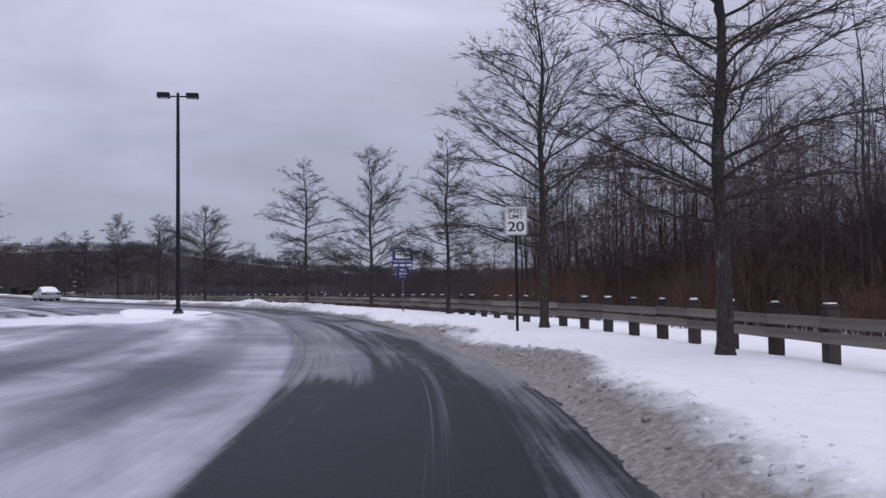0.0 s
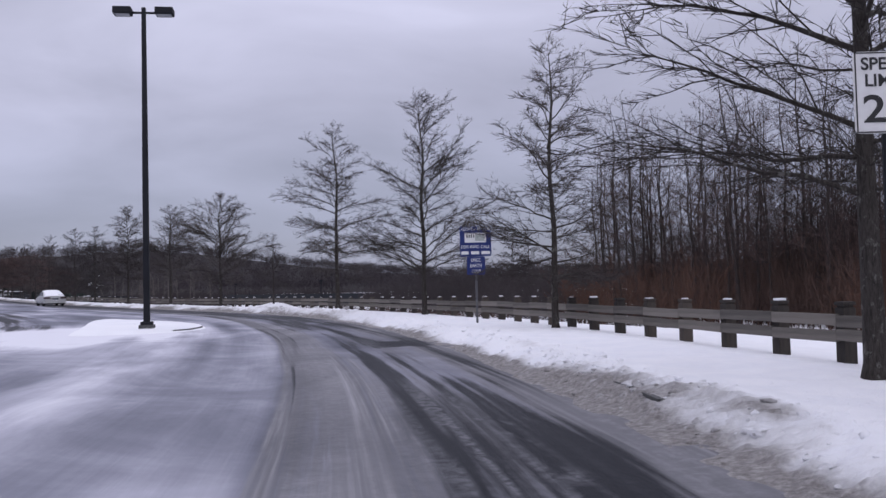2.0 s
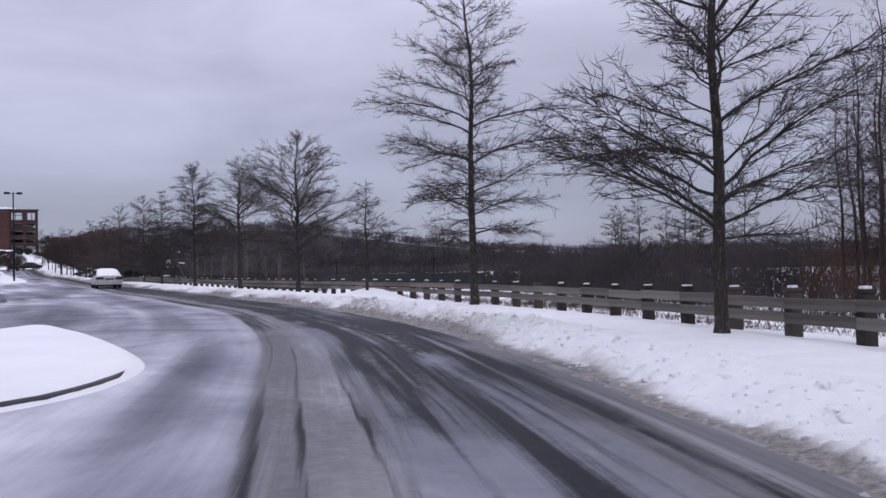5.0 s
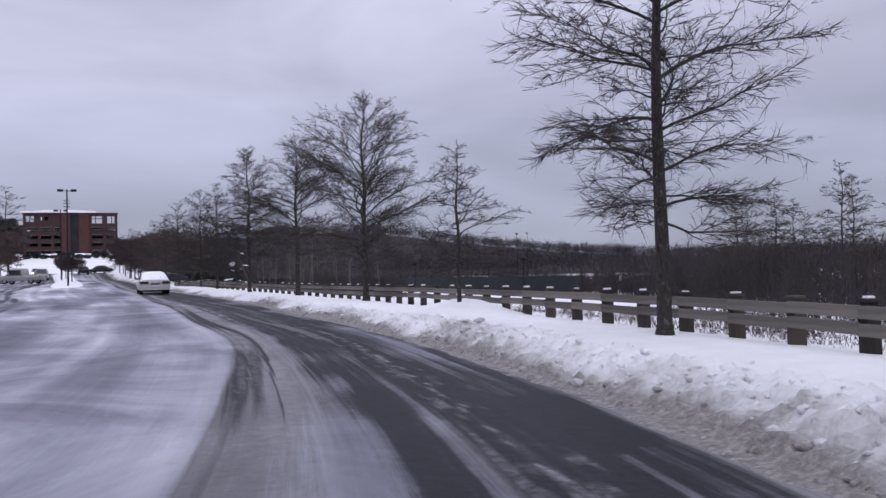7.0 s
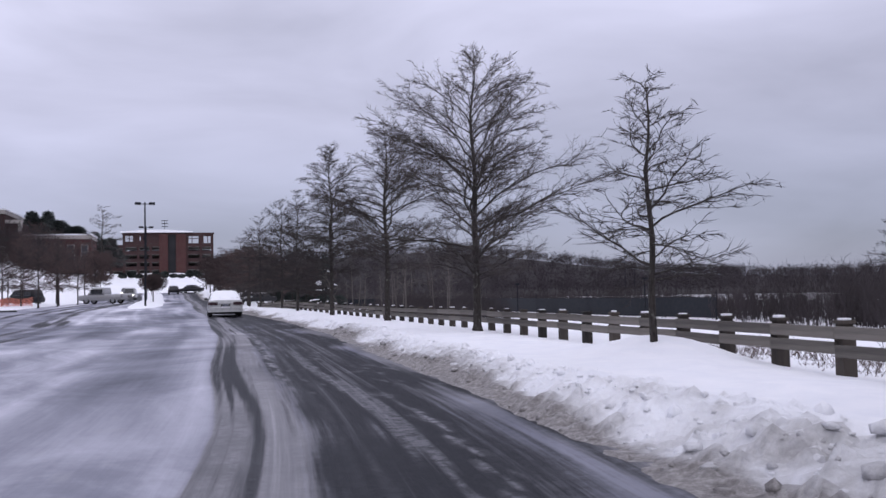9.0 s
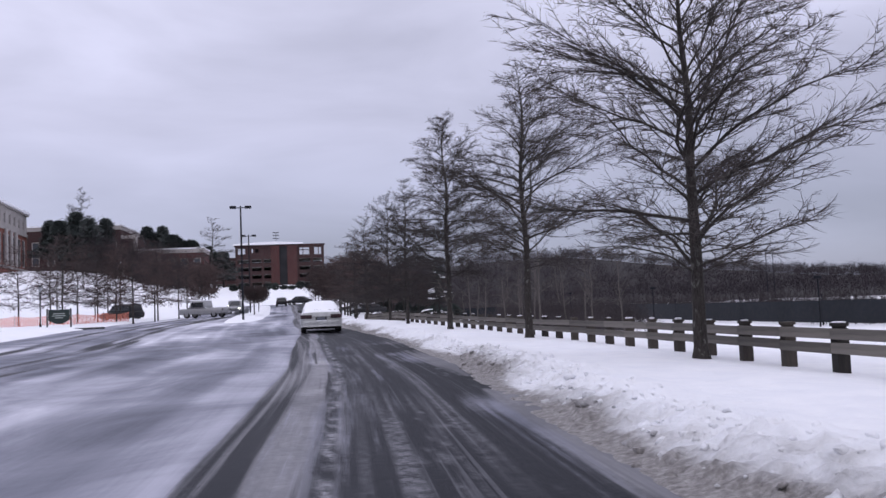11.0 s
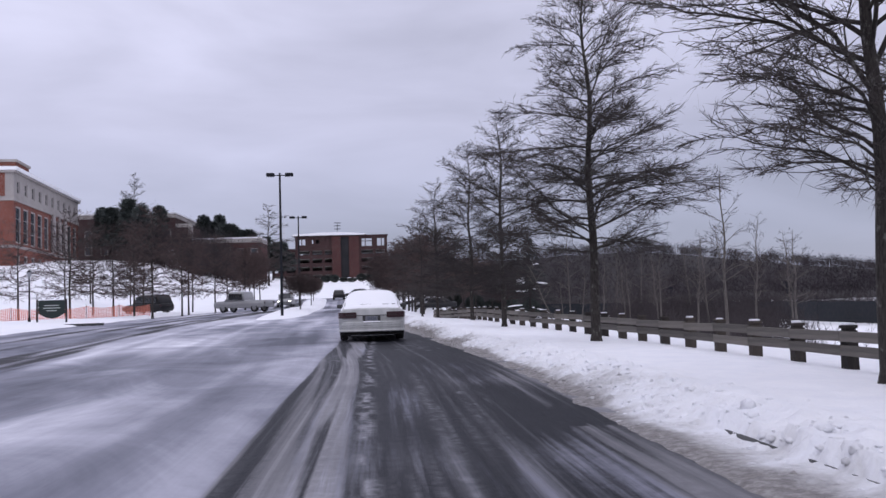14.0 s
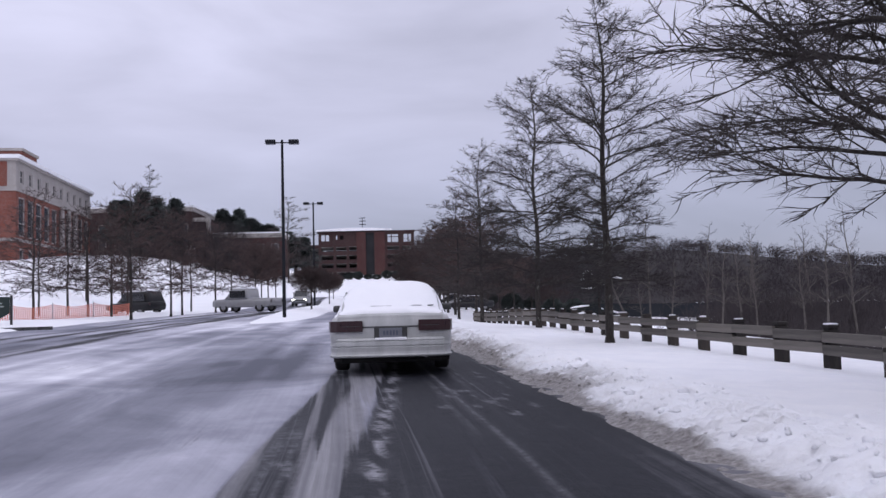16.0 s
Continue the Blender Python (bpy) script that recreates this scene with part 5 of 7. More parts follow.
def sedan(x, y, z, turn):
    """A rounded full-size 1990s sedan, tail towards -y, roof, rear window and boot under snow."""
    car = thing("sedan", (x, y, z), "white full-size sedan with snow on roof, rear window and boot", "car", turn=turn)
    bm = bmesh.new()
    rings = [hull_ring(-2.66, 0.90, 0.50, 0.86, 0.02), hull_ring(-2.62, 0.945, 0.44, 0.93, 0.02), hull_ring(-2.45, 0.97, 0.36, 0.965), hull_ring(-2.0, 0.985, 0.26, 0.985), hull_ring(-1.4, 0.985, 0.24, 0.985), hull_ring(0, 0.985, 0.24, 0.96), hull_ring(1.0, 0.98, 0.24, 0.94), hull_ring(1.9, 0.97, 0.26, 0.86), hull_ring(2.5, 0.93, 0.34, 0.74), hull_ring(2.68, 0.80, 0.42, 0.62)]
    loft(bm, rings)
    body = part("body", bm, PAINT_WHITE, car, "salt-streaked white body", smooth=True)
    bm = bmesh.new()
    loft(bm, [cabin_ring(-2.05, 0.86, 0.76, 0.94, 0.99), cabin_ring(-1.75, 0.88, 0.76, 0.94, 1.13), cabin_ring(-1.25, 0.90, 0.73, 0.94, 1.355), cabin_ring(-0.9, 0.90, 0.71, 0.94, 1.42), cabin_ring(-0.2, 0.90, 0.71, 0.94, 1.43), cabin_ring(0.35, 0.88, 0.70, 0.93, 1.39), cabin_ring(0.8, 0.85, 0.63, 0.92, 1.18), cabin_ring(1.15, 0.84, 0.62, 0.92, 0.96)])
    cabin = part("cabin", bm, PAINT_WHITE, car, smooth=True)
    for s in (-1, 1):
        bm = bmesh.new()
        for y0, y1, y2, y3 in ((-1.35, -0.45, -1.05, -0.45), (-0.38, 0.62, -0.38, 0.32)):
            v = [bm.verts.new((s * xx, yy, zz)) for xx, yy, zz in ((0.915, y0, 0.985), (0.915, y1, 0.985), (0.785, y3, 1.33), (0.785, y2, 1.33))]
            w = [bm.verts.new((s * (xx - 0.03), yy, zz)) for xx, yy, zz in ((0.915, y0, 0.985), (0.915, y1, 0.985), (0.785, y3, 1.33), (0.785, y2, 1.33))]
            bm.faces.new(v)
            bm.faces.new(w[::-1])
            for i in range(4):
                bm.faces.new((v[i], w[i], w[(i + 1) % 4], v[(i + 1) % 4]))
        bmesh.ops.recalc_face_normals(bm, faces=bm.faces)
        part("side_window", bm, CAR_GLASS, cabin)
        bm = bmesh.new()
        box(bm, s * 1.04 - 0.10, s * 1.04 + 0.10, 0.48, 0.60, 0.965, 1.095, 0.045)
        box(bm, s * 0.93 - 0.07, s * 0.93 + 0.07, 0.53, 0.58, 0.955, 1.0, 0.01)
        part("door_mirror", bm, TRIM_DARK, car)
    # snow lying on roof, rear glass and boot lid
    bm = bmesh.new()
    rows = []
    prof = [(-2.60, 0.955, 0.86, 0.0), (-2.58, 0.985, 0.87, 0.01), (-2.48, 1.02, 0.89, 0.015), (-2.2, 1.035, 0.90, 0.02), (-2.02, 1.04, 0.89, 0.02), (-1.85, 1.11, 0.87, 0.025), (-1.6, 1.235, 0.84, 0.03), (-1.35, 1.345, 0.80, 0.035), (-1.12, 1.425, 0.76, 0.035), (-0.9, 1.472, 0.73, 0.03), (-0.5, 1.492, 0.72, 0.03), (0.1, 1.482, 0.71, 0.03), (0.4, 1.42, 0.68, 0.03), (0.48, 1.38, 0.66, 0.0)]
    for yy, zz, w, cr_ in prof:
        row = []
        for k in range(17):
            t = k / 8 - 1
            e = abs(t) ** 7
            row.append(bm.verts.new((w * t, yy + 0.012 * noise.noise(Vector((t * 3, yy * 3, 1))), zz + cr_ * (1 - t * t) - 0.10 * e + 0.012 * noise.noise(Vector((t * 2.5, yy * 4, 5))))))
        rows.append(row)
    for a, b in zip(rows[:-1], rows[1:]):
        for k in range(16):
            bm.faces.new((a[k], a[k + 1], b[k + 1], b[k]))
    r = bmesh.ops.extrude_face_region(bm, geom=bm.faces[:])
    bmesh.ops.translate(bm, vec=(0, 0, -0.07), verts=[g for g in r["geom"] if isinstance(g, bmesh.types.BMVert)])
    bmesh.ops.recalc_face_normals(bm, faces=bm.faces)
    snow = part("snow_cover", bm, SNOW, car, "smooth even layer of snow", smooth=True)
    bm = bmesh.new()
    for cx, w in ((-0.16, 0.17), (0.42, 0.09), (0.66, 0.05)):
        box(bm, cx - w, cx + w, -1.995, -1.965, 1.062, 1.076, 0.004)
    part("wiper_gap", bm, TRIM_DARK, snow, "dark glass showing through melted snow")
    # rear end
    bm = bmesh.new()
    loft(bm, [[(xx * k, -2.15 + (yy + 2.15) * k, zz) for xx, yy in ((-0.965, -2.15), (-0.975, -2.45), (-0.945, -2.60), (-0.86, -2.69), (-0.6, -2.735), (0.6, -2.735), (0.86, -2.69), (0.945, -2.60), (0.975, -2.45), (0.965, -2.15))] for zz, k in ((0.27, 0.955), (0.28, 0.99), (0.30, 1.005), (0.325, 0.985), (0.36, 0.978), (0.425, 0.99), (0.432, 0.972), (0.448, 0.972), (0.455, 0.992), (0.51, 0.985), (0.517, 0.968), (0.53, 0.968), (0.537, 0.982), (0.57, 0.95))])
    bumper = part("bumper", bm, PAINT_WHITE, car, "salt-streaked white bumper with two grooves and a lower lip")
    bm = bmesh.new()
    box(bm, -0.44, 0.44, -2.675, -2.60, 0.735, 0.755, 0.004)
    part("boot_trim", bm, TRIM_DARK, body)
    bm = bmesh.new()
    box(bm, -0.84, 0.84, -2.655, -2.50, 0.555, 0.93, 0.03)
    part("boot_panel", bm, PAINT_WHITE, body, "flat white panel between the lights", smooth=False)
    for s in (-1, 1):
        bm = bmesh.new()
        loft(bm, [[(s * xx, yy, zz) for xx, yy in ((0.44, -2.60), (0.44, -2.705), (0.84, -2.70), (0.945, -2.64), (0.985, -2.42), (0.92, -2.40))] for zz in (0.675, 0.685, 0.835, 0.845)])
        tail = part("tail_light", bm, RED_LENS, car, "dark red wraparound lens")
        bm = bmesh.new()
        box(bm, s * 0.62 - 0.14, s * 0.62 + 0.14, -2.710, -2.7035, 0.755, 0.765)
        part("light_rib", bm, TRIM_DARK, tail)
    bm = bmesh.new()
    box(bm, -0.26, 0.26, -2.685, -2.66, 0.555, 0.745, 0.008)
    recess = part("plate_recess", bm, TRIM_DARK, car, "dark recess round the plate")
    bm = bmesh.new()
    box(bm, -0.18, 0.18, -2.70, -2.688, 0.58, 0.725, 0.006)
    number = part("number_plate", bm, PLATE, recess, "blue-grey plate with plain bars")
    bm = bmesh.new()
    for k in range(5):
        box(bm, -0.115 + 0.05 * k, -0.085 + 0.05 * k, -2.704, -2.701, 0.615, 0.685)
    part("plate_bars", bm, PLATE_INK, number)
    bm = bmesh.new()
    box(bm, -0.25, 0.25, -2.735, -2.62, 0.535, 0.578, 0.018)
    part("snow_on_bumper", bm, SNOW, bumper)
    # underside
    bm = bmesh.new()
    box(bm, -0.80, 0.80, -2.42, 2.3, 0.17, 0.36, 0.03)
    box(bm, -0.40, 0.45, -2.50, -2.0, 0.22, 0.40, 0.06)
    cyl(bm, (-0.6, -1.35, 0.30), (0.6, -1.35, 0.30), 0.05)
    part("underbody", bm, UNDER, car, "grimy black underbody and fuel tank")
    bm = bmesh.new()
    cyl(bm, (0.55, -2.60, 0.27), (0.55, -1.6, 0.25), 0.028)
    part("exhaust_pipe", bm, STEEL, car)
    for s in (-1, 1):
        for yy in (-1.45, 1.5):
            wheel(car, s * 0.84, yy, 0.345, 0.235)
        bm = bmesh.new()
        box(bm, s * 0.86 - 0.10, s * 0.86 + 0.10, -1.90, -1.87, 0.16, 0.42, 0.006)
        part("mud_flap", bm, UNDER, car)
    bm = bmesh.new()
    box(bm, -0.75, 0.75, 2.60, 2.70, 0.42, 0.60, 0.03)
    part("grille", bm, TRIM_DARK, car)
    return car


def small_car(name, x, y, turn, paint, kind, label, snow=True, lamps=False):
    """Far vehicle: suv, pickup or saloon, with glass, wheels and lights; nose towards +y of its own space."""
    z = lz(x, y) + 0.05
    car = thing(name, (x, y, z), label, {"pickup": "truck"}.get(kind, "car"), turn=turn)
    L, W, zb, zr = {"suv": (4.7, 0.92, 0.98, 1.75), "pickup": (5.2, 0.95, 1.02, 1.80), "saloon": (4.6, 0.88, 0.90, 1.42)}[kind]
    h = L / 2
    bm = bmesh.new()
    if kind == "pickup":
        loft(bm, [hull_ring(-h, W - 0.05, 0.5, zb, 0.01, 0.03), hull_ring(-h + 0.1, W, 0.40, zb, 0.01, 0.03), hull_ring(0, W, 0.36, zb, 0.01, 0.03), hull_ring(h - 0.4, W, 0.38, zb - 0.02, 0.01, 0.03), hull_ring(h, W - 0.06, 0.45, zb - 0.08, 0.01, 0.03)])
    else:
        loft(bm, [hull_ring(-h, W - 0.08, 0.45, zb - 0.08), hull_ring(-h + 0.15, W, 0.32, zb), hull_ring(0, W, 0.28, zb), hull_ring(h - 0.6, W, 0.3, zb - 0.10), hull_ring(h, W - 0.14, 0.4, zb - 0.28)])
    body = part("body", bm, paint, car, smooth=True)
    c0, c1, c2, c3 = {"suv": (-h + 0.1, -h + 0.35, 0.35, 1.1), "pickup": (-0.55, -0.45, 0.9, 1.55), "saloon": (-h + 0.55, -0.85, 0.25, 1.0)}[kind]
    bm = bmesh.new()
    wt = W - 0.24
    loft(bm, [cabin_ring(c0, W - 0.06, wt, zb - 0.03, zb + 0.06), cabin_ring(c1, W - 0.06, wt, zb - 0.03, zr), cabin_ring(c2, W - 0.06, wt, zb - 0.03, zr), cabin_ring(c3, W - 0.08, wt, zb - 0.03, zb + 0.03)])
    cabin = part("cabin", bm, paint, car, smooth=True)
    for s in (-1, 1):
        bm = bmesh.new()
        mid = zb + (zr - zb) * 0.45
        box(bm, s * (W - 0.13) - 0.012, s * (W - 0.13) + 0.012, c1 + 0.1, c2 + 0.15, zb + 0.08, zr - 0.16, 0.0, Matrix.Translation((s * 0.055, 0, 0)))
        part("side_window", bm, CAR_GLASS, cabin)
        bm = bmesh.new()
        box(bm, s * (W - 0.28) - 0.14, s * (W - 0.28) + 0.14, h - 0.14, h + 0.005, zb - 0.36, zb - 0.22, 0.02)
        part("headlight", bm, HEADLAMP if lamps else LENS_GREY, car)
        bm = bmesh.new()
        box(bm, s * (W - 0.18) - 0.09, s * (W - 0.18) + 0.09, -h - 0.01, -h + 0.12, zb - 0.30, zb - 0.10, 0.02)
        part("tail_light", bm, RED_LENS, car)
        for yy in (-h * 0.62, h * 0.62):
            wheel(car, s * (W - 0.13), yy, 0.36 if kind != "saloon" else 0.31, 0.22)
    bm = bmesh.new()
    for yy, zz in ((c3 - 0.18, zb + 0.12),):
        a = [(-wt, c3 - 0.08, zb + 0.06), (wt, c3 - 0.08, zb + 0.06), (wt - 0.06, c2 + 0.05, zr - 0.07), (-wt + 0.06, c2 + 0.05, zr - 0.07)]
        f = [bm.verts.new((p[0], p[1] + 0.03, p[2] + 0.03)) for p in a]
        g = [bm.verts.new(p) for p in a]
        bm.faces.new(f)
        bm.faces.new(g[::-1])
        for i in range(4):
            bm.faces.new((f[i], g[i], g[(i + 1) % 4], f[(i + 1) % 4]))
    bmesh.ops.recalc_face_normals(bm, faces=bm.faces)
    part("windscreen", bm, CAR_GLASS, cabin)
    bm = bmesh.new()
    box(bm, -W + 0.25, W - 0.25, h - 0.09, h + 0.012, zb - 0.42, zb - 0.30, 0.02)
    part("grille", bm, TRIM_DARK, car)
    if kind == "pickup":
        bm = bmesh.new()
        box(bm, -W + 0.1, W - 0.1, -h + 0.12, c0 - 0.05, zb - 0.0, zb + 0.035, 0.01)
        part("load_bed", bm, SNOW, car, "snow lying in the load bed")
    if snow:
        bm = bmesh.new()
        box(bm, -wt + 0.02, wt - 0.02, c1 - 0.02, c2 + 0.02, zr - 0.02, zr + 0.07, 0.03)
        part("roof_snow", bm, SNOW, car)
    return car


# ahead on the road, where it has got to when the drive ends
sedan(21.14, 104.45, lz(21.1, 104.4) + 0.005, 0.5)
small_car("pickup_truck", 9.0, 157.0, 66, PAINT_SILVER, "pickup", "silver pickup truck crossing the snowy far carriageway")
small_car("sport_utility", 9.4, 188.0, 180, PAINT_SILVER, "suv", "oncoming pale vehicle with lit headlights on the far carriageway", lamps=True)
small_car("sport_utility", 0.6, 156.6, 58, PAINT_BLACK, "suv", "black sport utility parked behind orange safety fencing")
small_car("saloon_car", 14.9, 209.0, 4, PAINT_BLACK, "saloon", "dark saloon driving away up the snowy road")
small_car("saloon_car", 17.6, 215.0, 60, PAINT_BLACK, "saloon", "dark saloon standing where the road bends away")
small_car("saloon_car", 7.9, 202.0, 182, PAINT_SILVER, "saloon", "silver saloon coming down the far carriageway", lamps=True)
for px0, py0, paint in ((27.4, 176, PAINT_BLACK), (26.9, 184, PAINT_SILVER), (26.4, 193, PAINT_BLACK)):
    small_car("saloon_car", px0, py0, 88, paint, "saloon", "parked saloon beyond the fence under snow")

# ================= campus sign, path lamp, safety fence =================


def campus_sign(x, y):
    z = lz(x, y)
    ob = thing("campus_sign", (x, y, z), "dark green campus sign board with curved foot on two posts", "sign", turn=4)
    for s in (-1, 1):
        boxed("post", (s * 0.86 - 0.05, s * 0.86 + 0.05, -0.05, 0.05, -0.3, 1.62), SIGN_BLACK, ob, bevel=0.01)
    bm = bmesh.new()
    pts = [(-0.78, 1.55), (0.78, 1.55), (0.78, 0.75)] + [(0.78 - 1.56 * k / 10, 0.75 - 0.32 * math.sin(math.pi * k / 10)) for k in range(1, 10)] + [(-0.78, 0.75)]
    f = [bm.verts.new((a, -0.03, b)) for a, b in pts]
    g = [bm.verts.new((a, 0.03, b)) for a, b in pts]
    bm.faces.new(f)
    bm.faces.new(g[::-1])
    for i in range(len(pts)):
        bm.faces.new((f[i], g[i], g[(i + 1) % len(pts)], f[(i + 1) % len(pts)]))
    bmesh.ops.recalc_face_normals(bm, faces=bm.faces)
    board = part("board", bm, speckled("green_sign_board", (0.004, 0.011, 0.010), (0.011, 0.024, 0.021), 2, 0.5, bump=0), ob)
    bm = bmesh.new()
    for k, w in enumerate((0.42, 0.5, 0.3)):
        box(bm, -w, w, -0.037, -0.031, 1.20 - 0.16 * k, 1.26 - 0.16 * k)
    part("text_bars", bm, SIGN_GREY, board)


def path_lamp(x, y):
    z = lz(x, y)
    ob = thing("path_lamp", (x, y, z), "slim dark pedestrian lamp post with a lantern head", "street lamp")
    bm = bmesh.new()
    cyl(bm, (0, 0, -0.2), (0, 0, 3.0), 0.055, 0.045, 10)
    cyl(bm, (0, 0, 0), (0, 0, 0.5), 0.10, 0.08, 10)
    part("pole", bm, BLACK_METAL, ob)
    bm = bmesh.new()
    cyl(bm, (0, 0, 3.0), (0, 0, 3.32), 0.09, 0.16, 10)
    lantern = part("lantern", bm, LENS_GREY, ob)
    bm = bmesh.new()
    cyl(bm, (0, 0, 3.32), (0, 0, 3.48), 0.19, 0.04, 10)
    part("hood", bm, BLACK_METAL, lantern)


def safety_fence(points):
    """Orange plastic netting between stakes, sagging."""
    ob = thing("safety_fence", (0, 0, 0), "sagging orange plastic safety netting on thin stakes", "fence")
    stake_bm = bmesh.new()
    cyl(stake_bm, (0, 0, -0.2), (0, 0, 1.15), 0.02, sides=6)
    stake = part("stake", stake_bm, GALV, ob)
    first = True
    for (xa, ya), (xb, yb) in zip(points[:-1], points[1:]):
        n = max(2, int(math.hypot(xb - xa, yb - ya) / 2.4))
        for i in range(n):
            t0, t1 = i / n, (i + 1) / n
            x0, y0, x1, y1 = xa + (xb - xa) * t0, ya + (yb - ya) * t0, xa + (xb - xa) * t1, ya + (yb - ya) * t1
            if first:
                stake.matrix_basis, first = pose(x0, y0, lz(x0, y0)), False
            else:
                again(stake, ob, (x0, y0, lz(x0, y0)))
            bm = bmesh.new()
            cols = 20
            for r in range(9):
                for c in range(cols):
                    u0, u1 = c / cols, (c + 1) / cols
                    sag = lambda u: 0.16 * math.sin(math.pi * u) * (0.4 + 0.6 * r / 8)
                    zz = 0.08 + r * 0.118
                    q = [(x0 + (x1 - x0) * u, y0 + (y1 - y0) * u, lz(x0, y0) + zz - sag(u) + dz) for u, dz in ((u0, 0), (u1, 0), (u1, 0.034), (u0, 0.034))]
                    bm.faces.new([bm.verts.new(p) for p in q])
            for c in range(cols):
                u0 = c / cols
                sg = 0.16 * math.sin(math.pi * u0)
                q = [(x0 + (x1 - x0) * u, y0 + (y1 - y0) * u, lz(x0, y0) + zz) for u, zz in ((u0, 0.08 - sg * 0.4), (u0 + 0.018, 0.08 - sg * 0.4), (u0 + 0.018, 1.06 - sg), (u0, 1.06 - sg))]
                bm.faces.new([bm.verts.new(p) for p in q])
            part("netting", bm, ORANGE, ob, smooth=False)


campus_sign(1.1, 132.2)
path_lamp(-0.4, 132.6)
safety_fence([(-14, 141.2), (-8, 141.6), (-2.5, 142.2), (3.4, 146.6)])
kerb_bm = bmesh.new()
for k in range(12):
    xx, yy = -2.0 + 0.6 * k, 127.6 + 0.12 * k
    box(kerb_bm, xx, xx + 0.6, yy, yy + 0.16, lz(xx, yy) - 0.05, lz(xx, yy) + 0.15, 0.01)
tagged(part("kerb", kerb_bm, KERB), "dark kerb of the side road through snow", "kerb", kind="structure")

# ================= buildings =================


def window_unit(parent, x, y, z, w, h, facing, frame_mat=None, trim=0.14):
    """A framed pane set in a wall; facing +x or -y."""
    wdw = new("window")
    wdw.parent = parent
    wdw.matrix_basis = pose(x, y, z, 0, 0, 90 if facing == "x" else 0)
    bm = bmesh.new()
    t = trim
    for a, b, c, d in ((-w / 2, w / 2, h - t, h), (-w / 2, w / 2, 0, t), (-w / 2, -w / 2 + t, t, h - t), (w / 2 - t, w / 2, t, h - t)):
        box(bm, a, b, -0.14, 0.1, c, d)
    for k in range(1, int(h / 2.2) + 1):
        zz = h * k / (int(h / 2.2) + 1)
        box(bm, -w / 2 + t, w / 2 - t, -0.05, 0.05, zz - 0.05, zz + 0.05)
    part("window_frame", bm, frame_mat or LIMESTONE, wdw)
    bm = bmesh.new()
    box(bm, -w / 2 + t, w / 2 - t, 0.02, 0.05, t, h - t)
    part("pane", bm, WINDOW_GLASS, wdw)
    return wdw


def wall_with_holes(bm, u0, u1, z0, z1, holes, place):
    """A wall slab as boxes round rectangular holes; place(u, depth, z) gives the corner."""
    us = sorted({u0, u1, *[h[0] for h in holes], *[h[1] for h in holes]})
    zs = sorted({z0, z1, *[h[2] for h in holes], *[h[3] for h in holes]})
    for a, b in zip(us[:-1], us[1:]):
        run = None
        for c, d in zip(zs[:-1], zs[1:]):
            um, zm = (a + b) / 2, (c + d) / 2
            solid = not any(h[0] < um < h[1] and h[2] < zm < h[3] for h in holes)
            if solid:
                run = (run[0], d) if run else (c, d)
            if (not solid or d == zs[-1]) and run:
                x0, x1, y0, y1 = place(a, b)
                box(bm, x0, x1, y0, y1, run[0], run[1])
                run = None


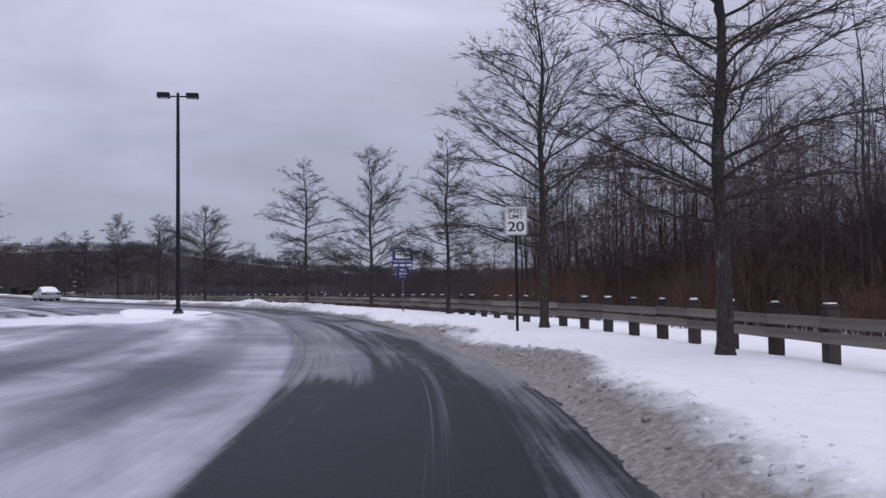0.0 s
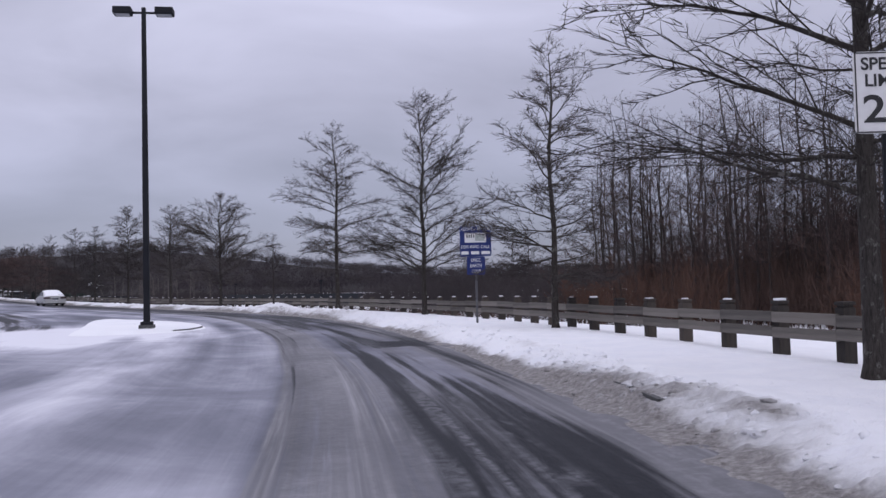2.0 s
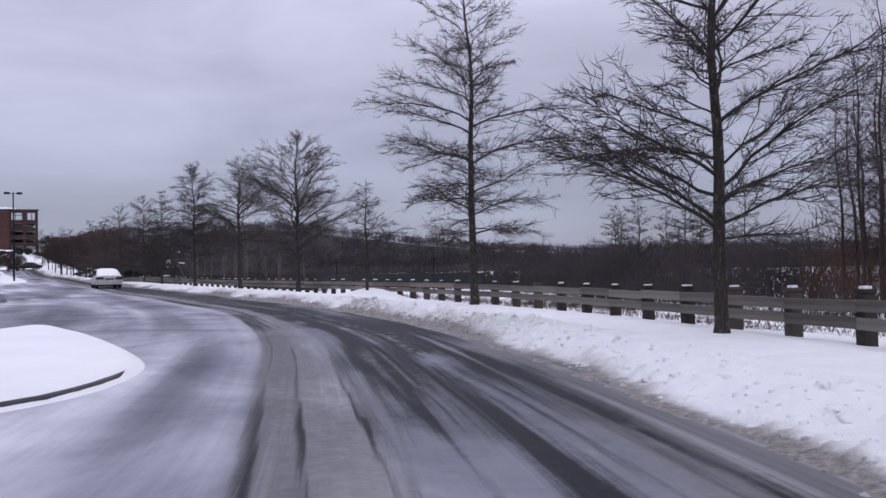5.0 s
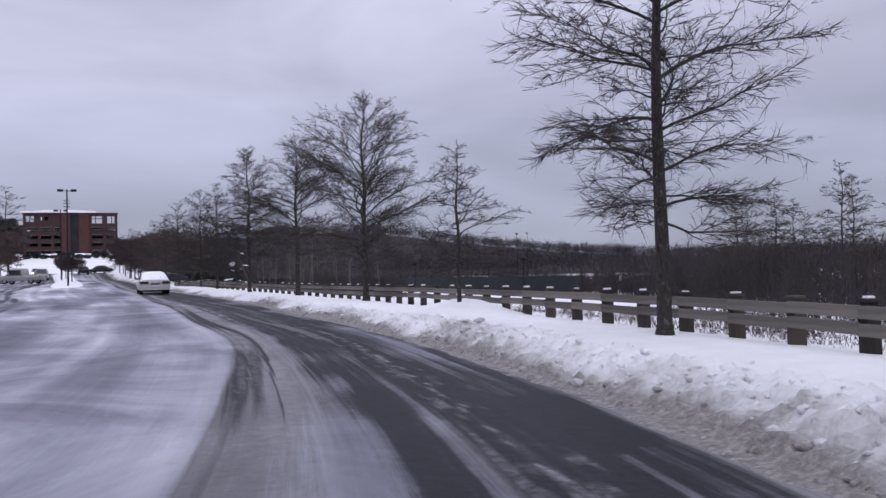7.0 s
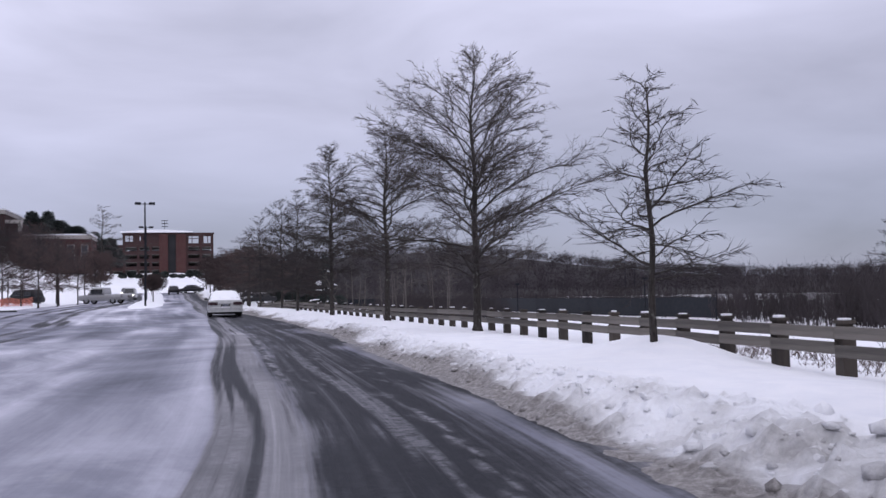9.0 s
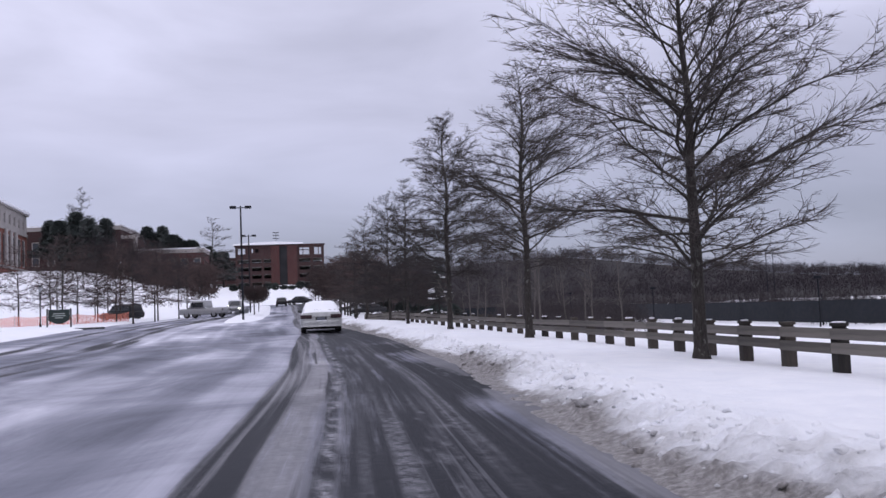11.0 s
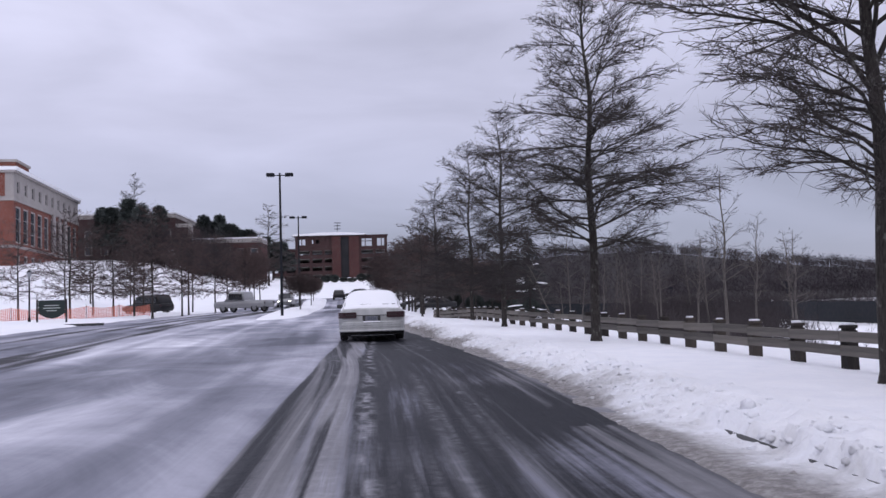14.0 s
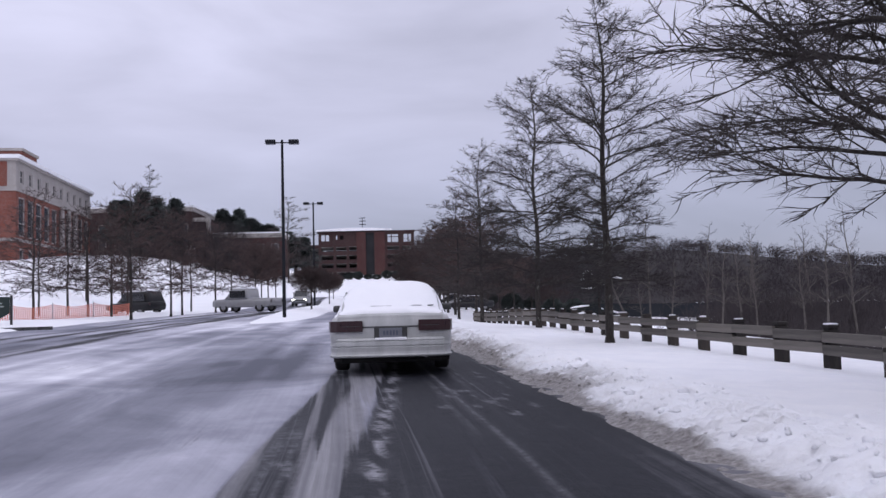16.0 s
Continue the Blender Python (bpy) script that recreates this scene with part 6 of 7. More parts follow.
def brick_hall():
    """Four-storey brick hall with tall stone-framed windows and a stone attic, its long side along the road."""
    X, Y0, Y1, Z = -43.0, 236.5, 285.0, 7.6
    hall = thing("brick_hall", (0, 0, 0), "long red brick campus hall with tall stone-framed windows and snowy roof", "building")
    ztop, zat, zb = 27.6, 22.0, 13.5
    tall, attic, low = [], [], []
    y = Y1 - 3.2
    while y > Y0 + 2:
        tall.append((y - 1.65, y + 1.65, zb + 0.6, zat - 1.3))
        attic.append((y - 0.9, y + 0.9, zat + 0.9, zat + 3.4))
        low.append((y - 1.1, y + 1.1, zb - 3.6, zb - 1.4))
        y -= 4.7
    bm = bmesh.new()
    wall_with_holes(bm, Y0, Y1, Z, zat, tall + low, lambda a, b: (X - 0.5, X, a, b))
    box(bm, X - 22, X - 0.5, Y1 - 0.5, Y1, Z, zat)
    box(bm, X - 22, X - 0.5, Y0, Y0 + 0.5, Z, zat)
    box(bm, X - 22, X - 1.4, Y0 - 0.03, Y0 + 0.5, zat + 0.3, ztop - 1.2)
    box(bm, X - 22.5, X - 22, Y0, Y1, Z, ztop)
    part("wall", bm, BRICK, hall, "red brick wall")
    bm = bmesh.new()
    wall_with_holes(bm, Y0, Y1, zat, ztop - 0.9, attic, lambda a, b: (X - 0.5, X + 0.02, a, b))
    box(bm, X - 22, X - 0.5, Y1 - 0.5, Y1 + 0.02, zat, ztop - 0.9)
    box(bm, X - 22, X - 0.5, Y0 + 0.02, Y0 + 0.5, zat, ztop - 0.9)
    part("attic_wall", bm, LIMESTONE, hall, "pale stone attic storey")
    bm = bmesh.new()
    for z0, z1, d in ((zat - 0.5, zat + 0.15, 0.22), (zb - 0.3, zb + 0.2, 0.15), (ztop - 1.1, ztop - 0.75, 0.45)):
        box(bm, X - 22, X + d, Y0 - d, Y1 + d, z0, z1)
    part("cornice", bm, LIMESTONE, hall, "pale stone string courses")
    bm = bmesh.new()
    box(bm, X - 22.6, X + 0.75, Y0 - 0.6, Y1 + 0.6, ztop - 0.75, ztop - 0.1, 0.08)
    roof = part("roof", bm, SNOW, hall, "flat roof edge under snow")
    bm = bmesh.new()
    box(bm, X - 10, X - 5, Y0 + 19, Y0 + 28, ztop - 0.2, ztop + 3.8)
    part("roof_house", bm, BRICK, roof)
    bm = bmesh.new()
    box(bm, X - 10.3, X - 4.7, Y0 + 18.7, Y0 + 28.3, ztop + 3.8, ztop + 4.3)
    part("roof_house_trim", bm, LIMESTONE, roof)
    # added solid block: the shade behind the windows is put into its colour
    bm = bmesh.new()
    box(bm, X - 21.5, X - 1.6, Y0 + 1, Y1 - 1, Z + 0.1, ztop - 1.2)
    part("interior", bm, DARK_FILL, hall)
    for a, b, c, d in tall + attic + low:
        window_unit(hall, X - 0.22, (a + b) / 2, c, b - a, d - c, "x", trim=0.27)
    # projecting bay with columns
    for k in range(3):
        yy = Y1 - 16.9 - 4.7 * k
        bm = bmesh.new()
        cyl(bm, (X + 0.7, yy + 2.3, zb + 0.2), (X + 0.7, yy + 2.3, zat - 0.5), 0.45, 0.38, 14)
        part("column", bm, LIMESTONE, hall)
    # the long wall runs a few degrees off the road's line
    hall.matrix_basis = Matrix.Translation((X, Y0, 0)) @ Matrix.Rotation(radians(5.9), 4, "Z") @ Matrix.Translation((-X, -Y0, 0))


def parking_deck():
    """Five-level brick parking deck with open bays, stair tower and a snowy roof."""
    X0, X1, Y = -5.0, 23.0, 350.0
    Z = 8.8
    deck = thing("parking_deck", (0, 0, 0), "brown brick parking deck with open levels and a snowy roof", "building")
    lev = 2.45
    ground_z, top = 11.1, 22.9
    for k in range(4):
        z = ground_z + lev * k
        boxed("parapet", (X0, 6.1, Y, Y + 0.4, z, z + 1.15), BRICK_DARK, deck, "brown brick parapet")
        boxed("parapet", (14.3, X1, Y, Y + 0.4, z, z + 1.15), BRICK_DARK, deck, "brown brick parapet")
        boxed("parapet", (X0 - 7.1, X0, Y + 2, Y + 2.4, z - 0.2, z + 0.85), BRICK_DARK, deck, "brown brick parapet")
        boxed("floor_slab", (X0 - 7.1, X0, Y + 2.4, Y + 50, z - 0.35, z - 0.1), CONCRETE, deck)
        boxed("floor_slab", (X0, X1, Y + 0.4, Y + (50 if k < 3 else 13.9), z - 0.15, z + 0.12), CONCRETE, deck)
    for x in (X0, X0 + 4.3, 3.1, 14.3, 18.6, X1 - 0.8):
        boxed("pier", (x, x + 0.8, Y - 0.03, Y + 0.5, Z, top), BRICK_DARK, deck)
    for x in (X0 - 7.1, X0 - 3.6):
        boxed("pier", (x, x + 0.6, Y + 1.9, Y + 2.5, Z, ground_z + 3 * lev + 0.75), BRICK_DARK, deck)
    # top storey: a wall with a few window openings, open to the sky behind
    bm = bmesh.new()
    wall_with_holes(bm, X0, X1, 18.5, top - 0.35, [(-4.2, -1.9, 20.2, 22.0), (-0.6, 0.5, 20.6, 21.8), (1.2, 2.3, 20.6, 21.8), (15.2, 18.3, 19.0, 21.9), (19.9, 22.1, 19.0, 21.9)], lambda a, b: (a, b, Y + 0.05, Y + 0.45))
    bmesh.ops.remove_doubles(bm, verts=bm.verts, dist=0.002)
    part("upper_wall", bm, BRICK_DARK, deck, "brown brick wall with square window openings")
    for x, z0 in ((-3.0, 20.2), (16.3, 19.0), (21.2, 19.0)):
        boxed("mullion", (x - 0.12, x + 0.12, Y + 0.15, Y + 0.35, z0, 22.0), BRICK_DARK, deck)
    boxed("transom", (15.2, 18.3, Y + 0.18, Y + 0.32, 21.05, 21.25), BRICK_DARK, deck)
    # near-black panel added behind one small opening to give it a shaded look
    bm = bmesh.new()
    box(bm, 0.9, 2.6, Y + 1.6, Y + 1.9, 20.2, 22.4)
    part("inner_wall", bm, DARK_FILL, deck)
    bm = bmesh.new()
    box(bm, 6.1, 8.8, Y - 0.5, Y + 5, Z, top - 0.2)
    box(bm, 11.3, 14.4, Y - 0.5, Y + 5, Z, top - 0.2)
    tower = part("stair_tower", bm, BRICK_MID, deck, "dull red brick stair tower")
    bm = bmesh.new()
    box(bm, 8.8, 11.3, Y, Y + 0.35, Z, top - 0.5)
    part("glazing", bm, DARK_FILL, tower, "dark full-height glazing")
    # added walls whose near-black colour paints the shade deep inside the open levels
    bm = bmesh.new()
    for k in range(3):
        box(bm, X0 + 1, X1 - 1, Y + 14, Y + 14.3, ground_z + lev * k - 0.1, ground_z + lev * (k + 1) - 0.2)
    box(bm, X0 - 6.9, X0 - 0.2, Y + 14, Y + 14.3, Z, ground_z + lev * 3)
    part("back_wall", bm, DARK_FILL, deck)
    bm = bmesh.new()
    box(bm, X0 - 0.3, X1 + 0.3, Y - 0.1, Y + 0.6, top - 0.35, top + 0.15)
    part("lintel", bm, BRICK_DARK, deck)
    bm = bmesh.new()
    n = 16
    for k in range(n):
        xa, xb = X0 - 0.6 + (16.5 + 0.6 - X0) * k / n, X0 - 0.6 + (16.5 + 0.6 - X0) * (k + 1) / n
        hh = lambda x: 0.55 + 0.55 * math.sin(math.pi * min(1, max(0, (x - X0) / (16.5 - X0))))
        q = [(xa, Y - 0.8, top + 0.16), (xb, Y - 0.8, top + 0.16), (xb, Y - 0.6, top + hh(xb)), (xa, Y - 0.6, top + hh(xa))]
        bm.faces.new([bm.verts.new(p) for p in q])
        q = [(xa, Y - 0.6, top + hh(xa)), (xb, Y - 0.6, top + hh(xb)), (xb, Y + 13, top + hh(xb)), (xa, Y + 13, top + hh(xa))]
        bm.faces.new([bm.verts.new(p) for p in q])
    part("roof", bm, SNOW, deck, "low arched roof under snow", smooth=False)
    bm = bmesh.new()
    cyl(bm, (7.6, Y + 6, top), (7.6, Y + 6, top + 4.6), 0.09, sides=6)
    for z in (2.6, 3.6, 4.5):
        box(bm, 6.6, 8.6, Y + 5.9, Y + 6.1, top + z - 0.1, top + z + 0.1)
    part("antenna", bm, BLACK_METAL, deck)


def plain_block(name, x0, x1, y0, y1, z0, z1, wall_mat, label, windows=0):
    ob = thing(name, (0, 0, 0), label, "building")
    boxed("wall", (x0, x1, y0, y1, z0, z1), wall_mat, ob)
    boxed("cornice", (x0 - 0.15, x1 + 0.15, y0 - 0.15, y1 + 0.15, z1 - 1.0, z1), LIMESTONE, ob, "pale stone band below the roof")
    boxed("roof", (x0 - 0.3, x1 + 0.3, y0 - 0.3, y1 + 0.3, z1, z1 + 0.35), SNOW, ob, "flat snowy roof")
    for k in range(windows):
        xx = x0 + (x1 - x0) * (k + 0.5) / windows
        window_unit(ob, xx, y0 - 0.06, z0 + (z1 - z0) * 0.35, min(1.8, (x1 - x0) / windows * 0.6), (z1 - z0) * 0.4, "y")


brick_hall()
parking_deck()
plain_block("lecture_hall", -60, -29.5, 300, 330, 10, 25.4, BRICK_DARK, "brown brick lecture hall behind the pines", 8)

def terrace_hall():
    """Brick hall stepping down the slope, edged with a pale stone frame, with a snowy flight of steps beside it."""
    ob = thing("terrace_hall", (0, 0, 0), "brick hall with a pale stepped stone frame on the slope", "building")
    boxed("wall", (-38, -26.2, 301, 314, 9, 22.3), BRICK_DARK, ob)
    bm = bmesh.new()
    for x0, x1, z0, z1 in ((-31.4, -30.5, 22.0, 24.4), (-31.4, -25.6, 22.0, 22.9), (-26.4, -25.6, 18.6, 22.0), (-38, -31.4, 22.2, 22.6)):
        box(bm, x0, x1, 300.4, 302, z0, z1, 0.05)
    part("stone_frame", bm, LIMESTONE, ob, "pale stepped stone edging")
    steps = thing("steps", (0, 0, 0), "snow-covered flight of steps down the slope", "steps")
    for k in range(12):
        u = k / 11
        boxed("step", (-35.2 + 6.6 * u, -34.4 + 6.6 * u, 294, 296, 9.0, 18.5 - 3.4 * u), LIMESTONE, steps)
        boxed("step_snow", (-35.2 + 6.6 * u, -34.4 + 6.6 * u, 293.9, 296, 18.505 - 3.4 * u, 18.75 - 3.4 * u), SNOW, steps)


terrace_hall()
plain_block("gabled_hall", -25.2, -8.6, 300, 312, 9, 18.8, BRICK_MID, "low brick hall with a pale snowy roof edge", 5)

# ================= distant woods, brush, evergreens =================


def woodland():
    """The wood behind the fence: slender bare trees, each its own thing, thick along the front."""
    rng = random.Random(17)
    kinds = []
    for k in range(5):
        h = (13.6, 14.6, 12.6, 15.0, 11.6)[k]
        kinds.append(grow(seed=100 + k, h=h, width=6.2 - 0.4 * (k % 3), first=0.26, low=26, high=66, n1=24, n2=6, n3=3.4, r0=0.10, fullness=0.34, level=0.85, sides=3, fine=0.010, flat=True))
    front = [(33, -14), (36.5, 4), (40, 22), (46, 44), (52, 64)]
    first = [None] * 5
    count = 0
    for (xa, ya), (xb, yb) in zip(front[:-1], front[1:]):
        L = math.hypot(xb - xa, yb - ya)
        for _ in range(int(L * 2.7)):
            t, back = rng.random(), 24 * rng.random() ** 1.3
            nx, ny = (yb - ya) / L, -(xb - xa) / L
            x, y = xa + (xb - xa) * t + nx * back, ya + (yb - ya) * t + ny * back
            k = rng.randrange(5)
            z = lz(x, y) - 0.15
            m = pose(x, y, z, rng.uniform(-2.5, 2.5), rng.uniform(-2.5, 2.5), rng.uniform(0, 360))
            sc = rng.uniform(0.82, 1.12) * float(np.interp(y, (2, 30), (1.25, 1.0)))
            if first[k] is None:
                ob = thing("woodland_tree", (x, y, z), "slender bare woodland tree among dense brush", "tree", "wood behind the fence")
                tr, li, tw = kinds[k]
                raw("trunk", tr.v, tr.f, BARK_FAR, ob)
                tagged(raw("branchwork", li.v, li.f, BARK_FAR, ob), kind="stuff")
                tagged(raw("crown", tw.v, tw.f, TWIG_BROWN, ob), kind="stuff")
                ob.matrix_basis = m
                first[k] = ob
            else:
                ob = copy_thing(first[k], m)
            ob.scale = (sc, sc, sc)
            count += 1


def thicket(name, spots, material, label, category, seed, reach=1.0, stems=14, thick=0.012, lean=0.35):
    """Brush as one mass of thin leaning stems with side twigs."""
    rng = random.Random(seed)
    v, f = [], []

    def blade(p, d, l, w):
        s = d.cross(Vector((rng.uniform(-1, 1), rng.uniform(-1, 1), 0.3))).normalized() * w
        i = len(v)
        e = p + d * l
        v.extend((tuple(p - s), tuple(p + s), tuple(e)))
        f.append((i, i + 1, i + 2))
        return e

    for x, y, h, r, *up in spots:
        z = (up[0] if up else lz(x, y)) - 0.2
        for _ in range(stems):
            a, rr = rng.uniform(0, 6.28), r * math.sqrt(rng.random())
            p = Vector((x + rr * math.cos(a), y + rr * math.sin(a), z))
            d = Vector((rng.uniform(-lean, lean), rng.uniform(-lean, lean), 1)).normalized()
            l = h * rng.uniform(0.6, 1.05)
            blade(p, d, l, thick)
            for _ in range(int(7 * reach)):
                q = p + d * l * rng.uniform(0.15, 0.9)
                dd = (d + Vector((rng.uniform(-1, 1), rng.uniform(-1, 1), rng.uniform(-0.2, 0.7)))).normalized()
                l2 = l * rng.uniform(0.12, 0.34)
                e = blade(q, dd, l2, thick * 0.6)
                for _ in range(2):
                    blade(q + dd * l2 * rng.uniform(0.3, 0.9), (dd + Vector((rng.uniform(-1, 1), rng.uniform(-1, 1), rng.uniform(-0.5, 0.8))) * 0.8).normalized(), l2 * 0.55, thick * 0.45)
    ob = raw(name, v, f, material, smooth=False)
    return tagged(ob, label, category, kind="stuff")


def line_spots(points, per_m, depth, h0, h1, r, seed):
    rng = random.Random(seed)
    out = []
    for (xa, ya), (xb, yb) in zip(points[:-1], points[1:]):
        L = math.hypot(xb - xa, yb - ya)
        nx, ny = (yb - ya) / L, -(xb - xa) / L
        for _ in range(int(L * per_m)):
            t, b = rng.random(), depth * rng.random()
            out.append((xa + (xb - xa) * t + nx * b, ya + (yb - ya) * t + ny * b, rng.uniform(h0, h1), r * rng.uniform(0.6, 1.2)))
    return out


woodland()
thicket("undergrowth", line_spots([(31, -16), (35, 4), (38, 22), (45, 44), (53, 66)], 8.0, 20, 2.0, 5.4, 1.6, 3), BRUSH, "dry brown undergrowth along the edge of the wood", "brush", 5, 1.3, 14, 0.022)
thicket("understorey", line_spots([(34, -16), (38, 4), (41.5, 22), (48, 44), (54.5, 64)], 7.5, 24, 4.3, 8.4, 1.6, 33), TWIG_BROWN, "dense dark brown understorey of young bare trees", "woods", 34, 1.5, 9, 0.028)
thicket("pole_stems", line_spots([(36, -14), (39, 4), (42, 22), (48.5, 44), (54, 62)], 4.2, 22, 8.5, 12.5, 1.8, 35), BARK_FAR, "crowded straight bare stems of young woodland", "woods", 36, 0.7, 5, 0.04, lean=0.12)
for k, spot in enumerate(((34.3, 42.5, 3.4, 1.5), (38.5, 40, 3.4, 1.3), (41, 45, 3.6, 1.4), (37.5, 31, 3.0, 1.1), (43, 50, 2.8, 1.3), (36, 20, 2.6, 1.0), (47, 57, 3.2, 1.4))):
    thicket("beech_sapling", [spot], LEAF_RUST, "young beech holding rust-brown leaves in the undergrowth", "shrub", 80 + k, 1.6, 46, 0.022)["kind"] = ""
# far belts of woodland on every side
FAR_BELTS = [
    ([(40, -40), (56, -20), (62, 10), (70, 40), (76, 64)], 3.6, 18, 8.0, 12.0),
    ([(-22, 385), (-60, 380), (-104, 270), (-100, 150), (-115, 60)], 0.5, 40, 9, 13),
    ([(-115, 60), (-125, 0), (-90, -90), (-20, -95), (40, -60)], 0.12, 30, 9, 12),
]
for k, (line, per, dep, h0, h1) in enumerate(FAR_BELTS):
    thicket("far_woods", line_spots(line, per, dep, h0, h1, 2.4, 40 + k), FAR_TWIG, "distant belt of bare grey-brown woodland", "woods", 60 + k, 1.0, 11, 0.05)

# height of the far wooded ridge, trees included, by compass bearing from the bend
RIDGE = ((2, 22.0), (10, 25.0), (16, 26.0), (19, 23.5), (23, 19.5), (27, 15.8), (31, 12.8), (36, 10.6), (60, 10.5), (140, 10.5))


def wooded_ridge():
    """A long wooded ridge far beyond the field: rising ground of leaf litter, then the trees that stand on it."""
    rng = random.Random(4)
    bearings, radii = np.linspace(3, 135, 67), np.linspace(240, 480, 13)

    def height_at(b, r):
        top = np.interp(b, [p[0] for p in RIDGE], [p[1] for p in RIDGE])
        return (max(0.0, top - 5.2) + 0.7 * noise.noise(Vector((b * 0.5, r * 0.02, 3)))) * float(sstep((r - 250) / 170))

    v, f = [], []
    for b in bearings:
        for r in radii:
            x, y = 20 + r * math.sin(radians(b)), 60 + r * math.cos(radians(b))
            v.append((x, y, lz(x, y) + 0.15 + height_at(b, r)))
    m = len(radii)
    for i in range(len(bearings) - 1):
        for k in range(m - 1):
            a = i * m + k
            f.append((a, a + 1, a + m + 1, a + m))
    tagged(raw("wooded_ridge", v, f, LITTER), "far ridge of dark leaf litter under bare woods", "hill", kind="structure")
    spots = []
    for _ in range(3600):
        b, r = rng.uniform(4, 80) if rng.random() < 0.92 else rng.uniform(80, 134), 244 + 236 * rng.random() ** 1.1
        x, y = 20 + r * math.sin(radians(b)), 60 + r * math.cos(radians(b))
        spots.append((x, y, rng.uniform(4.2, 6.4) * (1.35 if rng.random() < 0.06 else 1.0), rng.uniform(1.7, 3.2), lz(x, y) + height_at(b, r)))
    return spots


def crown_wood(name, spots, material, label, seed):
    """A mass of far trees: each a stem and a rounded head of upswept twigs."""
    rng = random.Random(seed)
    v, f = [], []
    for x, y, h, r, z in spots:
        def blade(p, d, l, w):
            s = d.cross(Vector((rng.uniform(-1, 1), rng.uniform(-1, 1), 0.3))).normalized() * w
            i = len(v)
            v.extend((tuple(p - s), tuple(p + s), tuple(p + d * l)))
            f.append((i, i + 1, i + 2))
        blade(Vector((x, y, z - 0.3)), Vector((0, 0, 1)), h * 0.9, 0.10)
        for _ in range(46):
            a, u, w = rng.uniform(0, 6.28), rng.uniform(-1, 1), rng.random() ** 0.5
            k = math.sqrt(1 - u * u) * w
            p = Vector((x + r * k * math.cos(a), y + r * k * math.sin(a), z + h * (0.52 + 0.42 * u * w)))
            d = Vector((math.cos(a) * 0.5 + rng.uniform(-0.5, 0.5), math.sin(a) * 0.5 + rng.uniform(-0.5, 0.5), rng.uniform(0.1, 1.0))).normalized()
            blade(p, d, rng.uniform(0.7, 1.7), 0.085)
    return tagged(raw(name, v, f, material, smooth=False), label, "woods", kind="stuff")


# twig colour shifted to purple-grey: the distance haze is painted in
HAZED_TWIG = speckled("ridge_twigs", (0.024, 0.020, 0.024), (0.058, 0.048, 0.054), 0.12, 0.95, bump=0, kind="Object")
crown_wood("ridge_woods", wooded_ridge(), HAZED_TWIG, "bare woods covering the far ridge", 79)

thicket("young_woods", line_spots([(42, 203), (34, 214), (29, 246), (23, 310)], 4.4, 7, 2.8, 6.8, 1.8, 71), FAR_TWIG, "thicket of bare young trees past the car park", "woods", 72, 1.1, 9, 0.025)
thicket("field_brush", line_spots([(50, 66), (54, 84), (57, 98), (59.5, 112)], 5.0, 9, 2.0, 4.6, 1.6, 73), FAR_TWIG, "low dark brush along the far side of the snowy field", "brush", 74, 1.2, 14, 0.028)
thicket("field_brush", line_spots([(60, 110), (60, 134), (60, 160), (60, 182), (51, 202), (40, 212)], 5.0, 10, 1.6, 3.0, 1.8, 77), FAR_TWIG, "low dark brush behind the windscreen of the field", "brush", 78, 1.0, 12, 0.035)
thicket("hollow_brush", line_spots([(31.5, 42), (33, 54), (35, 64), (40, 72)], 3.6, 12, 0.4, 1.6, 1.5, 91), FAR_TWIG, "low dark brush beyond the fence with snow between", "brush", 92, 1.3, 13, 0.012)
# dead grass and weeds poking through thin snow at the back of the fence
weeds = [(float(fence_x(y_)) + dx_, y_, h_, 0.5) for y_, dx_, h_ in ((random.Random(k).uniform(40, 66), 0.5 + 2.6 * random.Random(k + 900).random(), 0.16 + 0.34 * random.Random(k + 1800).random()) for k in range(170))]
thicket("dead_weeds", weeds, BRUSH, "dead grass and weeds in thin snow behind the fence", "grass", 93, 0.8, 16, 0.007, lean=0.8)
thicket("fence_scrub", line_spots([(34.0, 109), (33.4, 118), (33.2, 128)], 5.0, 6, 0.7, 1.7, 1.3, 97), FAR_TWIG, "tangle of low dark scrub just behind the fence", "brush", 98, 1.2, 13, 0.013)
thicket("scrub", line_spots([(34.2, 122), (35.6, 130), (39, 137), (48, 139.5)], 7.0, 7, 1.5, 3.0, 1.4, 95), FAR_TWIG, "dark tangled scrub below the fence", "brush", 96, 1.3, 18, 0.016)
thicket("hill_woods", line_spots([(-8, 292), (-20, 282), (-34, 280), (-42, 284)], 3.0, 10, 8, 12.5, 2.0, 75), FAR_TWIG, "bare woodland mixed with pines on the hill", "woods", 76, 1.2, 12, 0.05)


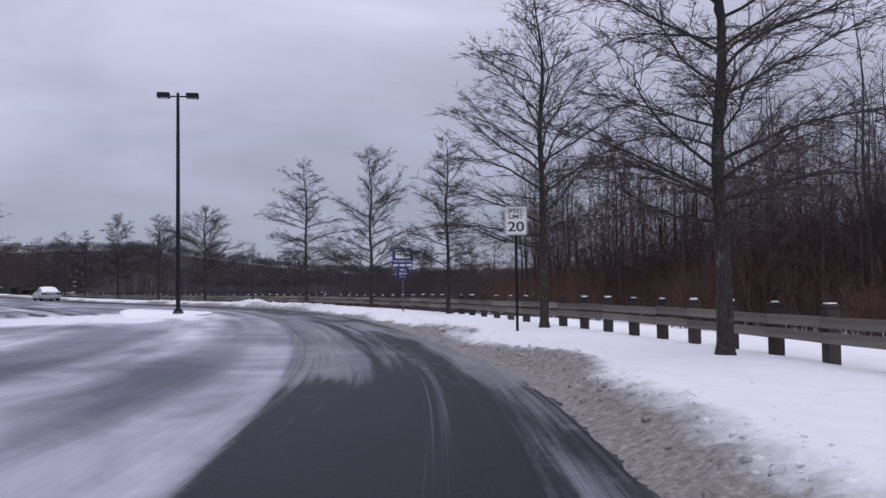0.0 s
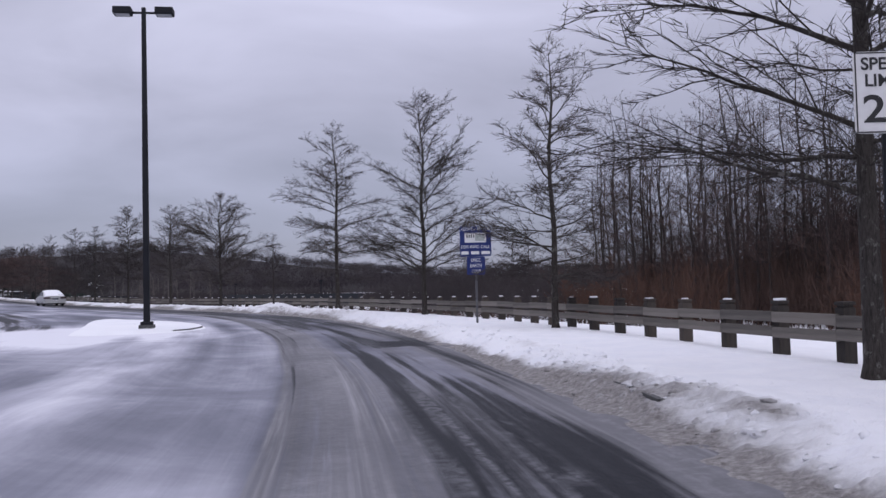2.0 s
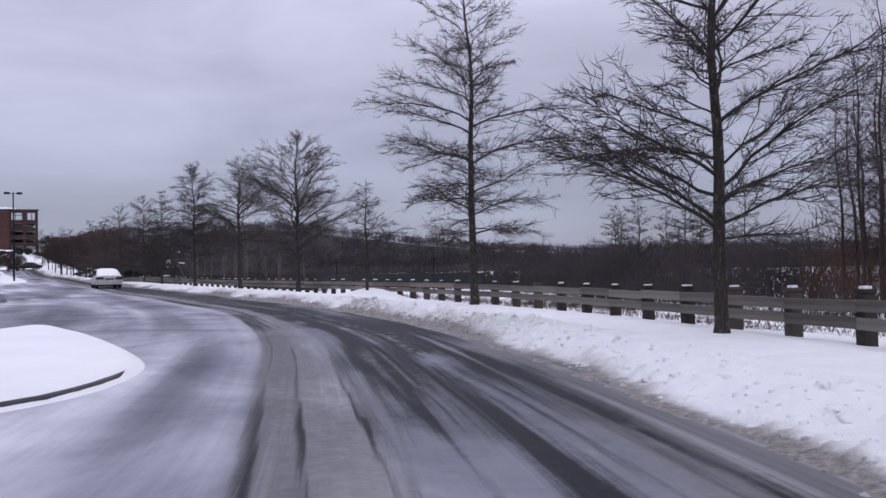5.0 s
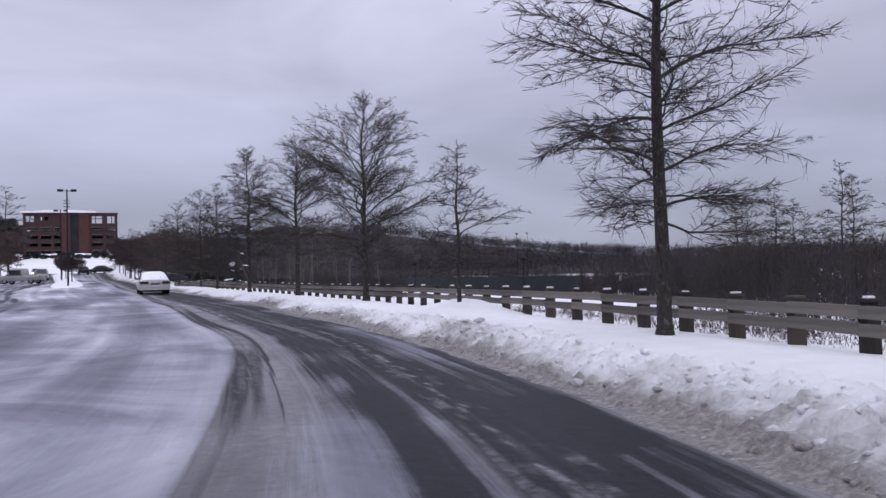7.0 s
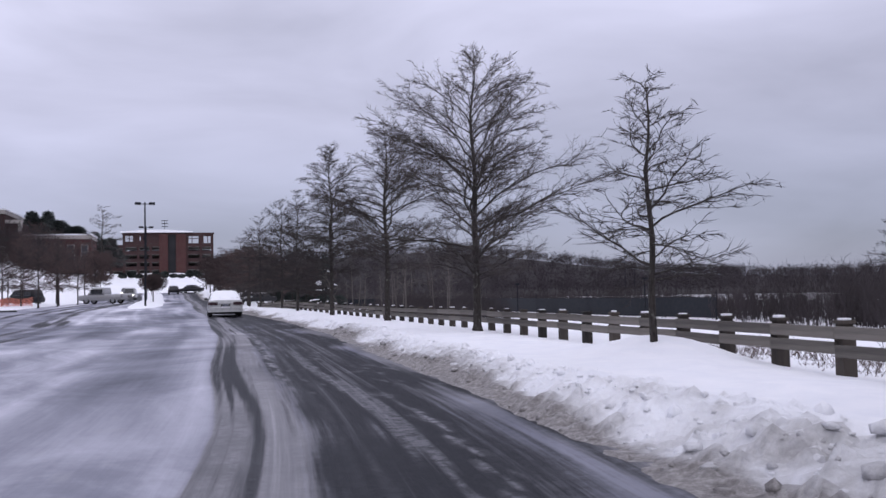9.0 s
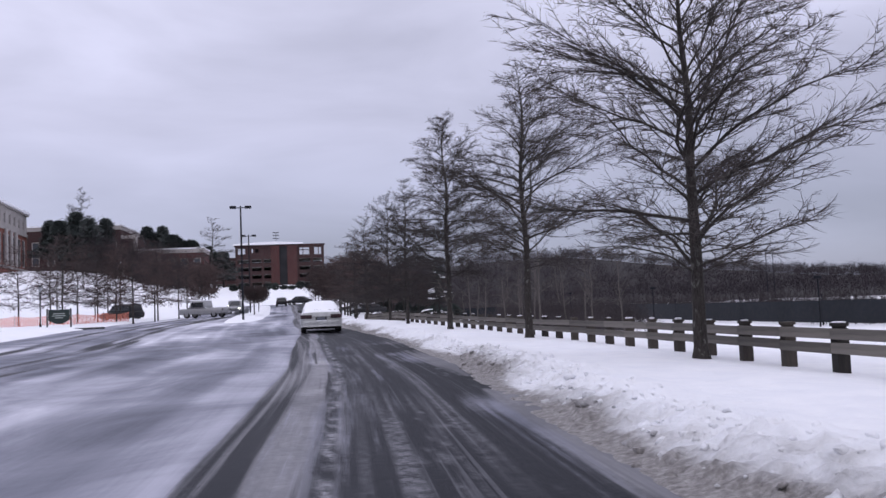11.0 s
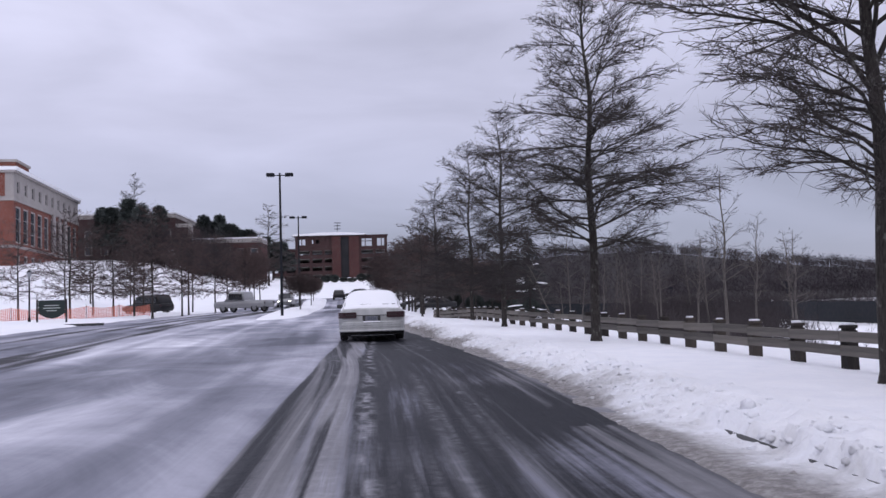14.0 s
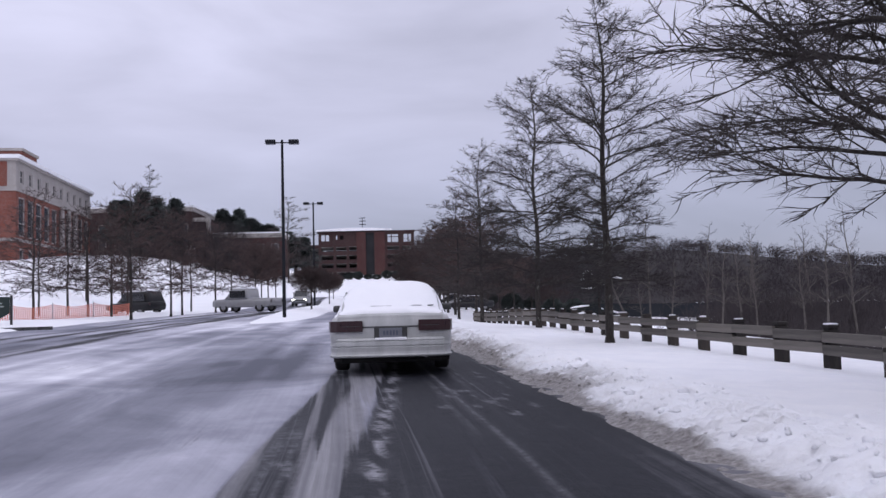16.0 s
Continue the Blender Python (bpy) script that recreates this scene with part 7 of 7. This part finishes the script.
def round_tree(x, y, h, w, first_tree=[None, None], rng=random.Random(5)):
    """Small ornamental tree with a dense round head of brown twigs."""
    z = lz(x, y)
    m = pose(x, y, z, 0, 0, rng.uniform(0, 360))
    # the planting beside the side road is thinner and more open
    k = 1 if x < 8 and y < 175 else 0
    if first_tree[k] is None:
        habit = dict(seed=78, first=0.26, low=-4, high=56, n1=38, n2=8, n3=6, r0=0.06, fullness=0.5, fine=0.009) if k else dict(seed=77, first=0.36, low=8, high=66, n1=46, n2=10, n3=10, r0=0.07, fullness=0.34, level=0.8, fine=0.0135)
        first_tree[k] = tree("ornamental_tree", (x, y, z), "young bare tree with open tiers of thin branches" if k else "small bare tree with a dense rounded brown crown", "tree", "open young trees" if k else "rounded ornamental trees", h=4.6, width=3.9, sides=3, twig=TWIG_BROWN, flat=True, **habit)
        ob = first_tree[k]
    else:
        ob = copy_thing(first_tree[k], m)
    ob.scale = (w / 3.6, w / 3.6, h / 4.6)


# beside the side road, on the median, and along the verge below the deck
for x, y, h, w in ((-5.6, 144, 7.4, 4.6), (-1.8, 143.9, 8.2, 5.0), (-2.2, 150.5, 7.6, 4.8), (0.6, 146.5, 7.4, 4.4), (1.6, 151.5, 7.8, 4.6), (2.6, 145.0, 7.4, 4.4), (4.56, 142.6, 8.2, 5.0), (4.7, 154.2, 7.4, 4.6), (5.4, 148.5, 7.2, 4.2), (5.9, 160, 7.2, 4.4), (5.8, 167, 7.0, 4.4), (3.0, 164, 7.0, 4.4), (5.3, 182, 7.0, 4.4), (4.6, 190, 7.0, 4.4), (3.8, 200, 7.0, 4.4), (2.8, 213, 7, 4.4), (-9, 146, 7.6, 4.6), (-6, 155, 7.4, 4.6), (-1.5, 160, 7.4, 4.4)):
    round_tree(x, y, h, w)


def ball_tree(x, y, h, w, store=[None]):
    """Clipped street tree: short stem under a tight globe of twigs."""
    z = lz(x, y) + 0.2
    if store[0] is None:
        ob = thing("globe_tree", (x, y, z), "small street tree clipped to a tight brown globe", "tree", "globe trees on the median")
        bm = bmesh.new()
        cyl(bm, (0, 0, -0.3), (0, 0, 1.5), 0.055, 0.045, 8)
        part("trunk", bm, BARK_FAR, ob)
        r = random.Random(6)
        blades, boughs = Blades(), Tubes()
        for k in range(26):
            d = Vector((r.gauss(0, 1), r.gauss(0, 1), r.uniform(0.2, 1.6))).normalized()
            tip = Vector((0, 0, 2.15)) + d * 0.9
            boughs.add([Vector((0, 0, 1.35)), Vector((0, 0, 1.55)).lerp(tip, 0.5), tip], [0.022, 0.012, 0.003], 3)
        for _ in range(6000):
            d = Vector((r.gauss(0, 1), r.gauss(0, 1), r.gauss(0, 0.9))).normalized()
            p = Vector((0, 0, 2.2)) + Vector((d.x * 1.25, d.y * 1.25, d.z * 0.95)) * r.random() ** 0.5
            e = (d + Vector((r.uniform(-0.7, 0.7), r.uniform(-0.7, 0.7), r.uniform(-0.2, 0.8)))).normalized()
            blades.add([p, p + e * r.uniform(0.12, 0.30)], [0.016, 0], 3)
        tagged(raw("branchwork", boughs.v, boughs.f, BARK_FAR, ob), kind="stuff")
        tagged(raw("crown", blades.v, blades.f, TWIG_BROWN, ob), kind="stuff")
        store[0] = ob
    else:
        ob = copy_thing(store[0], pose(x, y, z, 0, 0, 70 * y))
    ob.scale = (w / 2.5, w / 2.5, h / 3.15)


for x, y, h, w in ((14.75, 149, 3.0, 2.9), (13.0, 182, 3.4, 2.6), (11.8, 201, 3.4, 2.6)):
    ball_tree(x, y, h, w)
for x, y in ((25.6, 143.5), (24.6, 150), (24.4, 157), (24.0, 164), (23.6, 171), (23.2, 178), (22.7, 186), (22.2, 194), (21.7, 203), (21.0, 213)):
    round_tree(x, y, 6.3, 5.2)
# a second rank round the car park past the entrance
for x, y in ((27.5, 184), (30.2, 188), (33.0, 187), (35.4, 190), (29.0, 196), (32.4, 197), (37.8, 189)):
    round_tree(x, y, 6.9, 4.8)

# taller bare trees on the slope
for i, (x, y, h, w) in enumerate(((-15, 190, 11, 6), (-9, 186, 9, 4.5), (-37.5, 293, 21, 9), (-41, 296, 17, 7), (-2, 262, 17, 11), (-24, 240, 10, 6), (-52, 190, 12, 7), (70, 104, 8.5, 4.4), (75, 110, 8, 4.6), (80, 108, 8.6, 4.6), (86, 113, 7.6, 4.6), (67, 99, 7.6, 4.2), (60, 82, 8.6, 4.4), (64, 80, 9.2, 4.8), (66, 87, 8.4, 4.4), (62, 90, 8.2, 4.6))):
    o = copy_thing(far_oak, pose(x, y, lz(x, y), 0, 0, 40 * i))
    o.scale = (w / 4.6, w / 4.6, h / 7.6)


def pine(x, y, h, w, store=[None], rng=random.Random(9)):
    """Loblolly-like pine: bare stem and clumped dark needles."""
    z = lz(x, y)
    m = pose(x, y, z, 0, 0, rng.uniform(0, 360))
    if store[0] is None:
        ob = thing("pine_tree", (x, y, z), "dark green pine with clumped needles on the hill", "tree", "pines on the hill")
        bm = bmesh.new()
        cyl(bm, (0, 0, -0.3), (0, 0, 11.5), 0.2, 0.05, 8)
        part("trunk", bm, BARK_FAR, ob)
        v, f = [], []
        r = random.Random(2)
        for k in range(170):
            t = r.random()
            zc = 3.2 + 8.4 * t
            # boughs come in uneven tiers and reach further on some sides
            a = r.uniform(0, 6.28)
            tier = 0.55 + 0.45 * math.sin(9.0 * t + 1.3 * math.sin(a + 2.0))
            rad = (3.1 * (1 - t) ** 0.6 * (0.45 + 0.55 * tier) * (0.75 + 0.35 * math.sin(2 * a + 5 * t)) + 0.12) * r.random() ** 0.45
            c = Vector((rad * math.cos(a), rad * math.sin(a), zc))
            for _ in range(38):
                d = Vector((r.gauss(0, 1), r.gauss(0, 1), r.gauss(0.3, 0.7))).normalized()
                p = c + d * r.uniform(0.05, 0.65)
                s = d.orthogonal().normalized() * 0.085
                i = len(v)
                v.extend((tuple(p - s), tuple(p + s), tuple(p + d * 0.42)))
                f.append((i, i + 1, i + 2))
        raw("crown", v, f, PINE, ob, smooth=False)
        store[0] = ob
    else:
        ob = copy_thing(store[0], m)
    ob.scale = (w / 5, w / 5, h / 12)


for x, y, h, w in ((-41, 285, 12, 8), (-37.5, 288, 14.5, 8), (-34, 286, 13.5, 8), (-31, 291, 14, 7), (-36, 281, 11, 8), (-44, 290, 12.5, 8), (-39.5, 283, 12, 8), (-33, 283, 11.5, 8), (-26, 318, 14.5, 8), (-24.4, 321, 13.4, 8), (-22.4, 320, 15.6, 8), (-20.6, 317, 13.4, 8), (-18.8, 318, 14.0, 8), (-16.6, 321, 12.8, 8), (-14.4, 320, 13.4, 8), (-12.4, 318, 11.4, 8), (-10.2, 322, 12.0, 8), (-8.0, 319, 10.4, 8), (-5.8, 321, 10.6, 8)):
    pine(x, y, h, w)


def round_shrub(x, y, h, w, store=[None], rng=random.Random(14)):
    """Clipped evergreen: short stems under a close, slightly lumpy dome of leaves."""
    z = lz(x, y)
    if store[0] is None:
        ob = store[0] = thing("evergreen_shrub", (x, y, z), "rounded dark evergreen shrub in the snow past the fence", "shrub", "evergreen shrubs")
        stems, r = Tubes(), random.Random(31)
        for k in range(9):
            a = k * 0.7
            stems.add([Vector((0.08 * math.cos(a), 0.08 * math.sin(a), -0.2)), Vector((0.5 * math.cos(a), 0.5 * math.sin(a), 1.1))], [0.03, 0.008], 4)
        raw("stems", stems.v, stems.f, BARK_FAR, ob)
        v, f = [], []
        for _ in range(5200):
            d = Vector((r.gauss(0, 1), r.gauss(0, 1), r.gauss(0.15, 0.9))).normalized()
            lump = 0.86 + 0.22 * noise.noise(d * 2.3)
            p = Vector((0, 0, 1.05)) + Vector((d.x, d.y, d.z * 0.95)) * lump * r.uniform(0.72, 1.0)
            if p.z < 0.12:
                continue
            e = (d + Vector((r.uniform(-0.8, 0.8), r.uniform(-0.8, 0.8), r.uniform(-0.4, 0.8)))).normalized()
            q = e.orthogonal().normalized() * 0.05
            i = len(v)
            v.extend((tuple(p - q), tuple(p + q), tuple(p + e * 0.17)))
            f.append((i, i + 1, i + 2))
        tagged(raw("foliage", v, f, PINE, ob, smooth=False), kind="stuff")
    else:
        ob = copy_thing(store[0], pose(x, y, z, 0, 0, rng.uniform(0, 360)))
    ob.scale = (w / 2, w / 2, h / 2)


for x, y, h, w in ((28.3, 199, 2.3, 2.4), (31.0, 198, 2.7, 2.7), (33.9, 197, 2.8, 2.8), (36.4, 198, 2.6, 2.6), (38.9, 197, 2.8, 2.8), (41.4, 196, 2.6, 2.8)):
    round_shrub(x, y, h, w)
for k in range(13):
    round_shrub(1.5 + 1.9 * k, 272 + 2.5 * math.sin(k * 2.4), 1.5 + 0.5 * math.sin(k * 1.7), 2.3)


def spruce(x, y, h, w):
    """Dense conifer with drooping tiers, snow lying on some of the boughs."""
    z = lz(x, y)
    ob = thing("spruce_tree", (x, y, z), "dark young conifer with snow lying on its boughs", "tree")
    bm = bmesh.new()
    cyl(bm, (0, 0, -0.3), (0, 0, h * 0.97), 0.07, 0.015, 8)
    part("trunk", bm, BARK_FAR, ob)
    r = random.Random(12)
    v, f, sv, sf = [], [], [], []
    for k in range(110):
        t = (k + r.random()) / 110
        a, zc = k * 2.4, h * (0.06 + 0.92 * t)
        L = w / 2 * (1 - t) ** 0.8 * r.uniform(0.7, 1.1) + 0.1
        d = Vector((math.cos(a), math.sin(a), r.uniform(-0.35, 0.05))).normalized()
        side = Vector((-math.sin(a), math.cos(a), 0))
        for j in range(34):
            s_ = r.random()
            p = Vector((0, 0, zc)) + d * L * s_
            q = (d * 0.5 + side * r.uniform(-1, 1) + Vector((0, 0, r.uniform(-0.7, 0.2)))).normalized()
            e = q.orthogonal().normalized() * 0.02
            i = len(v)
            v.extend((tuple(p - e), tuple(p + e), tuple(p + q * r.uniform(0.14, 0.3))))
            f.append((i, i + 1, i + 2))
        if r.random() < 0.2 and L > 0.4:
            i = len(sv)
            for s_, wd, up in ((0.35, 0.03, 0.05), (0.6, 0.10, 0.09), (0.85, 0.09, 0.08), (1.0, 0.03, 0.04)):
                c = Vector((0, 0, zc)) + d * L * s_
                for u, zz in ((-wd, -0.01), (0, up), (wd, -0.01)):
                    sv.append(tuple(c + side * u + Vector((0, 0, zz))))
            for m_ in range(3):
                for n_ in range(2):
                    b = i + 3 * m_ + n_
                    sf.append((b, b + 1, b + 4, b + 3))
    raw("crown", v, f, SPRUCE, ob, smooth=False)
    tagged(raw("snow_load", sv, sf, SNOW, ob, "small pads of snow on the boughs"), kind="stuff")


spruce(30.6, 130.6, 5.4, 3.5)
# pale-stemmed young trees beyond the fence
for i, (x, y, h, w) in enumerate(((31.5, 101, 3.0, 1.4), (32.4, 106, 3.3, 1.3), (33.0, 112, 3.4, 1.3), (31.8, 117, 3.2, 1.3), (34, 121, 3.6, 1.4), (33, 127, 3.4, 1.4), (35, 104, 3.7, 1.4), (37, 112, 5.4, 1.6), (33.2, 131, 6.4, 1.8), (32.6, 130.4, 2.9, 1.2), (34.1, 115.8, 3.4, 1.3), (36.2, 126, 5.2, 1.5), (38.4, 121, 5.6, 1.7), (36.6, 133, 6.0, 1.8), (40, 128, 5.8, 1.6), (33.4, 118, 3.2, 1.1), (41.5, 118, 5.6, 1.8), (39.2, 133, 5.4, 1.6))):
    if i == 0:
        sapling = tree("birch_sapling", (x, y, lz(x, y)), "slender pale-stemmed bare sapling beyond the fence", "tree", "pale saplings", bark=BIRCH, h=5.0, width=1.7, seed=90, first=0.3, low=35, high=64, n1=22, n2=4, n3=3, r0=0.045, sides=3)
    else:
        copy_thing(sapling, pose(x, y, lz(x, y), 4 * math.sin(i * 2.1), 4 * math.cos(i * 1.3), 60 * i)).scale = (w / 1.7, w / 1.7, h / 5.0)

# one of them leans far over
copy_thing(sapling, pose(31.9, 129.6, lz(31.9, 129.6) - 0.05, 4, -27, 20)).scale = (1.1, 1.1, 1.1)


# sports field beyond the hollow: dark windscreen on a fence, floodlight poles
def field_screen():
    ob = thing("windscreen_fence", (0, 0, 0), "long dark mesh windscreen round a snowy sports field", "fence")
    pts = [(59, 112), (58.4, 122), (57.8, 134), (57.6, 148), (58, 162), (58.2, 175), (56, 188), (49, 200), (40, 208)]
    for (xa, ya), (xb, yb) in zip(pts[:-1], pts[1:]):
        L = math.hypot(xb - xa, yb - ya)
        turn = math.degrees(math.atan2(yb - ya, xb - xa))
        z = lz((xa + xb) / 2, (ya + yb) / 2)
        p = boxed("screen_panel", (-L / 2, L / 2, -0.03, 0.03, 0.1, 1.75), SCREEN, ob)
        p.matrix_basis = pose((xa + xb) / 2, (ya + yb) / 2, z, 0, 0, turn)
        bm = bmesh.new()
        cyl(bm, (0, 0, -0.3), (0, 0, 2.25), 0.05, sides=6)
        q = part("post", bm, BLACK_METAL, ob)
        q.matrix_basis = pose(xa, ya, lz(xa, ya))


def floodlight(x, y, h):
    ob = thing("floodlight_pole", (x, y, lz(x, y)), "tall thin floodlight pole beside the sports field", "street lamp", "field floodlights")
    bm = bmesh.new()
    cyl(bm, (0, 0, -0.3), (0, 0, h), 0.075, 0.05, 8)
    part("pole", bm, BLACK_METAL, ob)
    bm = bmesh.new()
    box(bm, -0.28, 0.28, -0.1, 0.1, h - 0.05, h + 0.18, 0.03)
    part("lamp_head", bm, BLACK_METAL, ob)


field_screen()
for x, y, h in ((56, 150, 3.4), (57, 120, 3.4), (55, 178, 3.4), (90, 190, 9), (104, 214, 10)):
    floodlight(x, y, h)
